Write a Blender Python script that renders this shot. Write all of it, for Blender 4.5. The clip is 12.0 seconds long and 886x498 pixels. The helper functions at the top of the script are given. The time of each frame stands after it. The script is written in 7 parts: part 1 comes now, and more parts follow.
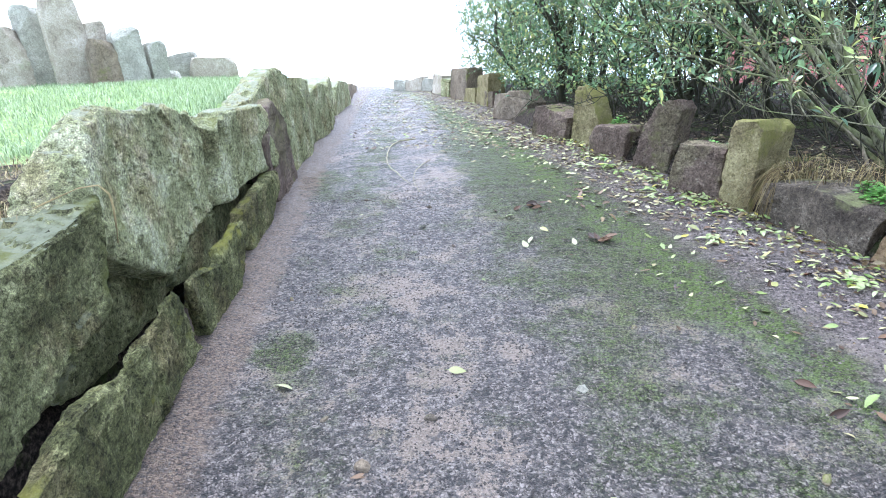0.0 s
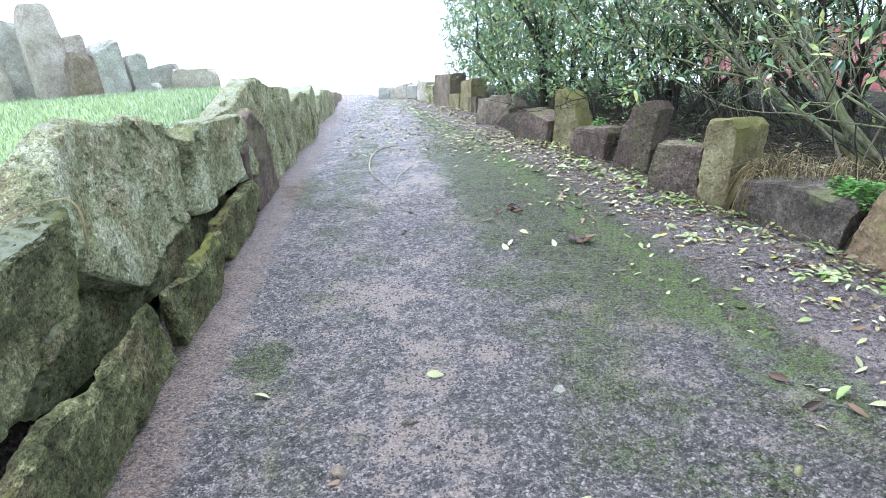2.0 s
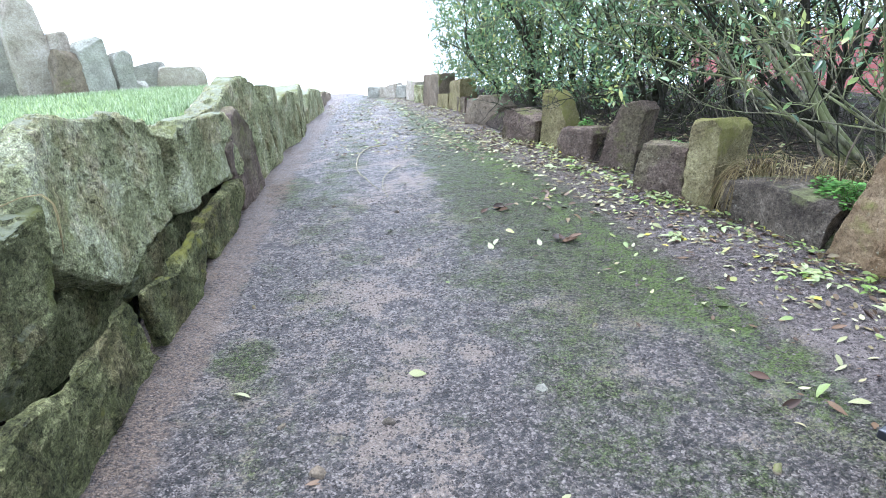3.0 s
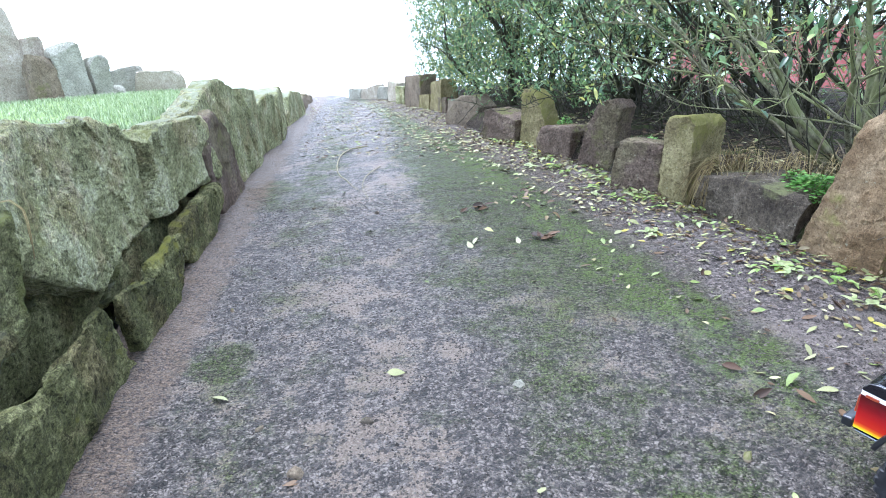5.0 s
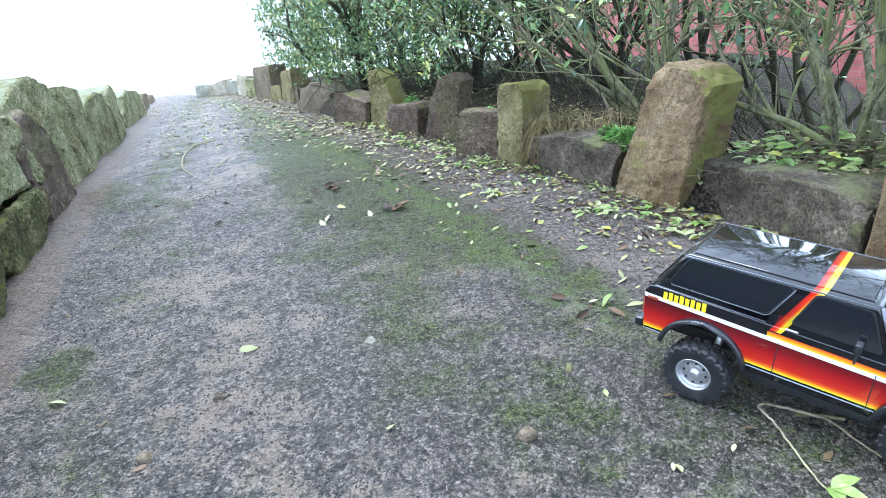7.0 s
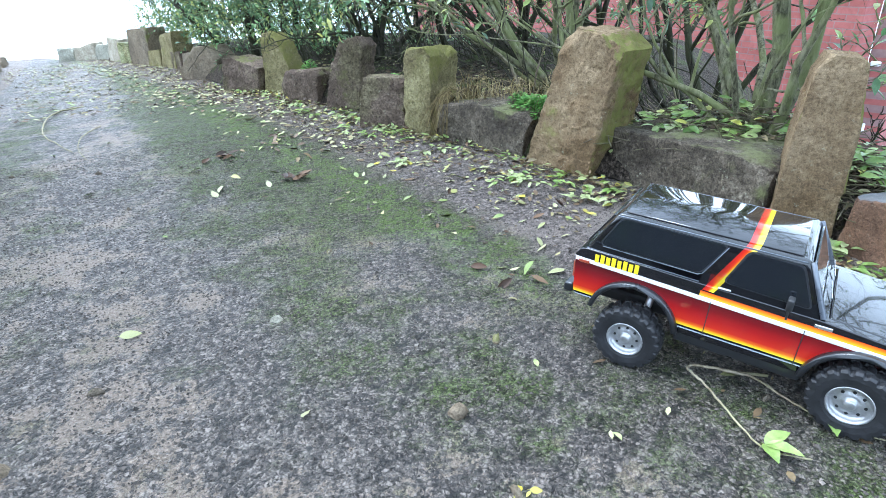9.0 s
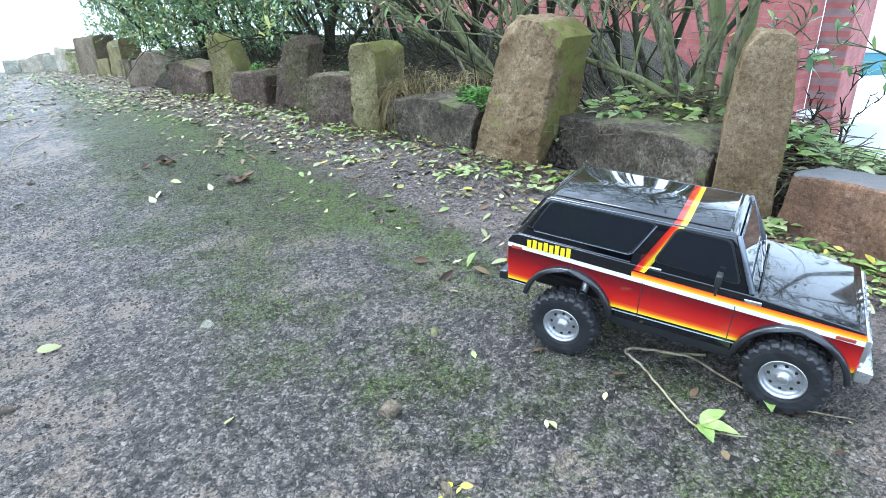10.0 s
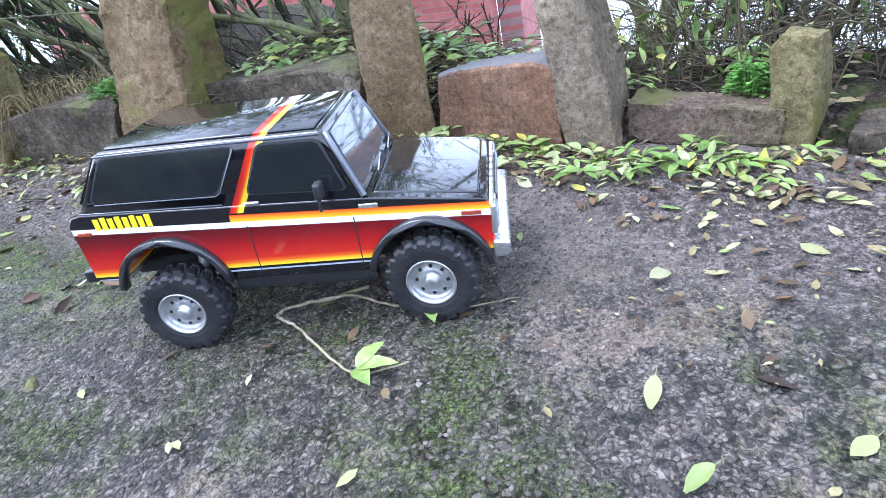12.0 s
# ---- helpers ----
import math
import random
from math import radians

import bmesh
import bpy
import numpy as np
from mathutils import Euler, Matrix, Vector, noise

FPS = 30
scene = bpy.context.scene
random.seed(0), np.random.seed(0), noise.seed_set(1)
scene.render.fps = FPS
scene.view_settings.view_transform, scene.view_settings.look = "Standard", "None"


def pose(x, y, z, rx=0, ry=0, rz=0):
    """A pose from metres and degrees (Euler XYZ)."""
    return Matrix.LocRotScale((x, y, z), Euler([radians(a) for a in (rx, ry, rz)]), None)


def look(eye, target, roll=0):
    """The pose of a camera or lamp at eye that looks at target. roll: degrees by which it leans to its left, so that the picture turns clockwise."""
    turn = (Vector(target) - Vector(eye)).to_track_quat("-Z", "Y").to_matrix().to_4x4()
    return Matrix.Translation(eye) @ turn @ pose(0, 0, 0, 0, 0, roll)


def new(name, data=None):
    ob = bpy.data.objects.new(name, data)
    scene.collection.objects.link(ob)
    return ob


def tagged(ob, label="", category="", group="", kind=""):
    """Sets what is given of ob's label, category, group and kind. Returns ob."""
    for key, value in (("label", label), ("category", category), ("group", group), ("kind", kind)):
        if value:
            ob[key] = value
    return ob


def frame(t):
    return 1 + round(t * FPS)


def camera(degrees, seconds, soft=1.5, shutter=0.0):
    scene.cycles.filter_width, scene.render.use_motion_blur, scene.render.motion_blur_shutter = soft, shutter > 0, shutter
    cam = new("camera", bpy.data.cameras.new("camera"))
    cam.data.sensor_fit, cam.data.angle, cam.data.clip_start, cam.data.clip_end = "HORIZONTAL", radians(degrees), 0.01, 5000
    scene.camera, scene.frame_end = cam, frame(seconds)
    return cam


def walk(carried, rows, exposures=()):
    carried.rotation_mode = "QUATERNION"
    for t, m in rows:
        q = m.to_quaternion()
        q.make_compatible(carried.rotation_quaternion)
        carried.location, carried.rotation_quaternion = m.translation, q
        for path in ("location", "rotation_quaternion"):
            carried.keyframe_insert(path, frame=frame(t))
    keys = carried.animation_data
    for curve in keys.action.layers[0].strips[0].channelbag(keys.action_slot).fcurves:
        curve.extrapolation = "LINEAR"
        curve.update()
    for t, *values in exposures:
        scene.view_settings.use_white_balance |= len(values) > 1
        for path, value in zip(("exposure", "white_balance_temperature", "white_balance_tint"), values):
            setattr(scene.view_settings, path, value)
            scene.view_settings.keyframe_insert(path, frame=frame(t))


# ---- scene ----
HILL = pose(0, 0, 0, 7.0, 0, 0)  # the path climbs away from the camera
cam = camera(74, 12.0, soft=0.5)
ROWS = [
    (0, -0.0624, -0.2521, 0.7042, 68.247, 2.477, -3.802),
    (0.5, -0.0611, -0.2517, 0.7066, 68.604, 2.752, -3.699),
    (1, -0.0488, -0.2494, 0.7000, 68.646, 2.904, -4.273),
    (1.5, -0.0371, -0.2563, 0.7004, 68.711, 3.159, -4.888),
    (2, -0.0287, -0.2595, 0.6999, 68.755, 3.540, -5.161),
    (2.5, -0.0223, -0.2584, 0.6969, 68.914, 3.298, -5.594),
    (3, -0.0128, -0.2570, 0.6929, 68.748, 3.133, -6.019),
    (5, 0.0076, -0.2683, 0.6906, 68.740, 3.653, -7.666),
    (5.5, 0.0115, -0.2682, 0.6917, 68.462, 3.909, -8.821),
    (6, 0.0459, -0.3058, 0.6883, 68.386, 3.523, -13.197),
    (6.5, 0.0706, -0.3626, 0.6749, 67.570, 4.916, -17.935),
    (8.5, 0.0701, -0.2820, 0.5914, 64.916, 2.232, -27.046),
    (9, 0.0661, -0.2698, 0.5911, 64.140, 2.263, -30.357),
    (9.5, 0.0856, -0.2769, 0.5843, 64.381, 3.433, -31.997),
    (10, 0.1343, -0.2868, 0.5587, 64.138, 3.450, -33.795),
    (10.5, 0.2227, -0.3102, 0.5242, 60.416, 3.522, -43.433),
    (11, 0.2434, -0.3018, 0.5170, 59.262, 5.417, -47.607),
    (11.5, 0.2981, -0.3167, 0.4610, 57.809, 8.086, -53.396),
    (12, 0.3820, -0.3470, 0.3900, 60.500, 11.200, -60.050),
]
walk(cam, [(t, HILL @ pose(x, y, z, rx, ry, rz)) for t, x, y, z, rx, ry, rz in ROWS], exposures=[(0.0, 1.32, 6040, 16), (0.8, 1.26, 6060, 16), (5.5, 1.18, 6060, 14), (6.5, 1.17, 6050, 11), (8.5, 1.15, 6020, 7), (10.0, 1.12, 6010, 7), (11.0, 1.00, 6050, 12), (12.0, 1.17, 5960, 18)])

# ---- light ----
world = bpy.data.worlds.new("overcast_sky")
scene.world = world
world.use_nodes = True
wn = world.node_tree
back = wn.nodes["Background"]
sky = wn.nodes.new("ShaderNodeTexSky")
sky.sky_type = "NISHITA"
sky.sun_disc = False
sky.sun_elevation = radians(38)
sky.sun_rotation = radians(-35)
sky.air_density, sky.dust_density, sky.ozone_density = 1.0, 4.0, 1.0
cloud = wn.nodes.new("ShaderNodeMix")
cloud.data_type = "RGBA"
cloud.inputs[0].default_value = 0.82
cloud.inputs[7].default_value = (9.8, 12.0, 14.9, 1)
wn.links.new(sky.outputs[0], cloud.inputs[6])
wn.links.new(cloud.outputs[2], back.inputs["Color"])
back.inputs["Strength"].default_value = 0.17
sun = new("sun", bpy.data.lights.new("sun", "SUN"))
sun.data.energy, sun.data.angle, sun.data.color = 2.2, radians(25), (0.94, 1.0, 1.09)
sun.matrix_world = look((-0.6, 1.6, 6), (0, 0, 0))


# ---- node helpers ----
def material(name, rough=0.8, metal=0.0, spec=0.3):
    m = bpy.data.materials.new(name)
    m.use_nodes = True
    b = m.node_tree.nodes["Principled BSDF"]
    b.inputs["Roughness"].default_value = rough
    b.inputs["Metallic"].default_value = metal
    b.inputs["Specular IOR Level"].default_value = spec
    return m, m.node_tree, b


def put(nt, socket, value):
    if isinstance(value, bpy.types.NodeSocket):
        nt.links.new(value, socket)
    elif isinstance(value, (tuple, list)) and len(value) == 3 and socket.type == "RGBA":
        socket.default_value = (*value, 1)
    else:
        socket.default_value = value


def coords(nt, spread=0.0):
    """Object coordinates, moved by a chance amount for each object."""
    c = nt.nodes.new("ShaderNodeTexCoord").outputs["Object"]
    if not spread:
        return c
    info = nt.nodes.new("ShaderNodeObjectInfo")
    v = nt.nodes.new("ShaderNodeVectorMath")
    v.operation = "MULTIPLY_ADD"
    nt.links.new(info.outputs["Random"], v.inputs[0])
    v.inputs[1].default_value = (spread, spread * 1.7, spread * 0.6)
    nt.links.new(c, v.inputs[2])
    return v.outputs[0]


def stretch(nt, vec, by):
    v = nt.nodes.new("ShaderNodeVectorMath")
    v.operation = "MULTIPLY"
    nt.links.new(vec, v.inputs[0])
    v.inputs[1].default_value = by
    return v.outputs[0]


def fuzz(nt, vec, scale, detail=4.0, rough=0.6, warp=0.0):
    n = nt.nodes.new("ShaderNodeTexNoise")
    nt.links.new(vec, n.inputs["Vector"])
    n.inputs["Scale"].default_value, n.inputs["Detail"].default_value = scale, detail
    n.inputs["Roughness"].default_value, n.inputs["Distortion"].default_value = rough, warp
    return n.outputs["Fac"]


def cells(nt, vec, scale, feature="F1", out="Distance"):
    n = nt.nodes.new("ShaderNodeTexVoronoi")
    n.feature = feature
    nt.links.new(vec, n.inputs["Vector"])
    n.inputs["Scale"].default_value = scale
    return n.outputs[out]


def calc(nt, op, a, b=0.0, c=0.0):
    n = nt.nodes.new("ShaderNodeMath")
    n.operation = op
    put(nt, n.inputs[0], a)
    put(nt, n.inputs[1], b)
    put(nt, n.inputs[2], c)
    return n.outputs[0]


def band(nt, value, low, high, to0=0.0, to1=1.0):
    n = nt.nodes.new("ShaderNodeMapRange")
    n.interpolation_type = "SMOOTHSTEP"
    put(nt, n.inputs["Value"], value)
    put(nt, n.inputs["From Min"], low)
    put(nt, n.inputs["From Max"], high)
    n.inputs["To Min"].default_value, n.inputs["To Max"].default_value = to0, to1
    return n.outputs[0]


def ramp(nt, fac, *stops):
    n = nt.nodes.new("ShaderNodeValToRGB")
    nt.links.new(fac, n.inputs[0])
    e = n.color_ramp.elements
    while len(e) < len(stops):
        e.new(0.5)
    for k, (p, c) in zip(e, stops):
        k.position, k.color = p, (*c, 1)
    return n.outputs[0]


def blend(nt, fac, a, b, how="MIX"):
    n = nt.nodes.new("ShaderNodeMix")
    n.data_type, n.blend_type = "RGBA", how
    put(nt, n.inputs[0], fac)
    put(nt, n.inputs[6], a)
    put(nt, n.inputs[7], b)
    return n.outputs[2]


def relief(nt, b, height, strength=0.6, depth=0.004):
    n = nt.nodes.new("ShaderNodeBump")
    n.inputs["Strength"].default_value, n.inputs["Distance"].default_value = strength, depth
    nt.links.new(height, n.inputs["Height"])
    nt.links.new(n.outputs[0], b.inputs["Normal"])


def xyz(nt, vec):
    s = nt.nodes.new("ShaderNodeSeparateXYZ")
    nt.links.new(vec, s.inputs[0])
    return s.outputs


def upness(nt):
    g = nt.nodes.new("ShaderNodeNewGeometry")
    return xyz(nt, g.outputs["Normal"])[2]


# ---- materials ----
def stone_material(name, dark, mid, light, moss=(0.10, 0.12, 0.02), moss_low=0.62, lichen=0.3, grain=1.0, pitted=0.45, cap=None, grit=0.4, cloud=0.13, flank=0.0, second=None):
    """Gritstone: cloudy colour, coarse grain with pits, pale lichen specks and moss on what faces up."""
    m, nt, b = material(name, 0.92, spec=0.15)
    v = coords(nt, 9.0)
    big, mids = fuzz(nt, v, 7.5, 7, 0.66), fuzz(nt, v, 45, 8, 0.78)
    fine = fuzz(nt, v, 330, 4, 0.8)
    coarse = fuzz(nt, v, 85 if grit > 0.9 else 120, 6, 0.75, 0.4)
    rough_cast = fuzz(nt, v, 80, 5, 0.7, 0.5)
    tone = calc(nt, "ADD", calc(nt, "MULTIPLY", big, 0.46), calc(nt, "ADD", calc(nt, "MULTIPLY", mids, 0.30), calc(nt, "MULTIPLY", rough_cast, 0.24)))
    col = ramp(nt, tone, (0.5 - cloud, dark), (0.5, mid), (0.5 + cloud, light))
    col = blend(nt, band(nt, fine, 0.34, 0.68), blend(nt, 1.0, col, (1 - 0.5 * grit, 1 - 0.52 * grit, 1 - 0.51 * grit), "MULTIPLY"), blend(nt, 1.0, col, (1 + 0.5 * grit, 1 + 0.5 * grit, 1 + 0.45 * grit), "MULTIPLY"))
    # pit shade and crest highlights, put into the colour along the relief's noise
    col = blend(nt, calc(nt, "MULTIPLY", band(nt, coarse, 0.49, 0.38), pitted), col, blend(nt, 1.0, col, (0.30, 0.29, 0.28) if grit > 0.9 else (0.28, 0.26, 0.25), "MULTIPLY"))
    col = blend(nt, calc(nt, "MULTIPLY", band(nt, coarse, 0.54, 0.66), 0.75 * pitted), col, blend(nt, 1.0, col, (1.9, 1.9, 1.8), "MULTIPLY"))
    if second:
        col = blend(nt, calc(nt, "MULTIPLY", band(nt, fuzz(nt, v, 5.0, 6, 0.65), 0.47, 0.60), 0.8), col, blend(nt, 1.0, col, second, "MULTIPLY"))
    crack = band(nt, calc(nt, "ABSOLUTE", calc(nt, "SUBTRACT", fuzz(nt, v, 7, 3, 0.5, 0.6), 0.5)), 0.010, 0.0)
    crack = calc(nt, "MULTIPLY", crack, band(nt, fuzz(nt, v, 5, 2), 0.52, 0.6))
    col = blend(nt, calc(nt, "MULTIPLY", crack, 0.28), col, blend(nt, 1.0, col, (0.25, 0.24, 0.23), "MULTIPLY"))
    speck = band(nt, fuzz(nt, v, 75, 5, 0.75), 0.60, 0.68)
    patch = band(nt, fuzz(nt, v, 9, 3), 0.42, 0.62)
    col = blend(nt, calc(nt, "MULTIPLY", calc(nt, "MULTIPLY", speck, patch), lichen), col, (0.44, 0.45, 0.34))
    # RUSTY's slate top; on green gritstones, sky light put into upward faces
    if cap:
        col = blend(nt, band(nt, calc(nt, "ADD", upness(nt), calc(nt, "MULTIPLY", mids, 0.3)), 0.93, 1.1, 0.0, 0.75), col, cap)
    wet = calc(nt, "ADD", fuzz(nt, v, 6.5, 5, 0.6), calc(nt, "MULTIPLY", upness(nt), 0.12))
    if flank:
        aside = xyz(nt, nt.nodes.new("ShaderNodeTexCoord").outputs["Normal"])[0]
        wet = calc(nt, "ADD", wet, calc(nt, "MULTIPLY", band(nt, aside, 0.2, 0.7), flank))
    col = blend(nt, calc(nt, "MULTIPLY", band(nt, wet, moss_low, moss_low + 0.13), band(nt, mids, 0.30, 0.6, 0.25, 0.95)), col, moss)
    nt.links.new(col, b.inputs["Base Color"])
    lumps = fuzz(nt, v, 15, 5, 0.6)
    h = calc(nt, "ADD", calc(nt, "MULTIPLY_ADD", lumps, 1.5, calc(nt, "MULTIPLY", mids, 1.1)), calc(nt, "ADD", calc(nt, "MULTIPLY", fine, 0.35), calc(nt, "SUBTRACT", calc(nt, "MULTIPLY", coarse, 0.5 + 1.1 * pitted), calc(nt, "MULTIPLY", crack, 0.25))))
    relief(nt, b, h, min(1.0, 0.95 * grain), 0.011 * grain + (0.012 if grit > 0.9 else 0.009) * pitted)
    return m


# the caps of GREY_GREEN and MURKY colour flat tops as sky-lit
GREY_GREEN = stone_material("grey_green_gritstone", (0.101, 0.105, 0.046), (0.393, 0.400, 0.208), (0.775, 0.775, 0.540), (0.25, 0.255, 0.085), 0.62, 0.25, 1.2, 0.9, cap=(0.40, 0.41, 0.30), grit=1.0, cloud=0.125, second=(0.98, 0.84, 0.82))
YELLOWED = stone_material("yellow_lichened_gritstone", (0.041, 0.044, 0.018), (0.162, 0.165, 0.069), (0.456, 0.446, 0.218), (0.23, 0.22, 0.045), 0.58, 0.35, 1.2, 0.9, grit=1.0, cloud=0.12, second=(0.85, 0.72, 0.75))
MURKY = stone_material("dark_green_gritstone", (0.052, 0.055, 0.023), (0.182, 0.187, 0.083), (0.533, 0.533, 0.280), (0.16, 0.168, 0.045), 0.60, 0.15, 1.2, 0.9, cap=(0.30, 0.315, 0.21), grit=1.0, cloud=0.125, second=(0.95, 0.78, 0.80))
PURPLE = stone_material("purple_brown_gritstone", (0.042, 0.029, 0.023), (0.138, 0.100, 0.077), (0.330, 0.250, 0.192), (0.13, 0.13, 0.045), 0.60, 0.5, 0.8, 0.7, grit=0.4, cloud=0.18, second=(1.0, 1.15, 0.88))
LICHENED = stone_material("mossy_tan_gritstone", (0.084, 0.055, 0.032), (0.198, 0.138, 0.080), (0.400, 0.300, 0.190), (0.15, 0.155, 0.04), 0.60, 0.45, 0.6, 0.5, grit=0.34, cloud=0.20, flank=0.22, second=(0.74, 0.68, 0.62))
TAN = stone_material("tan_gritstone", (0.082, 0.063, 0.042), (0.190, 0.148, 0.104), (0.378, 0.310, 0.230), (0.13, 0.135, 0.045), 0.60, 0.45, 0.65, 0.55, grit=0.34, cloud=0.19, second=(0.78, 0.80, 0.82))
DARK = stone_material("dark_wet_gritstone", (0.022, 0.018, 0.015), (0.096, 0.078, 0.059), (0.289, 0.244, 0.188), (0.15, 0.155, 0.07), 0.60, 0.7, 0.7, 0.65, grit=0.45, cloud=0.17, second=(0.62, 0.60, 0.60))
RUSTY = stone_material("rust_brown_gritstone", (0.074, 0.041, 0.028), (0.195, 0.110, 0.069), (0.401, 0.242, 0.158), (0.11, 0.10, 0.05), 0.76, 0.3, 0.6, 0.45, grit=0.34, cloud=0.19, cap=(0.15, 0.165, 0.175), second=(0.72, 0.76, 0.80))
MOSSY = stone_material("mossy_gritstone", (0.066, 0.055, 0.028), (0.195, 0.165, 0.080), (0.410, 0.360, 0.197), (0.15, 0.142, 0.04), 0.57, 0.35, 0.65, 0.55, grit=0.34, flank=0.14, cloud=0.18, second=(0.80, 0.76, 0.80))
# pale stone, lightened further: the haze over distant stones is in these colours
PALE = stone_material("haze_pale_grey_gritstone", (0.232, 0.220, 0.177), (0.388, 0.370, 0.301), (0.556, 0.530, 0.442), (0.16, 0.17, 0.09), 0.66, 0.2)
HAZEL = stone_material("haze_pale_tan_gritstone", (0.250, 0.204, 0.154), (0.437, 0.378, 0.292), (0.604, 0.551, 0.455), (0.28, 0.31, 0.17), 0.60, 0.3, 1.0, 0.4)


BARE = ((-0.09, 1.24, 0.074, 0.122, 0.043), (-0.03, 0.73, 0.063, 0.189, 0.04), (0.07, 0.58, 0.056, 0.065, 0.032), (-0.08, 1.75, 0.085, 0.132, 0.036), (-0.33, 0.57, 0.081, 0.096, 0.036), (-0.17, 0.5, 0.066, 0.055, 0.029), (-0.22, 1.18, 0.095, 0.093, 0.018), (0.29, 0.95, 0.047, 0.043, 0.029))
TUFTS = ((-0.38, 0.95, 0.069, 0.099, 0.22), (-0.48, 2.43, 0.1, 0.286, 0.2), (0.66, 1.62, 0.114, 0.195, 0.14), (0.66, 1.17, 0.105, 0.125, 0.14))


def path_material():
    """Old tarmac with worn-out chippings, moss, sandy grit along the wall and dark soil along the stones."""
    m, nt, b = material("worn_tarmac", 0.55, spec=0.5)
    v = coords(nt)
    x, y, z = xyz(nt, v)
    bent = nt.nodes.new("ShaderNodeTexNoise")
    nt.links.new(v, bent.inputs["Vector"])
    bent.inputs["Scale"].default_value = 90
    wob = nt.nodes.new("ShaderNodeVectorMath")
    wob.operation = "MULTIPLY_ADD"
    nt.links.new(bent.outputs["Color"], wob.inputs[0])
    wob.inputs[1].default_value = (0.011, 0.011, 0.0)
    nt.links.new(v, wob.inputs[2])
    chip = cells(nt, wob.outputs[0], 150, out="Color")
    grey = xyz(nt, chip)[0]
    rim_of = cells(nt, wob.outputs[0], 150, "DISTANCE_TO_EDGE")
    top = band(nt, rim_of, 0.02, 0.16)
    small = xyz(nt, cells(nt, wob.outputs[0], 340, out="Color"))[1]
    blot, mid, fine = fuzz(nt, v, 3.2, 7, 0.68, 0.4), fuzz(nt, v, 17, 6, 0.7), fuzz(nt, v, 230, 4, 0.8)
    coarse = fuzz(nt, v, 120, 5, 0.75)
    # clump also tints the tone: shading and ridge highlights of the bumps
    clump = fuzz(nt, v, 52, 5, 0.65, 0.5)
    tone = calc(nt, "ADD", calc(nt, "MULTIPLY", grey, 0.22), calc(nt, "ADD", calc(nt, "MULTIPLY", small, 0.17), calc(nt, "ADD", calc(nt, "MULTIPLY", fine, 0.23), calc(nt, "ADD", calc(nt, "MULTIPLY", coarse, 0.24), calc(nt, "MULTIPLY", calc(nt, "SUBTRACT", clump, 0.37), 0.62)))))
    # light on the crests of the bumpy surface, put into the tone
    lit_crest = calc(nt, "ADD", calc(nt, "MULTIPLY", calc(nt, "SUBTRACT", mid, 0.5), 0.26), calc(nt, "MULTIPLY", calc(nt, "SUBTRACT", fuzz(nt, v, 31, 5, 0.7, 0.6), 0.5), 0.30))
    tone = calc(nt, "ADD", tone, lit_crest)
    tar = ramp(nt, tone, (0.34, (0.0068, 0.0054, 0.0048)), (0.45, (0.0369, 0.0296, 0.0256)), (0.535, (0.1075, 0.0877, 0.0761)), (0.64, (0.2763, 0.2335, 0.2029)))
    tar = blend(nt, top, blend(nt, 1.0, tar, (0.46, 0.45, 0.44), "MULTIPLY"), tar)
    # bare, sandy worn spots with ragged edges
    track = calc(nt, "MULTIPLY", band(nt, x, -0.35, -0.1), band(nt, x, 0.4, 0.12))
    field = calc(nt, "ADD", calc(nt, "ADD", calc(nt, "MULTIPLY", blot, 0.5), calc(nt, "MULTIPLY", mid, 0.28)), calc(nt, "ADD", calc(nt, "MULTIPLY", coarse, 0.22), calc(nt, "MULTIPLY", track, 0.018)))
    def spots(value, places):
        for cx, cy, rx, ry, k in places:
            dx = calc(nt, "DIVIDE", calc(nt, "SUBTRACT", x, cx), rx)
            dy = calc(nt, "DIVIDE", calc(nt, "SUBTRACT", y, cy), ry)
            away = calc(nt, "ADD", calc(nt, "MULTIPLY", dx, dx), calc(nt, "MULTIPLY", dy, dy))
            value = calc(nt, "ADD", value, band(nt, away, 1.8, 0.1, 0.0, k))
        return value

    field = spots(field, BARE)
    worn = band(nt, field, 0.540, 0.560)
    faint = band(nt, field, 0.48, 0.57)
    sand = ramp(nt, calc(nt, "ADD", calc(nt, "MULTIPLY", fine, 0.7), calc(nt, "MULTIPLY", coarse, 0.3)), (0.38, (0.066, 0.047, 0.034)), (0.5, (0.205, 0.153, 0.115)), (0.64, (0.39, 0.307, 0.240)))
    dust = blend(nt, band(nt, coarse, 0.40, 0.60), tar, (0.21, 0.178, 0.158))
    col = blend(nt, calc(nt, "MULTIPLY", faint, 0.45), tar, dust)
    col = blend(nt, calc(nt, "MULTIPLY", worn, 0.8), col, sand)
    # moss: a broad band nearer the stones and faint traces elsewhere
    lane = calc(nt, "MULTIPLY", band(nt, x, 0.02, 0.42), band(nt, x, 0.98, 0.72))
    lane = calc(nt, "MAXIMUM", lane, calc(nt, "MULTIPLY", band(nt, x, -0.42, -0.30), calc(nt, "MULTIPLY", band(nt, x, -0.08, -0.2), 0.3)))
    far = calc(nt, "ADD", 0.30, band(nt, y, 0.3, 2.6, 0.0, 1.0))
    green = band(nt, spots(calc(nt, "ADD", fuzz(nt, v, 4.5, 7, 0.75), calc(nt, "MULTIPLY", calc(nt, "MULTIPLY", lane, far), 0.30)), TUFTS), 0.515, 0.71)
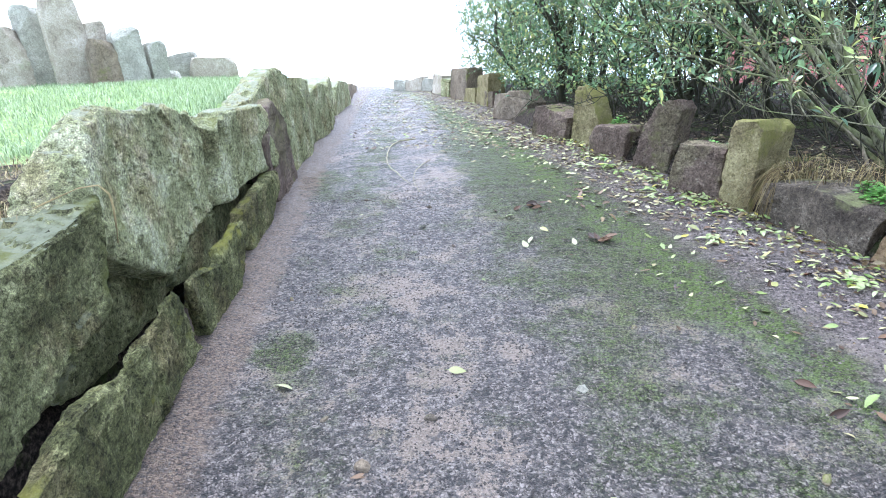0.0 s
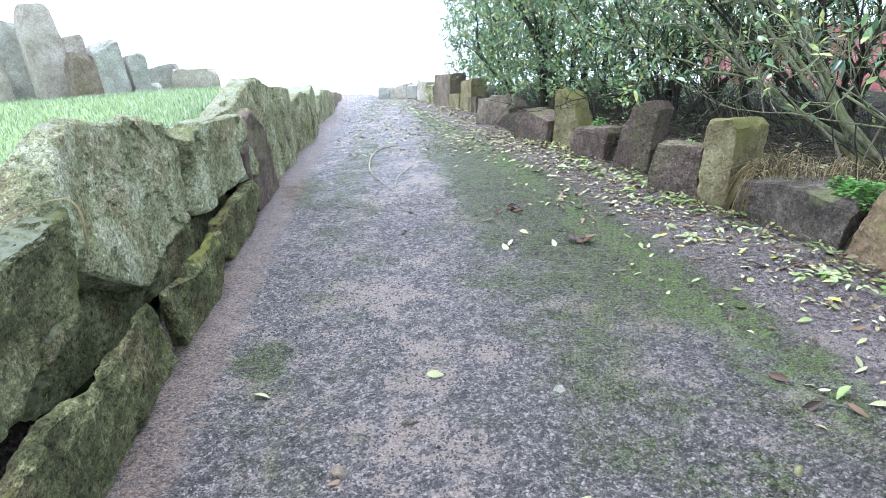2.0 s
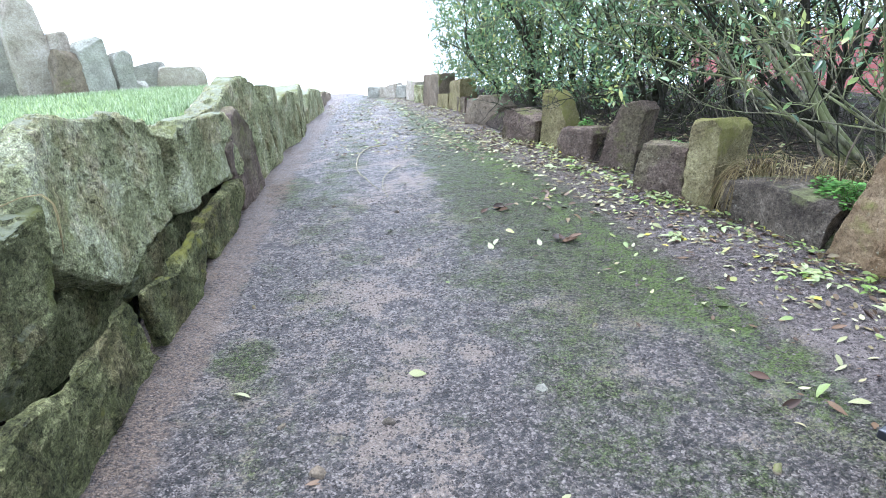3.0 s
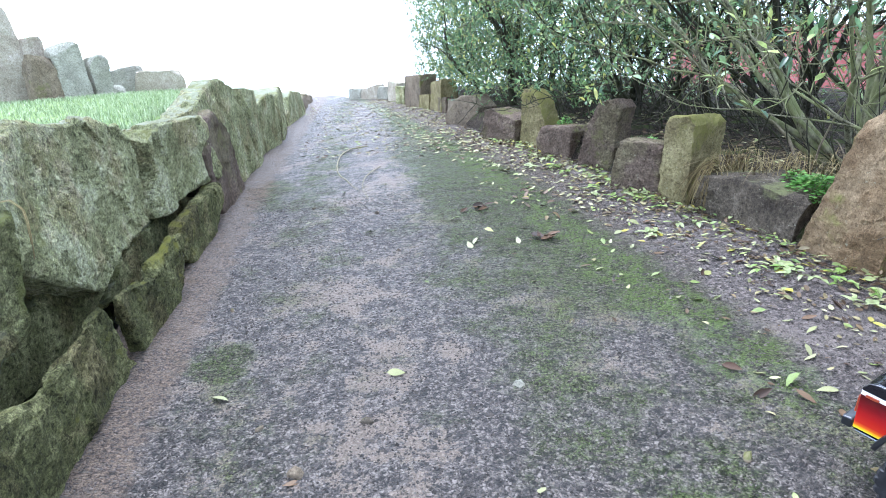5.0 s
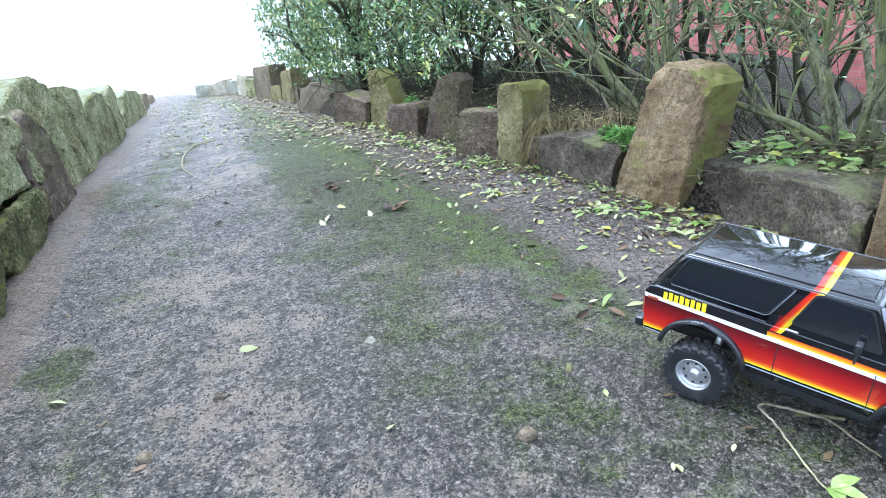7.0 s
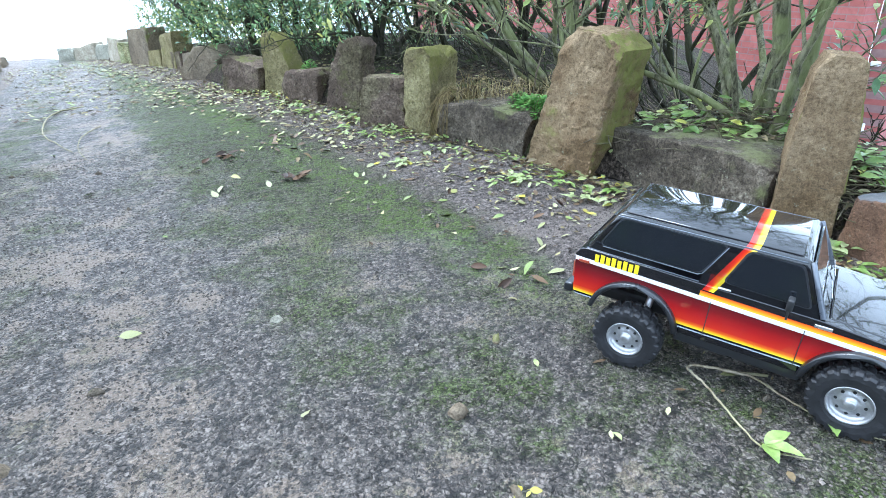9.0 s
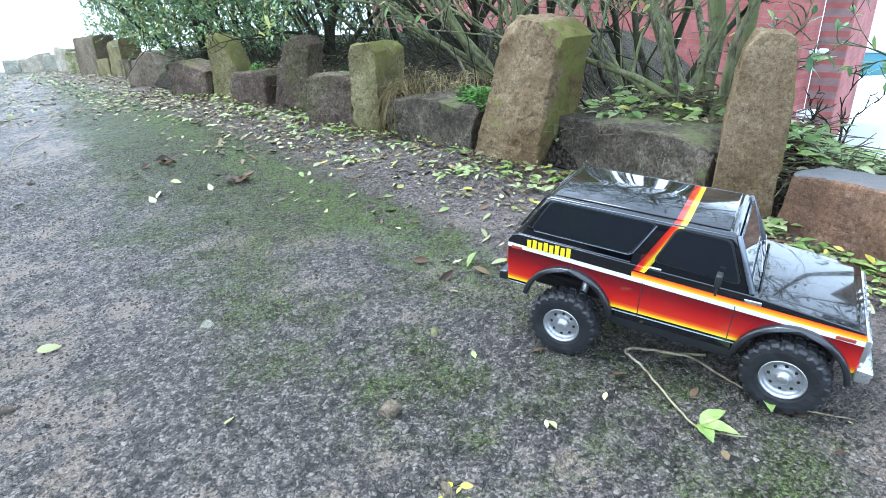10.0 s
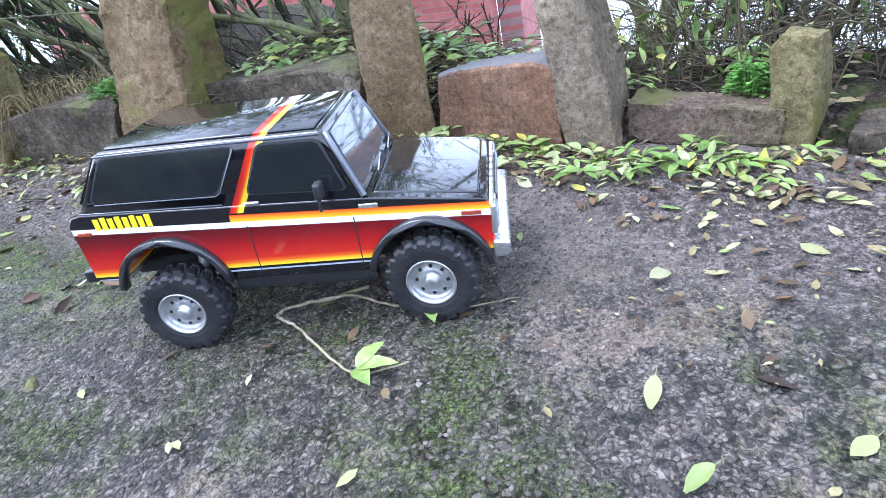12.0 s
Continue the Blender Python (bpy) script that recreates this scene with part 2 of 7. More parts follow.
    moss = ramp(nt, calc(nt, "ADD", calc(nt, "MULTIPLY", fine, 0.65), calc(nt, "MULTIPLY", coarse, 0.35)), (0.41, (0.0064, 0.0096, 0.0028)), (0.5, (0.0528, 0.0719, 0.0224)), (0.59, (0.1639, 0.2061, 0.0789)))
    col = blend(nt, calc(nt, "MULTIPLY", green, band(nt, calc(nt, "ADD", calc(nt, "MULTIPLY", mid, 0.6), calc(nt, "MULTIPLY", coarse, 0.4)), 0.40, 0.58, 0.2, 0.92)), col, moss)
    nt.links.new(calc(nt, "MULTIPLY_ADD", green, -0.38, 0.5), b.inputs["Specular IOR Level"])
    # a bright mossy seam where the tarmac meets the litter
    seam = calc(nt, "ADD", calc(nt, "ADD", x, calc(nt, "MULTIPLY", y, 0.10)), calc(nt, "MULTIPLY", fuzz(nt, v, 7, 6, 0.7), -0.35))
    seam = calc(nt, "MULTIPLY", calc(nt, "MULTIPLY", band(nt, seam, 0.50, 0.60), band(nt, seam, 0.74, 0.66)), band(nt, y, 0.2, 0.8))
    lush = ramp(nt, calc(nt, "ADD", calc(nt, "MULTIPLY", fine, 0.5), calc(nt, "MULTIPLY", coarse, 0.5)), (0.38, (0.025, 0.036, 0.010)), (0.5, (0.085, 0.12, 0.032)), (0.62, (0.19, 0.235, 0.085)))
    col = blend(nt, calc(nt, "MULTIPLY", seam, band(nt, calc(nt, "ADD", calc(nt, "MULTIPLY", mid, 0.6), calc(nt, "MULTIPLY", coarse, 0.4)), 0.43, 0.55, 0.0, 0.85)), col, lush)
    # reddish grit along the foot of the wall
    edge = calc(nt, "SUBTRACT", calc(nt, "ADD", x, calc(nt, "MULTIPLY", y, 0.018)), calc(nt, "MULTIPLY", fuzz(nt, v, 11, 7, 0.75), 0.2))
    grit = ramp(nt, calc(nt, "ADD", calc(nt, "MULTIPLY", fine, 0.5), calc(nt, "MULTIPLY", coarse, 0.5)), (0.38, (0.0202, 0.0126, 0.0084)), (0.5, (0.1218, 0.0815, 0.0554)), (0.62, (0.3024, 0.2201, 0.1596)))
    col = blend(nt, calc(nt, "MULTIPLY", band(nt, edge, -0.525, -0.575), band(nt, coarse, 0.38, 0.54, 0.25, 1.0)), col, grit)
    # humus under the stones on the other side
    rim = calc(nt, "SUBTRACT", calc(nt, "SUBTRACT", x, calc(nt, "MULTIPLY", y, -0.10)), calc(nt, "MULTIPLY", mid, 0.25))
    earth = ramp(nt, calc(nt, "ADD", calc(nt, "MULTIPLY", fuzz(nt, v, 75, 6, 0.75), 0.6), calc(nt, "MULTIPLY", fine, 0.4)), (0.40, (0.0134, 0.0097, 0.0088)), (0.49, (0.0840, 0.0622, 0.0554)), (0.575, (0.33, 0.268, 0.240)))
    earth = blend(nt, calc(nt, "MULTIPLY", band(nt, calc(nt, "ADD", calc(nt, "MULTIPLY", blot, 0.6), calc(nt, "MULTIPLY", mid, 0.4)), 0.47, 0.58), band(nt, fine, 0.36, 0.6, 0.2, 0.75)), earth, (0.245, 0.200, 0.175))
    col = blend(nt, calc(nt, "MULTIPLY", band(nt, rim, 0.72, 0.86), 0.85), col, earth)
    nt.links.new(col, b.inputs["Base Color"])
    stones = calc(nt, "MULTIPLY", band(nt, rim_of, 0.0, 0.22), calc(nt, "MULTIPLY_ADD", grey, 0.5, 0.35))
    h = calc(nt, "ADD", calc(nt, "MULTIPLY", stones, 0.55), calc(nt, "ADD", calc(nt, "MULTIPLY", fine, 0.4), calc(nt, "ADD", calc(nt, "MULTIPLY", coarse, 0.45), calc(nt, "MULTIPLY_ADD", clump, 0.9, calc(nt, "MULTIPLY", mid, 0.6)))))
    relief(nt, b, h, 1.0, 0.014)
    return m


def soil_material():
    m, nt, b = material("garden_soil", 0.95, spec=0.1)
    v = coords(nt)
    a, c = fuzz(nt, v, 7, 6, 0.7), fuzz(nt, v, 90, 5, 0.75)
    col = ramp(nt, c, (0.36, (0.007, 0.0055, 0.0045)), (0.5, (0.034, 0.026, 0.02)), (0.66, (0.13, 0.10, 0.078)))
    col = blend(nt, calc(nt, "MULTIPLY", band(nt, a, 0.5, 0.62), 0.7), col, (0.055, 0.075, 0.02))
    nt.links.new(col, b.inputs["Base Color"])
    relief(nt, b, calc(nt, "ADD", c, a), 0.9, 0.02)
    return m


def lawn_material():
    m, nt, b = material("mown_grass", 0.9, spec=0.1)
    v = coords(nt)
    a, c = fuzz(nt, v, 2.5, 5, 0.7), fuzz(nt, stretch(nt, v, (1, 0.6, 1)), 60, 5, 0.75)
    col = ramp(nt, c, (0.3, (0.07, 0.10, 0.035)), (0.5, (0.20, 0.28, 0.10)), (0.7, (0.38, 0.45, 0.20)))
    col = blend(nt, calc(nt, "MULTIPLY", band(nt, a, 0.5, 0.65), 0.5), col, (0.17, 0.19, 0.06))
    nt.links.new(col, b.inputs["Base Color"])
    relief(nt, b, c, 0.9, 0.02)
    return m


def island_material(name, stops, rough=0.45, spec=0.4, by_object=False, glow_through=0.0):
    """Leaves and blades: the colour goes by chance from leaf to leaf, with veins and blotches."""
    m, nt, b = material(name, rough, spec=spec)
    if by_object:
        r = nt.nodes.new("ShaderNodeObjectInfo").outputs["Random"]
    else:
        r = nt.nodes.new("ShaderNodeNewGeometry").outputs["Random Per Island"]
    v = coords(nt, 5.0)
    blot = fuzz(nt, v, 45, 4, 0.7)
    col = ramp(nt, r, *stops)
    col = blend(nt, band(nt, blot, 0.35, 0.7), blend(nt, 1.0, col, (0.62, 0.62, 0.6), "MULTIPLY"), col)
    nt.links.new(col, b.inputs["Base Color"])
    if glow_through:
        b.inputs["Subsurface Weight"].default_value = 0.0
        t = nt.nodes.new("ShaderNodeBsdfTranslucent")
        nt.links.new(col, t.inputs["Color"])
        mx = nt.nodes.new("ShaderNodeMixShader")
        mx.inputs[0].default_value = glow_through
        nt.links.new(b.outputs[0], mx.inputs[1])
        nt.links.new(t.outputs[0], mx.inputs[2])
        nt.links.new(mx.outputs[0], nt.nodes["Material Output"].inputs["Surface"])
    return m


HEDGE_LEAF = island_material("evergreen_leaf", ((0.0, (0.045, 0.105, 0.050)), (0.4, (0.135, 0.260, 0.110)), (0.8, (0.29, 0.44, 0.18)), (0.97, (0.55, 0.55, 0.16))), 0.28, 0.65, glow_through=0.45)
SPRIG_LEAF = island_material("cut_green_leaf", ((0.0, (0.09, 0.17, 0.035)), (0.5, (0.20, 0.31, 0.07)), (0.85, (0.36, 0.44, 0.16)), (1.0, (0.55, 0.50, 0.08))), 0.4, 0.4, glow_through=0.2)
FRESH_LEAF = island_material("fresh_green_leaf", ((0.0, (0.07, 0.14, 0.03)), (0.6, (0.16, 0.27, 0.06)), (0.9, (0.28, 0.37, 0.12)), (1.0, (0.5, 0.46, 0.1))), 0.35, 0.45, glow_through=0.2)
LITTER = island_material("leaf_litter", ((0.0, (0.05, 0.028, 0.018)), (0.35, (0.13, 0.082, 0.045)), (0.6, (0.27, 0.225, 0.11)), (0.82, (0.40, 0.385, 0.22)), (1.0, (0.22, 0.29, 0.08))), 0.6, 0.25)
FALLEN = island_material("fallen_leaf", ((0.0, (0.24, 0.24, 0.10)), (0.3, (0.31, 0.30, 0.17)), (0.55, (0.17, 0.23, 0.065)), (0.75, (0.34, 0.31, 0.12)), (0.9, (0.15, 0.09, 0.05))), 0.5, 0.3, by_object=True)
GRIT = island_material("stone_chippings", ((0.0, (0.040, 0.034, 0.030)), (0.5, (0.085, 0.073, 0.064)), (0.85, (0.135, 0.112, 0.098)), (0.985, (0.19, 0.162, 0.142))), 0.8, 0.25)
CLIPPING = island_material("wilted_leaf", ((0.0, (0.20, 0.27, 0.09)), (0.5, (0.33, 0.39, 0.17)), (0.9, (0.44, 0.46, 0.25)), (1.0, (0.40, 0.30, 0.08))), 0.4, 0.4, glow_through=0.2)
MIXED = island_material("mixed_fallen_leaf", ((0.0, (0.05, 0.028, 0.018)), (0.22, (0.17, 0.10, 0.05)), (0.36, (0.30, 0.28, 0.14)), (0.52, (0.17, 0.26, 0.06)), (0.68, (0.34, 0.38, 0.17)), (0.84, (0.45, 0.38, 0.06)), (1.0, (0.12, 0.22, 0.05))), 0.45, 0.35, glow_through=0.15)
DEAD = island_material("dead_brown_leaf", ((0.0, (0.030, 0.018, 0.012)), (0.5, (0.085, 0.046, 0.028)), (1.0, (0.19, 0.11, 0.06))), 0.6, 0.25, by_object=True)
GOLDEN = island_material("yellow_leaf", ((0.0, (0.46, 0.37, 0.04)), (0.6, (0.42, 0.40, 0.08)), (1.0, (0.36, 0.30, 0.08))), 0.45, 0.3, by_object=True)
BLADE = island_material("grass_blade", ((0.0, (0.17, 0.24, 0.11)), (0.5, (0.29, 0.38, 0.19)), (0.9, (0.46, 0.53, 0.33))), 0.6, 0.25, glow_through=0.3)
STRAW = island_material("dry_grass_blade", ((0.0, (0.09, 0.062, 0.026)), (0.5, (0.23, 0.17, 0.075)), (1.0, (0.38, 0.31, 0.16))), 0.7, 0.2)
HERB = island_material("bright_herb_leaf", ((0.0, (0.06, 0.19, 0.03)), (0.6, (0.13, 0.33, 0.06)), (1.0, (0.22, 0.42, 0.10))), 0.5, 0.3, glow_through=0.2)


def bark_material(name, dark, light, green):
    m, nt, b = material(name, 0.9, spec=0.15)
    v = coords(nt, 3.0)
    a, c = fuzz(nt, v, 9, 5, 0.6), fuzz(nt, stretch(nt, v, (1, 1, 0.35)), 60, 5, 0.7)
    col = ramp(nt, c, (0.36, dark), (0.62, light))
    col = blend(nt, calc(nt, "MULTIPLY", band(nt, a, 0.42, 0.6), 0.75), col, green)
    nt.links.new(col, b.inputs["Base Color"])
    relief(nt, b, c, 0.7, 0.006)
    return m


BARK = bark_material("green_filmed_bark", (0.026, 0.024, 0.014), (0.21, 0.198, 0.125), (0.145, 0.160, 0.064))
VINE = bark_material("grey_brown_vine", (0.032, 0.025, 0.018), (0.165, 0.132, 0.094), (0.11, 0.105, 0.055))
# dark bark with the hedge hollow's shade put in, against lighter BARK
SHADE_DARK_BARK = bark_material("shade_dark_bark", (0.008, 0.007, 0.005), (0.055, 0.048, 0.035), (0.036, 0.040, 0.018))
TWIG = bark_material("pale_twig", (0.14, 0.11, 0.07), (0.36, 0.31, 0.22), (0.25, 0.24, 0.13))
PATH, SOIL, LAWN = path_material(), soil_material(), lawn_material()


def plain(name, colour, rough=0.5, metal=0.0, spec=0.5, grain=0.15, scale=40, bump=0.0, coat=0.0):
    """A plain surface with faint cloudiness and dirt."""
    m, nt, b = material(name, rough, metal, spec)
    v = coords(nt, 2.0)
    n = fuzz(nt, v, scale, 5, 0.65)
    col = blend(nt, n, tuple(k * (1 - grain) for k in colour), tuple(min(1, k * (1 + grain)) for k in colour))
    nt.links.new(col, b.inputs["Base Color"])
    nt.links.new(band(nt, n, 0.2, 0.8, rough * 0.8, min(1, rough * 1.25)), b.inputs["Roughness"])
    b.inputs["Coat Weight"].default_value = coat
    b.inputs["Coat Roughness"].default_value = 0.05
    if bump:
        relief(nt, b, n, bump, 0.003)
    return m


# ---- mesh helpers ----
def mesh_of(name, verts, faces, mat, smooth=True):
    me = bpy.data.meshes.new(name)
    me.from_pydata([tuple(v) for v in verts], [], faces)
    me.update()
    if smooth:
        me.polygons.foreach_set("use_smooth", [True] * len(me.polygons))
    if mat:
        me.materials.append(mat)
    return me


def from_bm(name, bm, mat, smooth=False, crisp=0.0):
    me = bpy.data.meshes.new(name)
    bm.normal_update()
    if crisp:
        for e in bm.edges:
            e.smooth = len(e.link_faces) != 2 or e.calc_face_angle(0.0) < crisp
    bm.to_mesh(me)
    bm.free()
    if smooth:
        me.polygons.foreach_set("use_smooth", [True] * len(me.polygons))
    me.materials.append(mat)
    return me


def part(name, me, parent, m=None, label=""):
    ob = new(name, me)
    ob.parent = parent
    if m is not None:
        ob.matrix_basis = m
    return tagged(ob, label)


def ground_z(y):
    if y < 1.8:
        return 0.0
    if y < 3.6:
        return -0.055 * (y - 1.8) ** 2 / 3.6
    z = -0.0495 - 0.055 * (min(y, 60) - 3.6)
    if y > 10:
        z -= 0.02 * (min(y, 14) - 10) ** 2 + (0.16 * (min(y, 30) - 14) if y > 14 else 0)
    return z


KERB = ((-3.0, 1.30), (-0.5, 1.26), (-0.05, 1.26), (0.14, 1.30), (0.35, 1.31), (0.7, 1.30), (1.0, 1.22), (1.37, 1.16), (1.7, 1.08), (1.9, 1.01), (2.3, 1.03), (2.6, 0.92), (3.0, 0.91), (3.3, 0.77),
        (4.3, 0.71), (4.7, 0.83), (5.1, 0.76), (6.2, 0.60), (7.2, 0.41), (8.3, 0.23), (8.8, -0.17), (14, -1.5))


def kerb_x(y):
    return float(np.interp(y, [k[0] for k in KERB], [k[1] for k in KERB]))


def wall_x(y):
    return float(np.interp(y, [-3, 1.0, 4.0, 8.9, 14], [-0.54, -0.57, -0.66, -0.84, -1.1]))


def sheet(name, xs, ys, fx, mat, label, category, kind="structure"):
    """A ground sheet over a grid; fx gives x, y, z of each knot."""
    verts = [fx(i, j) for j in ys for i in xs]
    n = len(xs)
    faces = [(r * n + c, r * n + c + 1, (r + 1) * n + c + 1, (r + 1) * n + c) for r in range(len(ys) - 1) for c in range(n - 1)]
    ob = new(name, mesh_of(name, verts, faces, mat))
    ob.matrix_world = HILL
    return tagged(ob, label, category, "", kind)


# ---- ground ----
def path_point(u, y):
    x0, x1 = wall_x(y) - 0.12, kerb_x(y) + 0.12
    x = x0 + (x1 - x0) * u
    k = noise.noise(Vector((x * 3, y * 3, 0))) * 0.006 + noise.noise(Vector((x * 22, y * 22, 3))) * 0.0035 + noise.noise(Vector((x * 38, y * 38, 7))) * 0.0026
    heap = 0.02 * math.exp(-((x - wall_x(y)) / 0.07) ** 2) + 0.012 * math.exp(-((x - kerb_x(y)) / 0.12) ** 2)
    return x, y, ground_z(y) + k + heap


ys = [-14, -9, -6, -4, -3, -2.4] + [-2 + 0.015 * i for i in range(1, 380)] + [3.7 + 0.06 * i for i in range(1, 90)] + [9.2 + 0.4 * i for i in range(1, 20)] + [18, 21, 25, 30, 40]
sheet("path", [i / 130 for i in range(131)], ys, path_point, PATH, "worn mossy tarmac path climbing between rough stones", "path")


def lawn_z(x, y):
    d = math.hypot(x + 0.5, max(y, 0))
    far = max(0.0, d - 4.6)
    dip = 0.16 * min(1.0, max(0.0, (y - 3.0) / 2.2)) * math.exp(-max(0.0, wall_x(y) - x) / 0.7)
    return 0.405 - dip + 0.55 * ground_z(y) - 0.05 * min(far, 4) ** 2 - 0.4 * max(0, far - 4) + noise.noise(Vector((x * 1.5, y * 1.5, 5))) * 0.02 + noise.noise(Vector((x * 9, y * 9, 5))) * 0.008


def lawn_point(u, y):
    wx = wall_x(y) - 0.24
    x = wx - 14 * (u / 40) ** 2
    return x, y, lawn_z(x, y) - 0.03 * math.exp(-(wx - x) / 0.1)


def bank_point(u, y):
    wx = wall_x(y) - 0.19
    k = noise.noise(Vector((u * 3, y * 9, 2))) * 0.03
    if u <= 1:
        return wx - 0.06 * u + k, y, ground_z(y) - 0.05 + (lawn_z(wx - 0.06, y) - (0.0 if y < 1.45 else 0.05) - ground_z(y)) * u
    x = wx - 0.06 - 0.28 * (u - 1)
    return x, y, lawn_z(x, y) + (0.035 if y < 1.45 else -0.02) * (2 - u) + k * 0.3 - 0.012


ys = [-14, -8, -5, -3, -2] + [-1.5 + 0.05 * i for i in range(150)] + [6.2 + 0.3 * i for i in range(18)] + [12.5, 15, 19, 25]
sheet("lawn", list(range(41)), ys, lawn_point, LAWN, "raised grass lawn behind the rough stone wall", "lawn")
sheet("soil_bank", [i / 10 for i in range(21)], [-3, -2] + [-1.5 + 0.03 * i for i in range(250)] + [6.2 + 0.3 * i for i in range(18)], bank_point, SOIL, "dark soil bank packed behind the rough wall", "soil")


def bed_top(y):
    return float(np.interp(y, [-3, -0.45, -0.1, 0.05, 0.3, 0.5, 2.5, 4, 9], [0.05, 0.05, 0.06, 0.055, 0.055, 0.12, 0.13, 0.12, 0.10]))


def bed_z(x, y):
    d = x - kerb_x(y)
    up = bed_top(y) * min(1, max(0, d - 0.02) / 0.07)
    flat = float(np.interp(y, [1.55, 2.8], [0.30, 2.3]))
    e = max(0, d - flat)
    down = 0.42 * e * e / (e + 0.25) if y < 1.9 else 0.22 * e ** 2 if e < 1.45 else 0.4625 + 0.638 * (e - 1.45)
    return ground_z(y) + up - 0.35 * min(1.5, max(0.0, y - 8.4)) - min(down, 1.75 + 0.05 * y) + noise.noise(Vector((x * 7, y * 7, 9))) * 0.02 * min(1, max(0, d / 0.1))


def bed_point(u, y):
    x = kerb_x(y) + 0.03 + 9 * (u / 60) ** 2.2
    return x, y, bed_z(x, y)


ys = [-14, -8, -5, -3, -2] + [-1.5 + 0.04 * i for i in range(190)] + [6.2 + 0.3 * i for i in range(18)] + [12.5, 15, 19, 25]
sheet("soil_bed", list(range(61)), ys, bed_point, SOIL, "dark soil bed with moss behind the edging stones", "soil")



def slope_span(x):
    e = x - 1.6
    return 0.10 + 0.12 * e, 0.42 + 0.62 * e


def slope_point(u, w):
    x = 1.62 + 1.4 * u + 0.05 * noise.noise(Vector((w * 9, 0, 4)))
    a, b = slope_span(x)
    y = a + (b - a) * w
    return x, y, bed_z(x, y) + 0.012 - 0.03 * math.exp(-u / 0.02) - 0.03 * math.exp(-w / 0.05) - 0.03 * math.exp(-(1 - w) / 0.05)


sheet("grass_slope", [(i / 30) ** 1.6 for i in range(31)], [i / 30 for i in range(31)], slope_point, LAWN, "short bright grass slope falling away beyond the stones", "lawn")

me = mesh_of("ground", [(x, y, -1.35) for x, y in ((-600, -600), (600, -600), (600, 600), (-600, 600))], [(0, 1, 2, 3)], LAWN)
tagged(new("ground", me), "distant grass ground below the hill", "ground", "", "structure")


# ---- stones ----
ICO = {}


def ico(n):
    if n not in ICO:
        bm = bmesh.new()
        bmesh.ops.create_icosphere(bm, subdivisions=n, radius=1)
        bm.verts.ensure_lookup_table()
        ICO[n] = (np.array([v.co for v in bm.verts]), [tuple(v.index for v in f.verts) for f in bm.faces])
        bm.free()
    return ICO[n]


def rock_mesh(name, outline, depth, mat, seed, fine=4, rough=0.010, edge=34, lean=0.0, sink=0.05, flare=0.0, chips=7, worn=0.86, gap=0.0):
    """A split boulder: the outline of its face (u along the row, v up) carried back by depth, with broken corners and a rough skin."""
    rng = random.Random(seed)
    d, faces = ico(fine)
    p = np.array(outline, float)
    c = p.mean(0)
    n3, off = [], []
    for a, b in zip(p, np.roll(p, -1, 0)):
        e = b - a
        k = np.array([e[1], -e[0]]) / max(1e-6, np.hypot(*e))
        o = float(k @ (a - c))
        if k[1] < -0.6:
            o += sink
        s = rng.uniform(-0.05, 0.03) if k[1] > 0.75 else rng.uniform(-0.16, 0.10) + flare
        v = np.array([k[0], s if k[1] > -0.6 else 0, k[1]])
        n3.append(v / np.linalg.norm(v))
        off.append(max(0.012, o / np.linalg.norm(v) - gap))
    for s in (-1, 1):
        v = np.array([rng.uniform(-0.12, 0.12), s, (0.12 if s < 0 else 0) + rng.uniform(-0.1, 0.1)])
        n3.append(v / np.linalg.norm(v))
        off.append(depth / 2)
    ext = np.array([np.ptp(p[:, 0]) / 2, depth / 2, np.ptp(p[:, 1]) / 2])
    for _ in range(chips):
        v = np.array([rng.uniform(-1, 1), rng.choice((-1, 1)) * rng.uniform(0.3, 1), rng.uniform(-0.7, 1)])
        v /= np.linalg.norm(v)
        n3.append(v)
        off.append(float(np.abs(v * ext).sum()) * rng.uniform(worn, 1.0))
    n3, off = np.array(n3), np.array(off)
    way = d * ext
    way /= np.linalg.norm(way, axis=1)[:, None]
    t = np.maximum(way @ n3.T / off, 0)
    r = 1 / (t ** edge).sum(1) ** (1 / edge)
    small = float(ext.min())
    out = []
    s0 = Vector((seed * 3.7 % 50, seed * 1.9 % 50, seed * 0.7 % 50))
    amp = rough * min(1.3, max(0.35, small / 0.09))
    for w, q in zip(way, r):
        v = Vector(w * q)
        k = noise.noise(v * 5 + s0) * 1.2 + noise.noise(v * 13 + s0) * 0.8 - abs(noise.noise(v * 22 + s0)) * 0.9 + noise.noise(v * 55 + s0) * 0.3 + noise.noise(v * 120 + s0) * 0.16
        v *= 1 + amp * k / max(0.03, q)
        out.append((v.x + c[0], v.y + depth / 2 - lean * (v.z + c[1]) * -1, v.z + c[1]))
    return mesh_of(name, out, faces, mat)


def stone(name, x, y, z, yaw, outline, depth, mat, label, group, seed, **kw):
    ob = new(name, rock_mesh(name, outline, depth, mat, seed, **kw))
    ob.matrix_world = HILL @ pose(x, y, z, 0, 0, yaw)
    return tagged(ob, label, "stone", group)


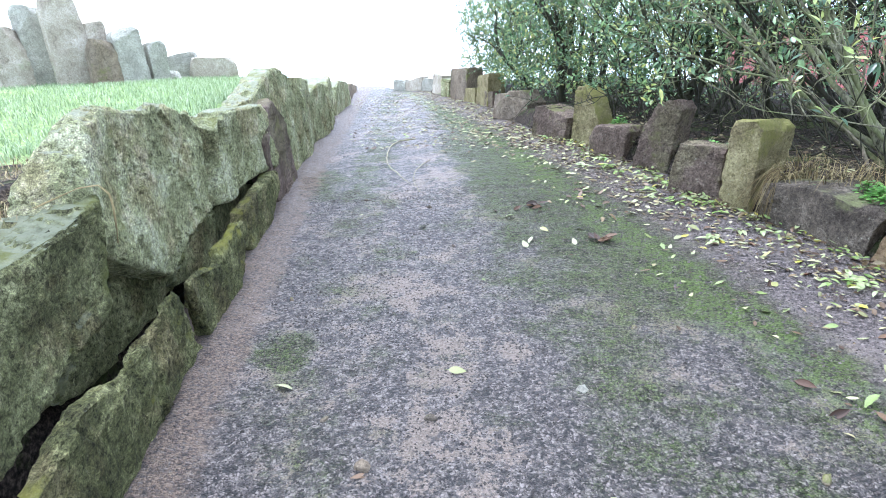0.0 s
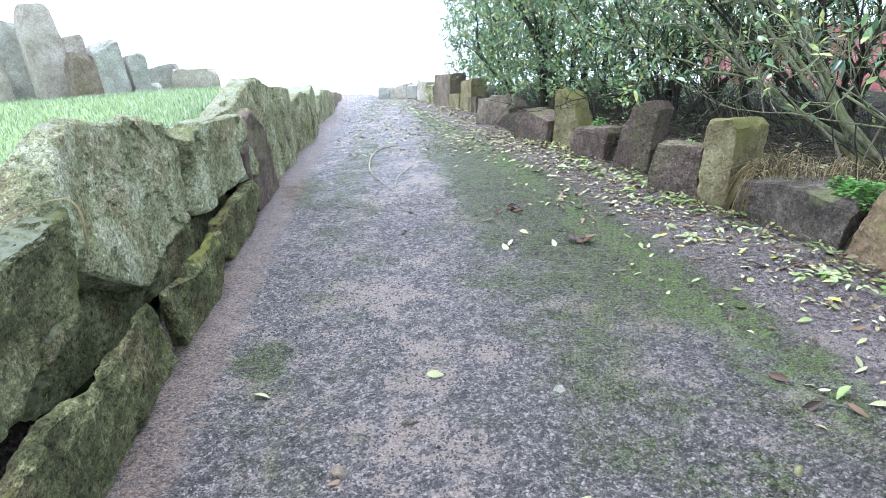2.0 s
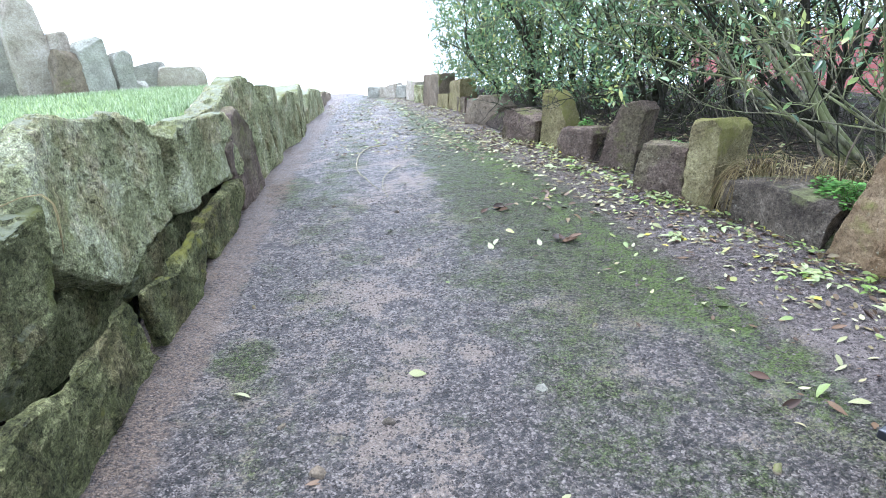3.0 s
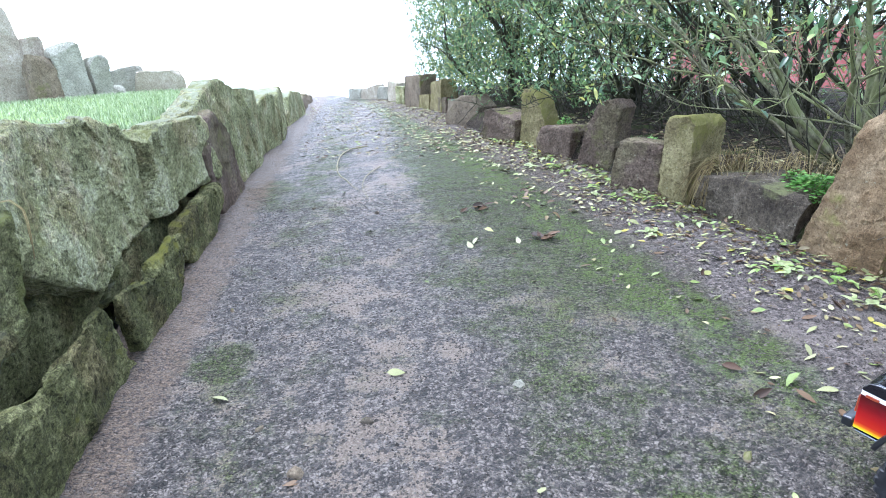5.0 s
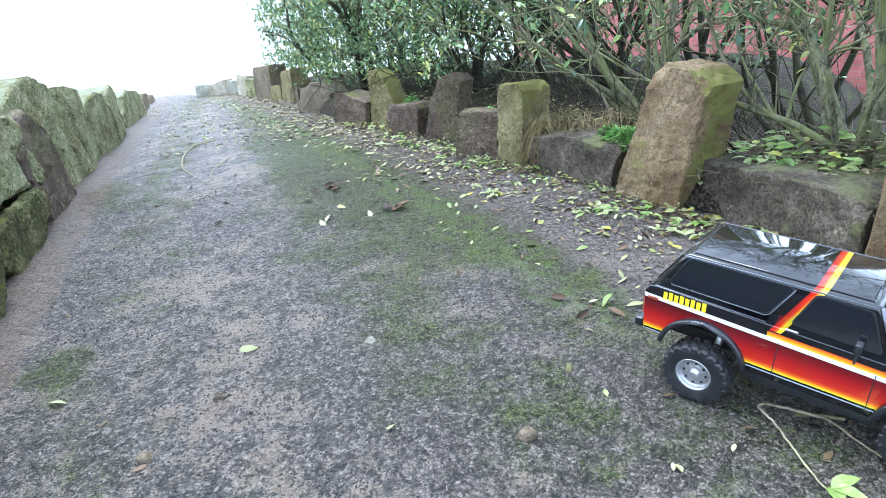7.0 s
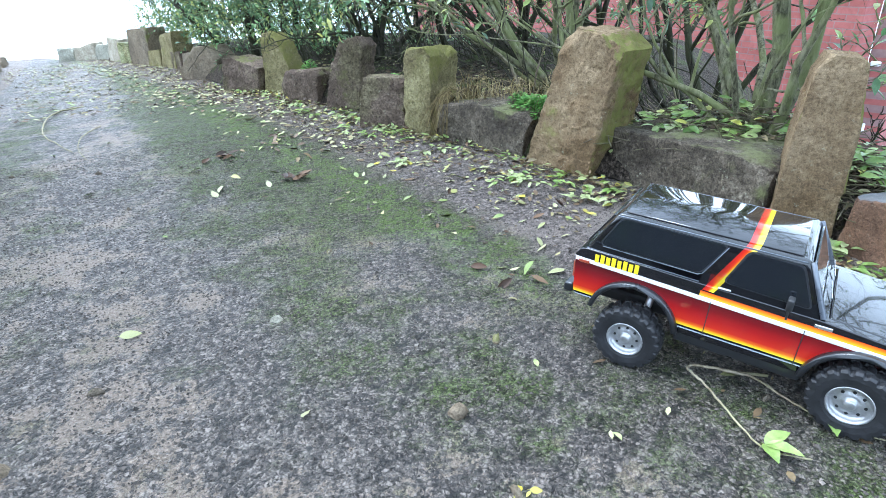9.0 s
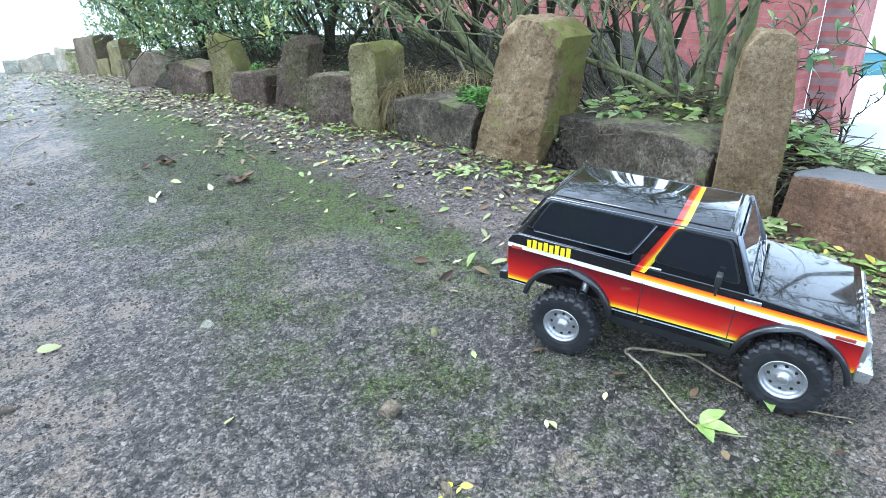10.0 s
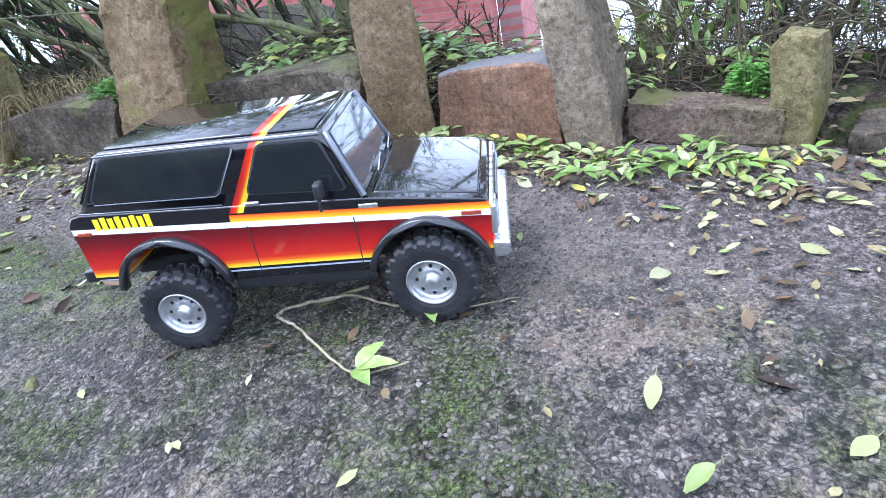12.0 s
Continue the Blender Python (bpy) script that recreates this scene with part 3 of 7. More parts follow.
def split_mesh(name, outline, depth, top_depth, mat, seed, step=0.016, rough=0.010, back=0.95, facet=0.07, tilt=0.22, batter=0.0, sink=0.05, side=0.0, swing=0.0, lip=0.006, gap=0.0, cuts=3, nick=0.03):
    """A quarried block: the outline of its face carried back, by less towards the top; then its faces are broken into facets and pits."""
    rng = random.Random(seed)
    p = [Vector((u, 0, v - (sink if v < 0.015 else 0))) for u, v in outline]
    c = sum(p, Vector()) / len(p)
    p = [q - (q - c).normalized() * gap for q in p]
    lo, hi = min(q.z for q in p), max(q.z for q in p)
    bm = bmesh.new()
    front = [bm.verts.new((q.x, batter * (q.z - lo) + swing * (q.x - c.x) + rng.uniform(-0.005, 0.005), q.z)) for q in p]
    rear = []
    for q in p:
        d = depth + (top_depth - depth) * (q.z - lo) / (hi - lo)
        rear.append(bm.verts.new((c.x + (q.x - c.x) * back + side, batter * (q.z - lo) + d + rng.uniform(-0.01, 0.01), c.z + (q.z - c.z) * back)))
    face = bm.faces.new(front)
    bm.faces.new(rear[::-1])
    n = len(p)
    for i in range(n):
        bm.faces.new((front[i], rear[i], rear[(i + 1) % n], front[(i + 1) % n]))
    bmesh.ops.recalc_face_normals(bm, faces=bm.faces[:])
    if lip:
        bmesh.ops.inset_individual(bm, faces=[face], thickness=lip, depth=lip)
    bmesh.ops.triangulate(bm, faces=bm.faces[:])
    limit = 0.4
    while limit > step:
        limit = max(step, limit * 0.55)
        for _ in range(3):
            far = [e for e in bm.edges if e.calc_length() > limit]
            if not far:
                break
            bmesh.ops.subdivide_edges(bm, edges=far, cuts=1)
            bmesh.ops.triangulate(bm, faces=[f for f in bm.faces if len(f.verts) > 3])
    bmesh.ops.smooth_vert(bm, verts=bm.verts[:], factor=0.06, use_axis_x=True, use_axis_y=True, use_axis_z=True)
    # broken corners: flat cuts across the rims
    rng = random.Random(seed * 7 + 1)
    for _ in range(cuts):
        n = Vector((rng.uniform(-1, 1), rng.choice((-1, -1, -0.6, 0.4)) * rng.uniform(0.5, 1.0), rng.uniform(-0.3, 0.7))).normalized()
        reach = [v.co.dot(n) for v in bm.verts]
        top, low = max(reach), min(reach)
        limit = top - rng.uniform(0.5, 1.4) * nick * min(top - low, 0.5)
        for v, k in zip(bm.verts, reach):
            if k > limit:
                v.co -= n * (k - limit)
    bm.normal_update()
    s0 = Vector((seed * 3.7 % 50, seed * 1.9 % 50, seed * 0.7 % 50))
    move = []
    for v in bm.verts:
        q = v.co + s0
        k = 0.0
        for size, slope in ((facet, tilt * 0.8), (facet * 0.4, tilt * 0.55), (facet * 0.18, tilt * 0.45)):
            site = noise.voronoi(q / size)[1][0]
            k += noise.noise_vector(site * 5.3).dot(q - site * size) * slope
        k += rough * (noise.noise(q * 7) * 0.7 + noise.noise(q * 24) * 0.5 - abs(noise.noise(q * 40)) * 0.6 - abs(noise.noise(q * 75)) * 0.45)
        move.append(v.normal * k)
    for v, k in zip(bm.verts, move):
        v.co += k
    return from_bm(name, bm, mat, True, 0.5)


def block(name, x, y, z, yaw, outline, depth, top_depth, mat, label, group, seed, **kw):
    ob = new(name, split_mesh(name, outline, depth, top_depth, mat, seed, **kw))
    ob.matrix_world = HILL @ pose(x, y, z, 0, 0, yaw)
    return tagged(ob, label, "stone", group)


EDGE = "stones edging the path"
block("edging_stone", -0.170, 8.810, -0.336, -40, [(-0.118, -0.004), (0.118, 0.004), (0.132, 0.167), (-0.089, 0.17)], 0.2, 0.16, PALE, "small pale edging stone far up the path", EDGE, 11, step=0.04, tilt=0.12)
block("edging_stone", 0.042, 8.563, -0.323, -55, [(-0.21, -0.009), (0.21, 0.009), (0.204, 0.228), (-0.164, 0.139)], 0.2, 0.16, HAZEL, "slanting brown edging stone far up the path", EDGE, 12, step=0.04, tilt=0.12)
block("edging_stone", 0.227, 8.272, -0.307, -60, [(-0.144, -0.007), (0.144, 0.007), (0.162, 0.198), (-0.092, 0.184)], 0.18, 0.14, PALE, "small grey edging stone far up the path", EDGE, 13, step=0.04, tilt=0.12)
block("edging_stone", 0.340, 7.601, -0.270, -75, [(-0.213, -0.011), (0.213, 0.011), (0.226, 0.262), (-0.118, 0.273)], 0.18, 0.14, HAZEL, "upright brown edging stone far up the path", EDGE, 14, step=0.04, tilt=0.12)
block("edging_stone", 0.410, 7.184, -0.247, -70, [(-0.142, -0.007), (0.142, 0.007), (0.163, 0.222), (-0.079, 0.218)], 0.16, 0.13, GREY_GREEN, "narrow grey edging stone far up the path", EDGE, 15, step=0.04, tilt=0.12)
block("edging_stone", 0.517, 6.484, -0.208, -71, [(-0.224, -0.012), (0.224, 0.012), (0.264, 0.376), (-0.171, 0.345)], 0.25, 0.20, TAN, "tall square tan stone standing behind the row", EDGE, 16, step=0.04, tilt=0.12)
block("edging_stone", 0.507, 6.570, -0.213, -68, [(-0.129, -0.007), (0.129, 0.007), (0.141, 0.18), (-0.099, 0.168)], 0.1, 0.08, DARK, "low dark edging stone beside the tall tan one", EDGE, 17, step=0.04, tilt=0.12)
block("edging_stone", 0.603, 6.192, -0.192, -80, [(-0.263, -0.014), (0.263, 0.014), (0.257, 0.185), (-0.223, 0.126)], 0.2, 0.16, MOSSY, "green tinged edging stone below the hedge", EDGE, 18, step=0.04, tilt=0.12)
block("edging_stone", 0.681, 5.717, -0.166, -82, [(-0.218, -0.012), (0.218, 0.012), (0.278, 0.344), (-0.1, 0.287)], 0.2, 0.16, MOSSY, "tall leaning mossy edging stone below the hedge", EDGE, 19, step=0.04, tilt=0.12)
block("edging_stone", 0.715, 5.498, -0.154, -78, [(-0.146, -0.008), (0.146, 0.008), (0.153, 0.175), (-0.103, 0.15)], 0.1, 0.08, PURPLE, "small brown edging stone below the hedge", EDGE, 20, step=0.04, tilt=0.12)
block("edging_stone", 0.761, 5.077, -0.131, -85, [(-0.23, -0.013), (0.23, 0.013), (0.234, 0.18), (-0.177, 0.143)], 0.2, 0.16, TAN, "rounded tan edging stone below the hedge", EDGE, 21, step=0.04, tilt=0.12)
block("edging_stone", 0.826, 4.685, -0.109, -75, [(-0.169, -0.009), (0.169, 0.009), (0.188, 0.164), (-0.143, 0.142)], 0.2, 0.16, PURPLE, "low purple brown edging stone below the hedge", EDGE, 22, step=0.04, tilt=0.12)
block("edging_stone", 0.704, 4.327, -0.090, -64, [(-0.23, -0.011), (0.23, 0.011), (0.263, 0.159), (0.156, 0.245), (0.029, 0.233), (-0.183, 0.072)], 0.22, 0.18, TAN, "slanting wedge of brown stone leaning in the row", EDGE, 23, step=0.016, tilt=0.12)
block("edging_stone", 0.769, 3.282, -0.034, -64, [(-0.165, -0.007), (0.165, 0.007), (0.201, 0.157), (-0.032, 0.205), (-0.103, 0.195)], 0.2, 0.16, PURPLE, "low purple brown block with a dark split side", EDGE, 24, step=0.016, tilt=0.12)
block("edging_stone", 0.914, 2.982, -0.022, -65, [(-0.115, -0.005), (0.115, 0.005), (0.125, 0.13), (0.055, 0.29), (0.0, 0.335), (-0.085, 0.322)], 0.15, 0.10, MOSSY, "pointed greenish tan stone standing upright", EDGE, 25, step=0.016, facet=0.1, back=0.9, tilt=0.12)
block("edging_stone", 0.917, 2.613, -0.011, -65, [(-0.13, -0.003), (0.12, 0.003), (0.138, 0.153), (0.115, 0.178), (-0.08, 0.165), (-0.12, 0.137)], 0.2, 0.16, PURPLE, "low squarish brown block with twigs on top", EDGE, 26, step=0.016, tilt=0.12)
block("edging_stone", 1.012, 2.306, -0.004, -57, [(-0.10, -0.001), (0.095, 0.001), (0.125, 0.203), (0.145, 0.295), (0.115, 0.335), (0.025, 0.312), (-0.045, 0.195)], 0.15, 0.12, PURPLE, "upright rounded purple brown stone", EDGE, 27, step=0.016, facet=0.1, back=0.9, tilt=0.12)
block("edging_stone", 1.013, 1.885, -0.001, -54, [(-0.111, -0.0), (0.111, 0.0), (0.12, 0.211), (-0.065, 0.211)], 0.18, 0.14, PURPLE, "squat dark purplish block between taller stones", EDGE, 28, step=0.016, tilt=0.12)
block("edging_stone", 1.083, 1.693, -0.001, -63, [(-0.066, 0.0), (0.060, -0.0), (0.070, 0.300), (0.046, 0.335), (-0.048, 0.318)], 0.20, 0.17, MOSSY, "upright stone with bright moss on its side", EDGE, 29, step=0.016, facet=0.1, back=0.9, tilt=0.12)
block("edging_stone", 1.162, 1.370, -0.001, -74, [(-0.225, -0.0), (0.16, 0.0), (0.185, 0.135), (0.165, 0.155), (-0.049, 0.168), (-0.20, 0.140)], 0.24, 0.18, DARK, "long low brown block with herbs growing behind", EDGE, 30, step=0.015, tilt=0.1, facet=0.15, rough=0.006, lip=0.005)
block("edging_stone", 1.225, 1.018, -0.001, -81, [(-0.185, 0.0), (0.075, -0.0), (0.118, 0.19), (0.160, 0.372), (0.100, 0.415), (0.005, 0.428), (-0.04, 0.395), (-0.11, 0.19)], 0.17, 0.15, LICHENED, "tall leaning tan slab with a mossy side", EDGE, 31, step=0.015, tilt=0.12)
block("edging_stone", 1.303, 0.687, -0.000, -92, [(-0.325, 0.0), (0.262, -0.0), (0.250, 0.150), (0.177, 0.172), (0.073, 0.17), (-0.25, 0.152), (-0.300, 0.112)], 0.26, 0.20, DARK, "large low dark block under cut leaves", EDGE, 32, step=0.015, tilt=0.1, facet=0.15, rough=0.006, lip=0.005)
block("edging_stone", 1.314, 0.362, -0.001, -56, [(-0.070, 0.0), (0.066, -0.0), (0.064, 0.239), (0.054, 0.390), (0.036, 0.404), (-0.022, 0.410), (-0.040, 0.372), (-0.058, 0.218)], 0.13, 0.11, LICHENED, "tall narrow grey brown slab standing upright", EDGE, 33, step=0.015, tilt=0.09, facet=0.2, rough=0.004, lip=0.004, swing=0.08)
block("edging_stone", 1.309, 0.136, -0.001, -102, [(-0.172, -0.0), (0.128, 0.0), (0.119, 0.146), (0.076, 0.156), (-0.019, 0.150), (-0.160, 0.132)], 0.15, 0.11, RUSTY, "rust brown block with a slate grey top", EDGE, 34, step=0.015, tilt=0.09, facet=0.2, rough=0.004, lip=0.004)
block("edging_stone", 1.257, -0.050, -0.002, -88, [(-0.047, -0.001), (0.043, 0.001), (0.020, 0.120), (-0.004, 0.222), (-0.026, 0.308), (-0.100, 0.325), (-0.078, 0.171)], 0.1, 0.11, TAN, "tall grey brown slab leaning backwards", EDGE, 35, step=0.015, tilt=0.09, facet=0.2, rough=0.004, lip=0.004, batter=0.10)
block("edging_stone", 1.303, -0.192, -0.002, -92, [(-0.112, -0.0), (0.112, 0.0), (0.120, 0.070), (0.011, 0.075), (-0.106, 0.086)], 0.1, 0.08, PURPLE, "low wide brown block cracked across its face", EDGE, 36, step=0.015, tilt=0.1, facet=0.15, rough=0.006, lip=0.005)
block("edging_stone", 1.300, -0.322, -0.001, -104, [(-0.031, -0.001), (0.031, 0.001), (0.024, 0.100), (0.02, 0.166), (-0.026, 0.170), (-0.040, 0.150)], 0.10, 0.05, MOSSY, "mossy upright slab among vines", EDGE, 37, step=0.015, tilt=0.09, facet=0.2, rough=0.004, lip=0.004)
block("edging_stone", 1.267, -0.426, -0.001, -97, [(-0.036, -0.001), (0.036, 0.001), (0.028, 0.054), (-0.038, 0.047)], 0.12, 0.10, DARK, "low dark block under hanging vines", EDGE, 38, step=0.016, tilt=0.12)
WALL = "stones of the rough wall"
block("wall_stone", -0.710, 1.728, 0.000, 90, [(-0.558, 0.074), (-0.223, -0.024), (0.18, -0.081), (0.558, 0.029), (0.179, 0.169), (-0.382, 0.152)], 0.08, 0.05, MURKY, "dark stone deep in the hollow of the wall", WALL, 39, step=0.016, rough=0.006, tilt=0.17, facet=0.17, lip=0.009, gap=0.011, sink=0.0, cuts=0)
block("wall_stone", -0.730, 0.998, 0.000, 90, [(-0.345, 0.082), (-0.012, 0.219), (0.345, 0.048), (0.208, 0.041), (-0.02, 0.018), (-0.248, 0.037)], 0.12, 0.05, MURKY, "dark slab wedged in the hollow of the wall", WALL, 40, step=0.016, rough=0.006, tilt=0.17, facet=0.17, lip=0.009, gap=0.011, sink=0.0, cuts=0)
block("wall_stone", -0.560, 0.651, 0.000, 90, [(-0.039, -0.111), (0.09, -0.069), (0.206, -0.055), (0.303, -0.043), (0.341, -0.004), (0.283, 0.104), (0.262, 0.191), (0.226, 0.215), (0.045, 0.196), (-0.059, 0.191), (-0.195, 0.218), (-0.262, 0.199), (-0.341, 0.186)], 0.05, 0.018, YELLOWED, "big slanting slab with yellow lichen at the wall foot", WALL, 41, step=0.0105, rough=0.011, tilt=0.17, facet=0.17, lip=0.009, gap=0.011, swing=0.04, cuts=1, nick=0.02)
block("wall_stone", -0.630, 0.529, 0.000, 90, [(-0.316, 0.215), (-0.145, 0.153), (0.006, 0.177), (0.069, 0.205), (0.208, 0.215), (0.289, 0.319), (0.316, 0.441), (0.143, 0.422), (-0.01, 0.419), (-0.219, 0.416)], 0.2, 0.13, MURKY, "heavy dark green boulder, its flat top coloured pale as sky-lit", WALL, 42, step=0.0105, rough=0.011, tilt=0.17, facet=0.17, lip=0.009, gap=0.011, swing=-0.05, sink=0.0, cuts=6, nick=0.045)
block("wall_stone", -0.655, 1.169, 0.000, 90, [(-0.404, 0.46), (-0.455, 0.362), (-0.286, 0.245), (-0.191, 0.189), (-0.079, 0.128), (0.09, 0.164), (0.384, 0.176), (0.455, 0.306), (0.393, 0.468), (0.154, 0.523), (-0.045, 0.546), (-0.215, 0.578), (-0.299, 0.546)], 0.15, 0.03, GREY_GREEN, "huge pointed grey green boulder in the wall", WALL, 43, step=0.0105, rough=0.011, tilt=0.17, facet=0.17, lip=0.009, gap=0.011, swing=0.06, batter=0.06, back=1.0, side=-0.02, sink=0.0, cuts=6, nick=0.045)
block("wall_stone", -0.640, 1.853, -0.000, 90, [(-0.313, 0.18), (-0.189, 0.151), (-0.023, 0.164), (0.313, 0.161), (0.283, 0.268), (0.226, 0.329), (0.266, 0.427), (-0.29, 0.46), (-0.273, 0.396), (-0.248, 0.301)], 0.2, 0.14, GREY_GREEN, "square grey capstone, its flat top coloured pale as sky-lit", WALL, 44, step=0.013, rough=0.010, tilt=0.17, facet=0.17, lip=0.009, swing=-0.12, gap=0.018, sink=0.0, cuts=6, nick=0.045)
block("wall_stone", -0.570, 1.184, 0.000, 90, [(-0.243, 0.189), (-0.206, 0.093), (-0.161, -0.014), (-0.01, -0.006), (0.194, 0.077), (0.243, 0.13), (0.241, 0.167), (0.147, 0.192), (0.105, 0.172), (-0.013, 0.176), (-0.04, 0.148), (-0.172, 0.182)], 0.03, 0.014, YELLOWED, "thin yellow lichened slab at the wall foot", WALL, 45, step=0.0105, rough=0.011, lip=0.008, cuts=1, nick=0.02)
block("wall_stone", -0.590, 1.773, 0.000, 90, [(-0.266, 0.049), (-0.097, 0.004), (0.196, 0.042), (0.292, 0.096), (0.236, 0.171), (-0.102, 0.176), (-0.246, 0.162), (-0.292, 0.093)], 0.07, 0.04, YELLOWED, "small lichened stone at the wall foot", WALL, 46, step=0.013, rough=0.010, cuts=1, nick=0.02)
block("wall_stone", -0.612, 2.250, 0.0, 90, [(-0.265, 0.306), (-0.249, 0.2), (-0.171, 0.085), (-0.1, -0.06), (0.31, -0.05), (0.238, 0.18), (0.147, 0.33), (0.025, 0.42), (-0.177, 0.4)], 0.09, 0.06, PURPLE, "reddish slab leaning upright on the wall", WALL, 47, step=0.013, rough=0.010, lip=0.008, tilt=0.12, facet=0.12, cuts=5, nick=0.05)
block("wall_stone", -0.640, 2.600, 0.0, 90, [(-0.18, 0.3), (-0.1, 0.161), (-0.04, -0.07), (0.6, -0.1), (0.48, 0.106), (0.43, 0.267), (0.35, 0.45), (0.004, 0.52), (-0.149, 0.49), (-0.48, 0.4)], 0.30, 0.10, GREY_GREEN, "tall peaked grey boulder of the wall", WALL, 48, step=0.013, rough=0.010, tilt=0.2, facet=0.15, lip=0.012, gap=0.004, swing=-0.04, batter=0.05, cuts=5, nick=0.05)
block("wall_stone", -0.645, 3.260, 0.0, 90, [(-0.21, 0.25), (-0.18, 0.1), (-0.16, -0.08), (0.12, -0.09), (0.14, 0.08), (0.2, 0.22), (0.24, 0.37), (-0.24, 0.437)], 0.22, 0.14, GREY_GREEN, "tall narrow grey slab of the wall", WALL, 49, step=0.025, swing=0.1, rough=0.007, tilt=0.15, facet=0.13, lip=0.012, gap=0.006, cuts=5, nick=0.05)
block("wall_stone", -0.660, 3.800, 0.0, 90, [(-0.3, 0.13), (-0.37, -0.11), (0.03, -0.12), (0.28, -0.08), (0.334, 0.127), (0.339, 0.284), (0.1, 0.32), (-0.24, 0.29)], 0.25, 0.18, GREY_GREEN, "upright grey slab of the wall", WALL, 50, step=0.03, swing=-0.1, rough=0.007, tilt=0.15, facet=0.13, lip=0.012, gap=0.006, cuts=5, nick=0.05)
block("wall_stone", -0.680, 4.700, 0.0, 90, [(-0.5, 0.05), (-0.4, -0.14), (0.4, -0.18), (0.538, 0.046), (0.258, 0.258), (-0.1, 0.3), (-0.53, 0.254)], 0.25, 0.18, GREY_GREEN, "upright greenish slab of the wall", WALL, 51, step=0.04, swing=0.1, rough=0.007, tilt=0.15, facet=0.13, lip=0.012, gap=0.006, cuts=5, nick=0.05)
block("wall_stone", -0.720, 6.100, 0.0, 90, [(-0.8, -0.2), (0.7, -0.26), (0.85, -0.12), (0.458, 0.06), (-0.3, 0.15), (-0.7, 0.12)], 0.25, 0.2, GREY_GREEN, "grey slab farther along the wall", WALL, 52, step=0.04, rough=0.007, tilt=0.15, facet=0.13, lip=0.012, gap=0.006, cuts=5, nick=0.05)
block("wall_stone", -0.770, 7.425, -0.260, 90, [(-0.569, -0.06), (0.266, -0.074), (0.569, 0.162), (-0.153, 0.222)], 0.25, 0.2, TAN, "low slab near the end of the wall", WALL, 53, step=0.04, rough=0.006, tilt=0.17, facet=0.17, lip=0.009, gap=0.011, cuts=5, nick=0.05)
block("wall_stone", -0.820, 8.737, -0.332, 90, [(-0.499, -0.074), (0.403, -0.068), (0.499, 0.092), (-0.211, 0.15)], 0.25, 0.2, TAN, "last low slab of the wall", WALL, 54, step=0.04, rough=0.006, tilt=0.17, facet=0.17, lip=0.009, gap=0.011, cuts=5, nick=0.05)


# standing stones on the lawn
STANDING = "standing stones on the lawn"


def standing(x, y, w, h, d, mat, label, seed, tip=0.0, turn=44, lean=0.0):
    w, lean = w * 1.26, lean * 0.2
    o = [(-w / 2, 0), (w / 2, 0), (w * 0.5 + lean * 0.6, h * 0.62), (w * 0.46 + lean, h * (0.93 - tip)), (w * 0.30 + lean, h * (0.99 - tip)), (w * -0.40 + lean, h * (0.97 + tip)), (-w * 0.49 + lean, h * (0.90 + tip)), (-w * 0.5 + lean * 0.5, h * 0.5)]
    return block("standing_stone", x, y, lawn_z(x, y) - 0.02, turn, o, d, d * 0.9, mat, label, STANDING, seed, step=0.03, facet=0.2, tilt=0.10, rough=0.007, lip=0.005, cuts=4, nick=0.07)


standing(-3.00, 4.32, 0.20, 0.36, 0.16, GREY_GREEN, "short grey green upright stone on the lawn", 81, 0.0)
standing(-2.79, 4.25, 0.17, 0.44, 0.16, HAZEL, "pinkish upright slab with a flat top", 82, 0.0, lean=-0.05)
standing(-2.66, 4.42, 0.19, 0.58, 0.14, PALE, "tall grey green stone with a slanted top", 83, 0.04, lean=-0.07)
standing(-2.40, 4.30, 0.19, 0.68, 0.13, HAZEL, "tallest brown standing stone on the lawn", 84, 0.02, lean=-0.08)
standing(-2.25, 4.42, 0.12, 0.46, 0.14, HAZEL, "narrow brown stone beside the tallest", 85, 0, lean=-0.03)
standing(-2.16, 4.24, 0.15, 0.34, 0.13, TAN, "short brown upright stone with a broken top", 86, 0.04)
standing(-2.02, 4.36, 0.16, 0.40, 0.14, PALE, "pale grey green upright stone", 87, -0.03, lean=-0.03)
standing(-1.89, 4.50, 0.11, 0.31, 0.12, PALE, "low pale stone behind the upright ones", 80, -0.02, lean=-0.02)
standing(-1.93, 4.95, 0.31, 0.22, 0.2, PALE, "low grey green boulder on the lawn", 88, -0.10, turn=25)
standing(-1.62, 4.95, 0.29, 0.19, 0.2, HAZEL, "low tan boulder on the lawn", 89, 0.04, turn=35)
standing(-1.93, 4.60, 0.22, 0.085, 0.12, PALE, "small flat stone in the grass", 90, 0, turn=25)


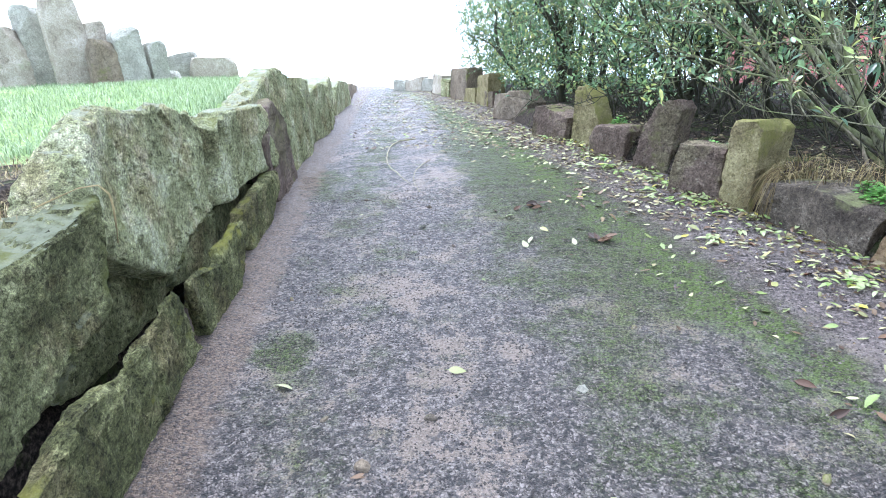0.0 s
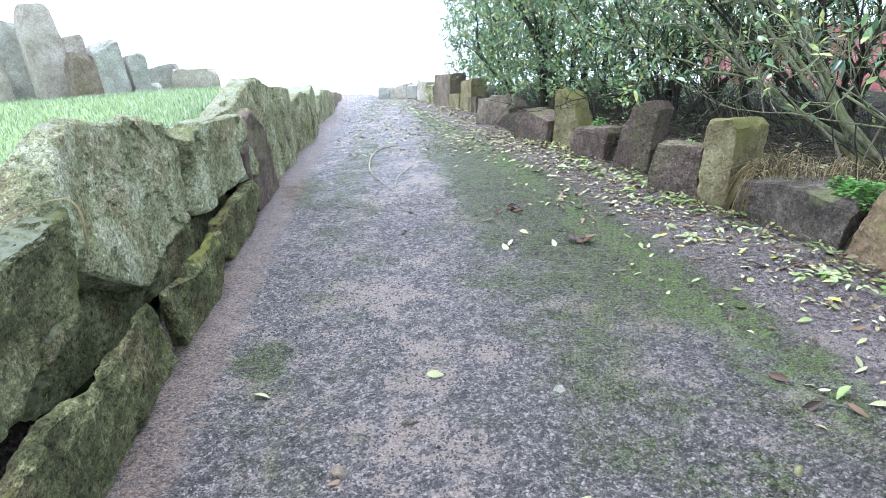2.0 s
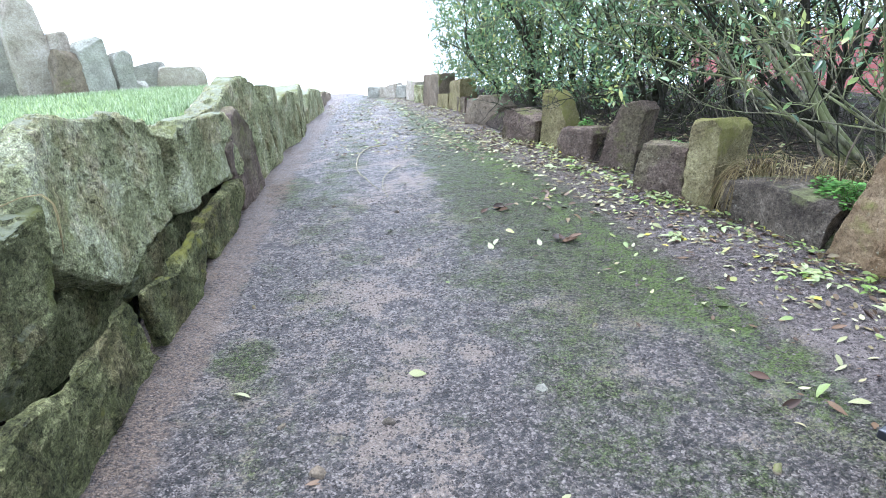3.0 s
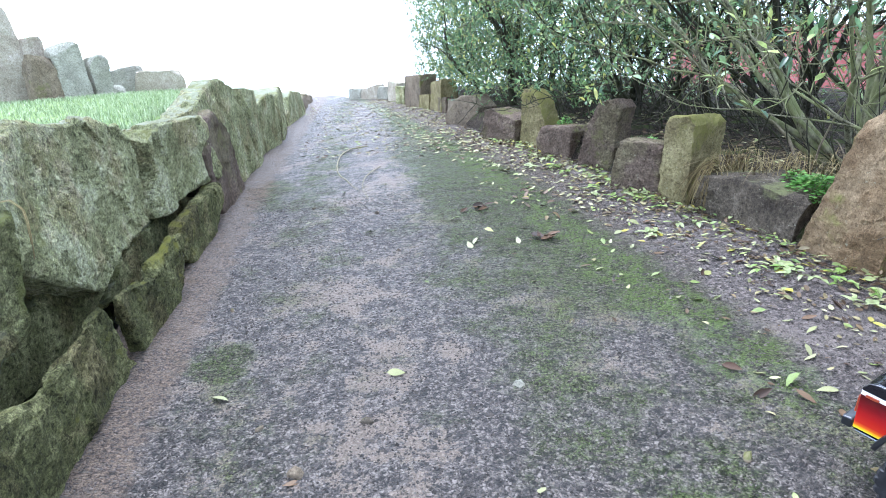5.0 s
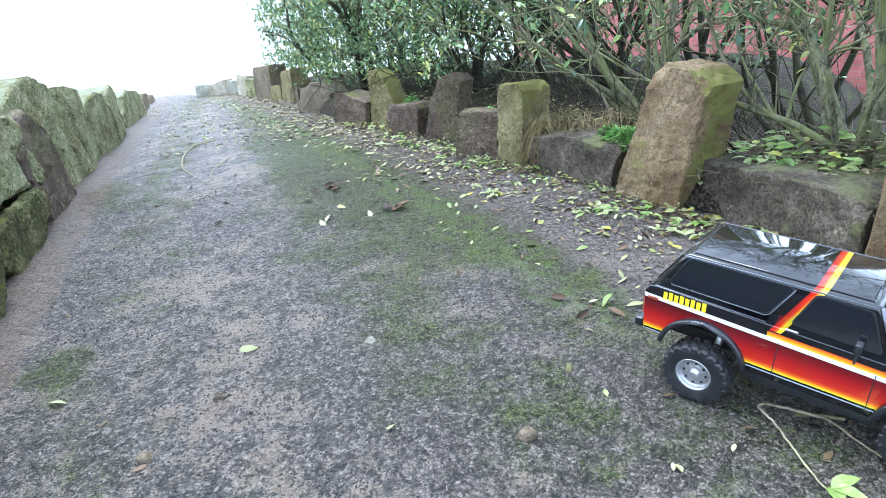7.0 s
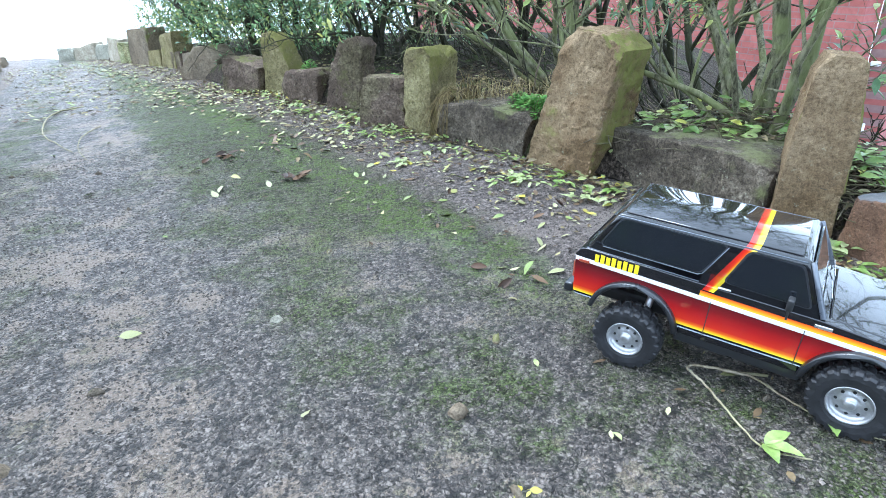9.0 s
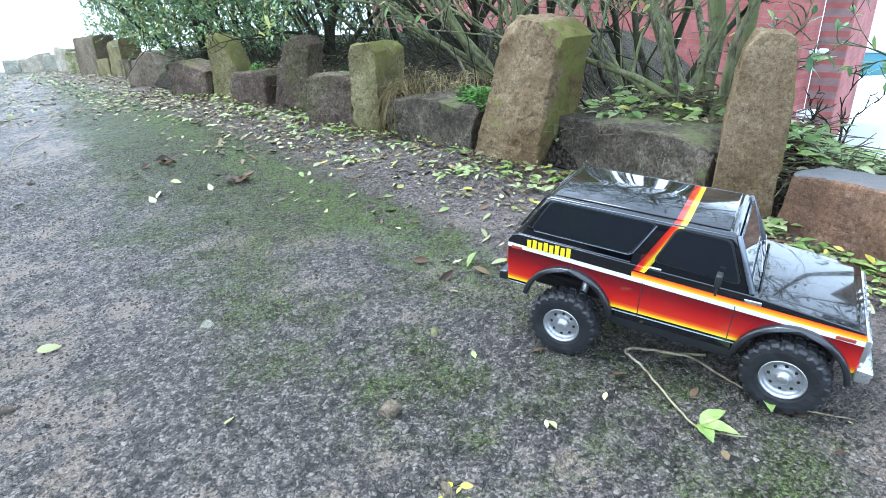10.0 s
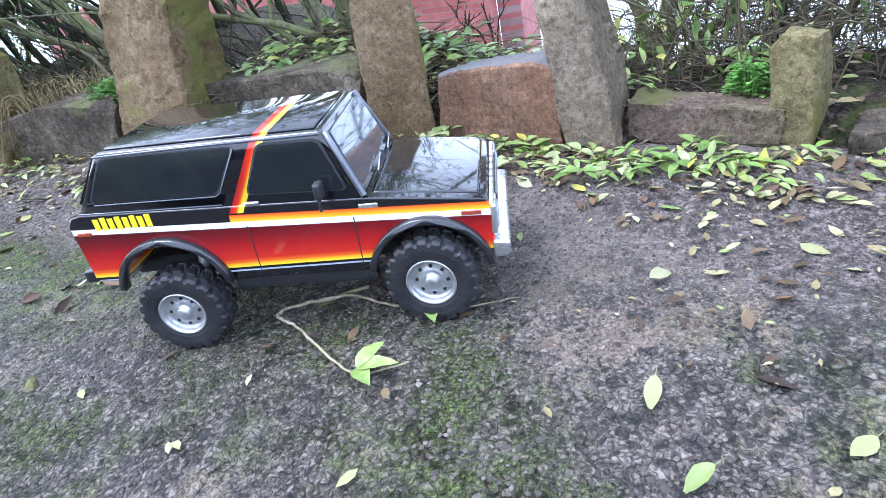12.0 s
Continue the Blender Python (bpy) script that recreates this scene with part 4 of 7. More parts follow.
# ---- house and distance beyond the bed ----
def brick_material():
    m, nt, b = material("red_brick", 0.85, spec=0.15)
    t = nt.nodes.new("ShaderNodeTexBrick")
    nt.links.new(coords(nt), t.inputs["Vector"])
    put(nt, t.inputs["Color1"], (0.30, 0.095, 0.085))
    put(nt, t.inputs["Color2"], (0.37, 0.13, 0.115))
    put(nt, t.inputs["Mortar"], (0.25, 0.16, 0.15))
    t.inputs["Scale"].default_value, t.inputs["Brick Width"].default_value, t.inputs["Row Height"].default_value = 1.0, 0.225, 0.075
    t.inputs["Mortar Size"].default_value = 0.006
    n = fuzz(nt, coords(nt), 3, 6, 0.7)
    nt.links.new(blend(nt, band(nt, n, 0.35, 0.7), blend(nt, 1.0, t.outputs["Color"], (0.7, 0.66, 0.66), "MULTIPLY"), t.outputs["Color"]), b.inputs["Base Color"])
    relief(nt, b, calc(nt, "SUBTRACT", n, t.outputs["Fac"]), 0.5, 0.01)
    return m


BRICK = brick_material()
WHITE_STONE = plain("white_sill_stone", (0.62, 0.62, 0.62), 0.7, grain=0.2, scale=6)
PIPE = plain("dark_red_pipe_paint", (0.13, 0.03, 0.03), 0.5)
FRAME_WHITE = plain("white_window_paint", (0.75, 0.76, 0.78), 0.4)
PANE = plain("dark_window_glass", (0.10, 0.14, 0.18), 0.06, spec=0.8)
TEAL = plain("teal_cladding", (0.07, 0.22, 0.26), 0.3, scale=2)
SLATE = plain("grey_roof", (0.45, 0.48, 0.5), 0.6, scale=2)
CONCRETE = plain("pale_paving", (0.40, 0.43, 0.46), 0.85, grain=0.25, scale=0.8)
bpy.data.objects["ground"].data.materials[0] = CONCRETE
tagged(bpy.data.objects["ground"], "pale paved ground below the hill")


def box_bm(x0, x1, y0, y1, z0, z1, bevel=0.0, segs=2):
    bm = bmesh.new()
    bmesh.ops.create_cube(bm, size=1)
    for v in bm.verts:
        v.co = Vector((x0 + (x1 - x0) * (v.co.x + 0.5), y0 + (y1 - y0) * (v.co.y + 0.5), z0 + (z1 - z0) * (v.co.z + 0.5)))
    if bevel:
        bmesh.ops.bevel(bm, geom=bm.edges[:], offset=bevel, segments=segs, affect="EDGES", profile=0.6)
    return bm


def wall_part(house, name, a, b, z0, z1, thick, mat, label=""):
    """An upright slab from plan point a to b."""
    d = Vector((b[0] - a[0], b[1] - a[1], 0))
    me = from_bm(name, box_bm(0, d.length, 0, z1 - z0, 0, thick, 0.01, 1), mat)
    m = Matrix.Translation((a[0], a[1], z0)) @ Matrix.Rotation(math.atan2(d.y, d.x), 4, "Z") @ Matrix.Rotation(radians(90), 4, "X")
    return part(name, me, house, m, label)


house = tagged(new("brick_house"), "red brick house with a white stone band beyond the hedge", "house")
house.matrix_world = HILL
C1, C2, C0 = (7.6, 3.25), (9.3, 3.75), (8.3, 15.0)
for a, b in ((C0, C1), (C1, C2)):
    wall_part(house, "wall", a, b, -2.4, 0.22, 0.3, BRICK)
    wall_part(house, "string_course", (a[0] - 0.05, a[1] - 0.05), (b[0] - 0.05, b[1] - 0.05), -1.36, -1.26, 0.1, WHITE_STONE, "white stone band")
    wall_part(house, "upper_band", (a[0] - 0.04, a[1] - 0.04), (b[0] - 0.04, b[1] - 0.04), -0.62, -0.57, 0.1, WHITE_STONE, "thin white stone band")
for k in (0.45, 0.62, 0.78):
    bm = bmesh.new()
    bmesh.ops.create_cone(bm, cap_ends=True, segments=10, radius1=0.035, radius2=0.035, depth=2.0)
    part("drainpipe", from_bm("drainpipe", bm, PIPE, True), house, Matrix.Translation((C1[0] + (C2[0] - C1[0]) * k - 0.02, C1[1] + (C2[1] - C1[1]) * k - 0.07, -0.75)))
for yy in (7.0, 11.2):
    xw = C1[0] + (C0[0] - C1[0]) * (yy - C1[1]) / (C0[1] - C1[1]) - 0.05
    w = part("window", from_bm("window", box_bm(-0.05, 0.03, -0.55, 0.55, -0.45, 0.38, 0.012, 1), FRAME_WHITE), house, Matrix.Translation((xw, yy, -0.2)), "white framed window")
    for s in (-0.27, 0.27):
        part("pane", from_bm("pane", box_bm(-0.06, -0.052, s - 0.22, s + 0.22, -0.38, 0.31), PANE), w)

shed = tagged(new("distant_building"), "distant teal clad building with a pale roof", "building")
shed.matrix_world = HILL @ pose(15.0, 5.6, -2.6, 0, 0, 20)
part("wall", from_bm("wall", box_bm(-1, 3, -0.9, 0.6, 0, 0.55, 0.02, 1), SLATE), shed, None, "grey lower wall")
part("cladding", from_bm("cladding", box_bm(-1.02, 3, -0.92, 0.6, 0.55, 1.05, 0.02, 1), TEAL), shed)
part("roof", from_bm("roof", box_bm(-1.1, 3.1, -1.0, 0.7, 1.05, 1.13, 0.02, 1), SLATE), shed)


# ---- shrubs ----
def tube(verts, faces, pts, radii, sides=6):
    base = len(verts)
    for i, (p, r) in enumerate(zip(pts, radii)):
        d = (pts[min(i + 1, len(pts) - 1)] - pts[max(i - 1, 0)]).normalized()
        u = d.orthogonal().normalized() if i == 0 else (u - d * u.dot(d)).normalized()
        w = d.cross(u)
        for k in range(sides):
            a = 2 * math.pi * k / sides
            verts.append(p + (u * math.cos(a) + w * math.sin(a)) * r)
    for i in range(len(pts) - 1):
        for k in range(sides):
            j = (k + 1) % sides
            faces.append((base + i * sides + k, base + i * sides + j, base + (i + 1) * sides + j, base + (i + 1) * sides + k))
    faces.append(tuple(base + (len(pts) - 1) * sides + k for k in range(sides)))


def leaf_into(verts, faces, p, d, up, length, width, fold=0.3, curl=0.15):
    """A pointed oval leaf, folded along its midrib and curled a little."""
    d = d.normalized()
    s = d.cross(up)
    s = s.normalized() if s.length > 1e-4 else d.orthogonal().normalized()
    n = s.cross(d)
    k = len(verts)
    for t, w in ((0.0, 0.0), (0.3, 0.9), (0.65, 0.85), (1.0, 0.0)):
        mid = p + d * (t * length) - n * (curl * length * t * t)
        if w:
            verts.extend((mid - s * (w * width / 2) + n * (fold * w * width / 2), mid, mid + s * (w * width / 2) + n * (fold * w * width / 2)))
        else:
            verts.append(mid)
    a, l1, m1, r1, l2, m2, r2, e = range(k, k + 8)
    faces.extend(((a, m1, l1), (a, r1, m1), (l1, m1, m2, l2), (m1, r1, r2, m2), (l2, m2, e), (m2, r2, e)))


def leaf_fine(verts, faces, p, d, up, length, width, fold=0.3, curl=0.15, wave=0.0):
    """A leaf for near views: rounded outline drawn to a tip, folded along the midrib, with a wavy edge and a short stalk."""
    d = d.normalized()
    s = d.cross(up)
    s = s.normalized() if s.length > 1e-4 else d.orthogonal().normalized()
    n = s.cross(d)
    k = len(verts)
    verts.append(p)
    ts = (0.10, 0.22, 0.38, 0.54, 0.70, 0.84, 0.94)
    for i, t in enumerate(ts):
        w = width / 2 * math.sin(math.pi * t ** 0.8) ** 0.95
        mid = p + d * (t * length) - n * (curl * length * t * t)
        ripple = n * (wave * width * (1 if i % 2 else -1))
        verts.extend((mid - s * w + n * (fold * w) + ripple, mid, mid + s * w + n * (fold * w) - ripple))
    verts.append(p + d * length - n * (curl * length))
    m = len(ts)
    a = k + 1
    faces.extend(((k, a + 1, a), (k, a + 2, a + 1)))
    for i in range(m - 1):
        q = a + 3 * i
        faces.extend(((q, q + 1, q + 4, q + 3), (q + 1, q + 2, q + 5, q + 4)))
    q, e = a + 3 * (m - 1), a + 3 * m
    faces.extend(((q, q + 1, e), (q + 1, q + 2, e)))
    i = len(verts)
    b0 = p - d * (0.22 * length)
    verts.extend((b0 - s * 0.006 * length, b0 + s * 0.006 * length, p + s * 0.012 * length, p - s * 0.012 * length))
    faces.append((i, i + 1, i + 2, i + 3))


def rand_dir(rng):
    v = Vector((rng.gauss(0, 1), rng.gauss(0, 1), rng.gauss(0, 1)))
    return v.normalized()


def branch(rng, verts, faces, twigs, p, d, length, radius, level, lift=0.25, wild=0.28, kids=4):
    n = 7 if level < 2 else 5
    pts, rad = [p.copy()], [radius]
    for i in range(n):
        d = (d + rand_dir(rng) * wild * (0.6 if i == 0 else 1) + Vector((0, 0, lift * 0.25))).normalized()
        p = p + d * (length / n)
        pts.append(p.copy())
        rad.append(radius * (1 - 0.72 * (i + 1) / n) * (1 + 0.3 * noise.noise(p * 23)))
    tube(verts, faces, pts, rad, 7 if level == 0 else 5 if level == 1 else 4)
    if level >= 2:
        twigs.append(pts)
    if level < 3:
        for k in range(kids if level < 2 else max(2, kids - 2)):
            t = rng.uniform(0.25, 0.98)
            i = min(n - 1, int(t * n))
            q = pts[i].lerp(pts[i + 1], t * n - i)
            side = (d + rand_dir(rng) * 1.0).normalized()
            branch(rng, verts, faces, twigs, q, side, length * rng.uniform(0.35, 0.62), max(0.0022, rad[i] * rng.uniform(0.45, 0.7)), level + 1, lift, wild * 1.15, kids)


def shrub(name, label, x, y, stems, seed, leaves, mat, size=0.04, kids=4, wild=0.29, lift=0.25, leaf_mat=None, above=0.0):
    """A many-stemmed shrub: bare twisting stems with leaves along the outer twigs."""
    rng = random.Random(seed)
    root = tagged(new(name), label, "shrub")
    z0 = bed_z(x, y)
    root.matrix_world = HILL @ Matrix.Translation((x, y, z0 - 0.03))
    twigs = []
    for dx, dy, dz, length, radius in stems:
        v, f = [], []
        p = Vector((rng.uniform(-0.05, 0.05), rng.uniform(-0.05, 0.05), 0))
        branch(rng, v, f, twigs, p, Vector((dx, dy, dz)).normalized(), length, radius * 0.84, 0, lift, wild, kids)
        part("stem", mesh_of("stem", v, f, mat), root)
    v, f = [], []
    for k in range(leaves):
        pts = rng.choice(twigs)
        t = rng.uniform(0.2, 1) * (len(pts) - 1)
        i = min(int(t), len(pts) - 2)
        q = pts[i].lerp(pts[i + 1], t - i)
        if q.z < above and rng.random() < 0.9:
            continue
        d = ((pts[i + 1] - pts[i]).normalized() * 0.7 + rand_dir(rng)).normalized()
        leaf_into(v, f, q, d, (Vector((0, 0, 1)) + rand_dir(rng) * 0.5), size * rng.uniform(0.6, 1.25), size * rng.uniform(0.32, 0.5))
    if f:
        tagged(part("foliage", mesh_of("foliage", v, f, leaf_mat or HEDGE_LEAF), root), "", "", "", "stuff")
    return root


# the dense far end of the hedge, overhanging the path
def hedge_left(y):
    return float(np.interp(y, [2.2, 2.8, 3.3, 3.9, 4.6, 5.6, 7.5], [1.55, 1.3, 1.03, 0.85, 0.78, 0.84, 0.68]))


def dense_hedge():
    rng = random.Random(5)
    root = tagged(new("hedge"), "dense dark evergreen hedge overhanging the path", "hedge")
    root.matrix_world = HILL
    twigs = []
    for k in range(16):
        yy = rng.uniform(2.6, 7.2)
        xx = max(hedge_left(yy), kerb_x(yy)) + rng.uniform(0.25, 0.9)
        v, f = [], []
        branch(rng, v, f, twigs, Vector((xx, yy, bed_z(xx, yy) - 0.03)), Vector((rng.uniform(-0.6, 0.3), rng.uniform(-0.3, 0.3), 1)), rng.uniform(0.7, 1.2), rng.uniform(0.018, 0.035), 0, 0.2, 0.25, 4)
        part("stem", mesh_of("stem", v, f, SHADE_DARK_BARK), root)
    v, f, tv, tf = [], [], [], []
    n = 0
    while n < 7600:
        yy = rng.uniform(2.3, 7.8)
        xl = hedge_left(yy)
        xx = xl + 2.0 * rng.random() ** 1.4
        low = float(np.interp(xx - xl, [0, 0.25, 0.6, 1.0, 2.0], [0.26, 0.14, 0.16, 0.06, 0.02])) + (0.20 if yy < 3.1 else 0.0)
        zz = ground_z(yy) + low + (1.45 - low) * rng.random() ** 0.9
        p = Vector((xx + 0.12 * noise.noise(Vector((yy * 4, zz * 4, 0))), yy, zz))
        if noise.noise(p * 4.5) < -0.22 or (yy < 3.0 and rng.random() < 0.35):
            continue
        d = (Vector((-0.55, -0.25, 0.55)) + rand_dir(rng) * 0.9).normalized()
        ln = rng.uniform(0.08, 0.19)
        bend = rand_dir(rng) * 0.02
        tube(tv, tf, [p, p + d * ln * 0.5 + bend, p + d * ln], [0.0022, 0.0017, 0.001], 3)
        for k in range(11):
            t = (k + 1) / 11
            q = p + d * (ln * t) + bend * (4 * t * (1 - t))
            leaf_into(v, f, q, (d * 0.55 + rand_dir(rng) * 0.9), Vector((0, 0, 1)) + rand_dir(rng) * 0.5, rng.uniform(0.021, 0.042), rng.uniform(0.011, 0.019))
        n += 1
    tagged(part("foliage", mesh_of("foliage", v, f, HEDGE_LEAF), root), "", "", "", "stuff")
    tagged(part("brushwood", mesh_of("brushwood", tv, tf, BARK), root), "", "", "", "stuff")
    # straggling shoots at the hedge's face
    v, f = [], []
    for k in range(150):
        yy = rng.uniform(2.4, 7.0)
        p = Vector((hedge_left(yy) + rng.uniform(0, 0.5), yy, ground_z(yy) + rng.uniform(0.25, 0.9)))
        branch(rng, v, f, [], p, (Vector((-0.5, -0.2, 0.9)) + rand_dir(rng) * 0.6), rng.uniform(0.15, 0.4), 0.004, 3, 0.3, 0.2, 0)
    tagged(part("undergrowth", mesh_of("undergrowth", v, f, BARK), root), "", "", "", "stuff")


dense_hedge()
shrub("shrub", "bare old hedge shrub with long green stems", 1.72, 1.62, [(-0.5, 0.5, 0.9, 1.3, 0.028), (-0.2, 0.1, 1, 1.2, 0.021), (0.05, -0.25, 1, 1.2, 0.022), (-0.45, 0.9, 0.8, 1.2, 0.02), (0.4, 0.3, 1, 1.1, 0.018), (-0.5, -0.05, 0.9, 1.0, 0.014), (0.2, 0.5, 0.9, 1.1, 0.016), (-0.75, 0.55, 0.75, 1.2, 0.017), (-0.8, 0.25, 0.8, 1.1, 0.013), (-0.35, 0.75, 0.9, 1.2, 0.014), (-0.6, 0.8, 0.6, 1.1, 0.012)], 21, 950, BARK, size=0.034, kids=4, wild=0.22, above=0.40)
shrub("shrub", "bare old hedge shrub with dark stems", 1.98, 2.25, [(-0.6, 0.2, 0.8, 1.3, 0.022), (-0.1, 0.1, 1, 1.2, 0.02), (0.2, -0.4, 1, 1.2, 0.019), (-0.8, 0.6, 0.6, 1.1, 0.018), (-0.9, -0.2, 0.6, 1.0, 0.015), (0.3, 0.3, 1, 1.2, 0.018), (-0.4, -0.6, 0.7, 1.0, 0.014), (-0.7, 0.4, 0.8, 1.2, 0.015), (-0.5, 0.75, 0.75, 1.2, 0.013)], 22, 1700, SHADE_DARK_BARK, size=0.034, kids=4, wild=0.24, above=0.28)
shrub("shrub", "tangled hedge shrub with dark stems", 1.52, 2.95, [(-0.5, 0.1, 0.8, 1.1, 0.02), (0.1, 0.2, 1, 1.1, 0.02), (-0.6, 0.5, 0.7, 1.0, 0.016), (0.3, -0.4, 0.9, 1.1, 0.018), (-0.3, -0.6, 0.7, 0.9, 0.015), (-0.7, -0.3, 0.6, 0.9, 0.013), (0.0, -0.2, 1, 1.1, 0.016)], 23, 3700, SHADE_DARK_BARK, size=0.034, kids=5, above=0.26)
shrub("shrub", "many-stemmed shrub with moss-green stems", 1.60, 0.66, [(-0.25, 0.35, 1, 1.1, 0.024), (0.1, 0.1, 1, 1.9, 0.03), (0.35, -0.15, 1, 1.8, 0.024), (-0.45, 0.7, 0.75, 0.9, 0.014), (0.5, 0.4, 0.9, 1.0, 0.016), (-0.3, 0.9, 0.55, 0.8, 0.011), (0.1, -0.5, 0.9, 0.9, 0.014), (-0.2, 0.1, 1.0, 0.9, 0.011), (-0.5, 0.2, 0.6, 0.6, 0.008), (0.2, 0.7, 0.8, 0.9, 0.012)], 24, 1500, BARK, kids=6, above=0.16)
shrub("shrub", "gnarled dark shrub behind the vines", 2.0, 0.0, [(-0.15, 0.15, 1, 1.2, 0.03), (0.05, -0.3, 1, 1.2, 0.026), (-0.2, -0.5, 0.8, 1.0, 0.018), (-0.1, 0.5, 0.7, 0.5, 0.012), (0.1, -0.6, 0.9, 1.1, 0.02)], 25, 500, BARK, above=0.3)
shrub("shrub", "twiggy shrub with trailing vines and few leaves", 1.66, -0.28, [(-0.1, 0.25, 1, 0.6, 0.012), (0.1, 0.0, 1, 0.9, 0.014), (-0.2, -0.35, 1, 0.7, 0.011), (0.3, -0.2, 0.9, 0.9, 0.012), (-0.35, 0.05, 0.8, 0.4, 0.007), (0.2, 0.3, 0.8, 0.5, 0.008), (0.3, -0.5, 0.8, 0.8, 0.01)], 26, 420, VINE, size=0.034, kids=6, leaf_mat=SPRIG_LEAF, above=0.12)
shrub("shrub", "twiggy shrub with glossy leaves at the path edge", 1.56, -0.66, [(-0.1, 0.3, 1, 0.8, 0.013), (0.1, -0.2, 1, 0.8, 0.013), (-0.3, -0.1, 0.9, 0.7, 0.009), (-0.15, 0.5, 0.7, 0.6, 0.008), (0.3, 0.2, 0.9, 0.8, 0.01)], 27, 480, BARK, size=0.042, kids=5, leaf_mat=SPRIG_LEAF, above=0.06)
shrub("shrub", "small bare shrub by the lawn beyond", 1.98, 0.50, [(0, 0, 1, 0.17, 0.006), (0.2, 0.1, 1, 0.15, 0.005), (-0.2, 0.1, 1, 0.16, 0.005), (0.1, -0.2, 1, 0.14, 0.005)], 28, 0, SHADE_DARK_BARK, kids=2)
for k, (x, y) in enumerate(((2.7, 3.2), (2.55, 2.3), (2.3, 4.0), (3.0, 4.6), (2.45, 1.45))):
    shrub("shrub", "hedge shrub with dark stems behind the others", x, y, [(-0.5, 0.1, 0.9, 1.5, 0.024), (0.1, 0.2, 1, 1.6, 0.024), (0.3, -0.4, 0.9, 1.5, 0.02), (-0.3, -0.5, 0.9, 1.5, 0.02), (-0.6, 0.5, 0.8, 1.4, 0.018)], 60 + k, (1300, 300, 1700, 1600, 150)[k], SHADE_DARK_BARK, size=0.046, kids=4, above=0.3)



def vines():
    """A tangle of thin grey stalks behind the low stones, upright ones rising from a heap of lying ones."""
    rng = random.Random(29)
    root = tagged(new("vine_tangle"), "tangle of thin grey brown vines behind the low stones", "vines")
    root.matrix_world = HILL
    v, f = [], []
    lv, lf = [], []
    for k in range(1150):
        y = rng.uniform(-1.0, 0.02)
        x = kerb_x(y) + rng.uniform(0.17, 0.75)
        p = Vector((x, y, bed_z(x, y) - 0.01))
        if k % 5 < 3:
            d = Vector((rng.uniform(-0.35, 0.15), rng.uniform(-0.5, 0.4), 1))
            ln = rng.uniform(0.14, 0.42)
        else:
            d = Vector((rng.uniform(-0.6, 0.4), rng.choice((-1, 1)) * rng.uniform(0.4, 1), rng.uniform(0.05, 0.4)))
            ln = rng.uniform(0.15, 0.35)
            p.z += rng.uniform(0, 0.12)
        d.normalize()
        pts = [p]
        for i in range(6):
            d = (d + rand_dir(rng) * 0.3 + Vector((0, 0, -0.05 * i))).normalized()
            pts.append(pts[-1] + d * ln / 6)
        if min(q.x - kerb_x(q.y) for q in pts) < 0.13:
            continue
        r = rng.uniform(0.0008, 0.0019) * (2.4 if k % 31 == 0 else 1)
        tube(v, f, pts, [r * (1 - 0.1 * i) for i in range(7)], 4)
        for j in range(rng.choice((0, 0, 1, 2))):
            leaf_into(lv, lf, pts[rng.randrange(2, 7)], rand_dir(rng), Vector((0, 0, 1)) + rand_dir(rng) * 0.5, rng.uniform(0.02, 0.042), rng.uniform(0.01, 0.017))
    tagged(part("brushwood", mesh_of("brushwood", v, f, VINE), root), "", "", "", "stuff")
    tagged(part("foliage", mesh_of("foliage", lv, lf, SPRIG_LEAF), root), "", "", "", "stuff")


vines()


def undergrowth():
    """Dead shoots and crooked low sticks under the hedge, behind the edging stones."""
    rng = random.Random(31)
    root = tagged(new("underbrush"), "dead shoots and crooked sticks under the hedge", "underbrush")
    root.matrix_world = HILL
    v, f, dv, df = [], [], [], []
    for k in range(400):
        y = rng.uniform(0.95, 4.2)
        x = kerb_x(y) + 0.24 + 0.9 * rng.random() ** 1.3
        p = Vector((x, y, bed_z(x, y) - 0.01))
        if k % 3:
            d = Vector((rng.uniform(-0.9, 0.2), rng.uniform(-0.2, 0.8), rng.uniform(0.6, 1.2))).normalized()
            ln = rng.uniform(0.2, 0.6)
        else:
            d = Vector((rng.uniform(-0.5, 0.5), rng.choice((-1, 1)) * rng.uniform(0.4, 1), rng.uniform(0.0, 0.35))).normalized()
            ln = rng.uniform(0.15, 0.4)
            p.z += rng.uniform(0.01, 0.05)
        pts = [p]
        for i in range(6):
            d = (d + rand_dir(rng) * 0.26 + Vector((0, 0, -0.03 * i))).normalized()
            pts.append(pts[-1] + d * ln / 6)
        if min(q.x - kerb_x(q.y) for q in pts) < 0.14 or min(q.z - bed_z(q.x, q.y) for q in pts[1:]) < 0.0:
            continue
        r = rng.uniform(0.0015, 0.0042) * (1.8 if k % 17 == 0 else 1)
        pale = rng.random() < 0.15
        tube(v if pale else dv, f if pale else df, pts, [r * (1 - 0.1 * i) for i in range(7)], 4)
    tagged(part("brushwood", mesh_of("brushwood", v, f, VINE), root), "grey brown dead shoots", "", "", "stuff")
    tagged(part("brushwood", mesh_of("brushwood", dv, df, SHADE_DARK_BARK), root), "crooked sticks coloured dark for the hedge shade", "", "", "stuff")


undergrowth()

stone("boulder", 2.72, 0.42, bed_z(2.72, 0.42) - 0.03, -60, [(-0.16, 0), (0.16, 0), (0.14, 0.08), (0.03, 0.15), (-0.1, 0.12)], 0.2, PALE, "pale boulder on the grass beyond the stones", "", 95)


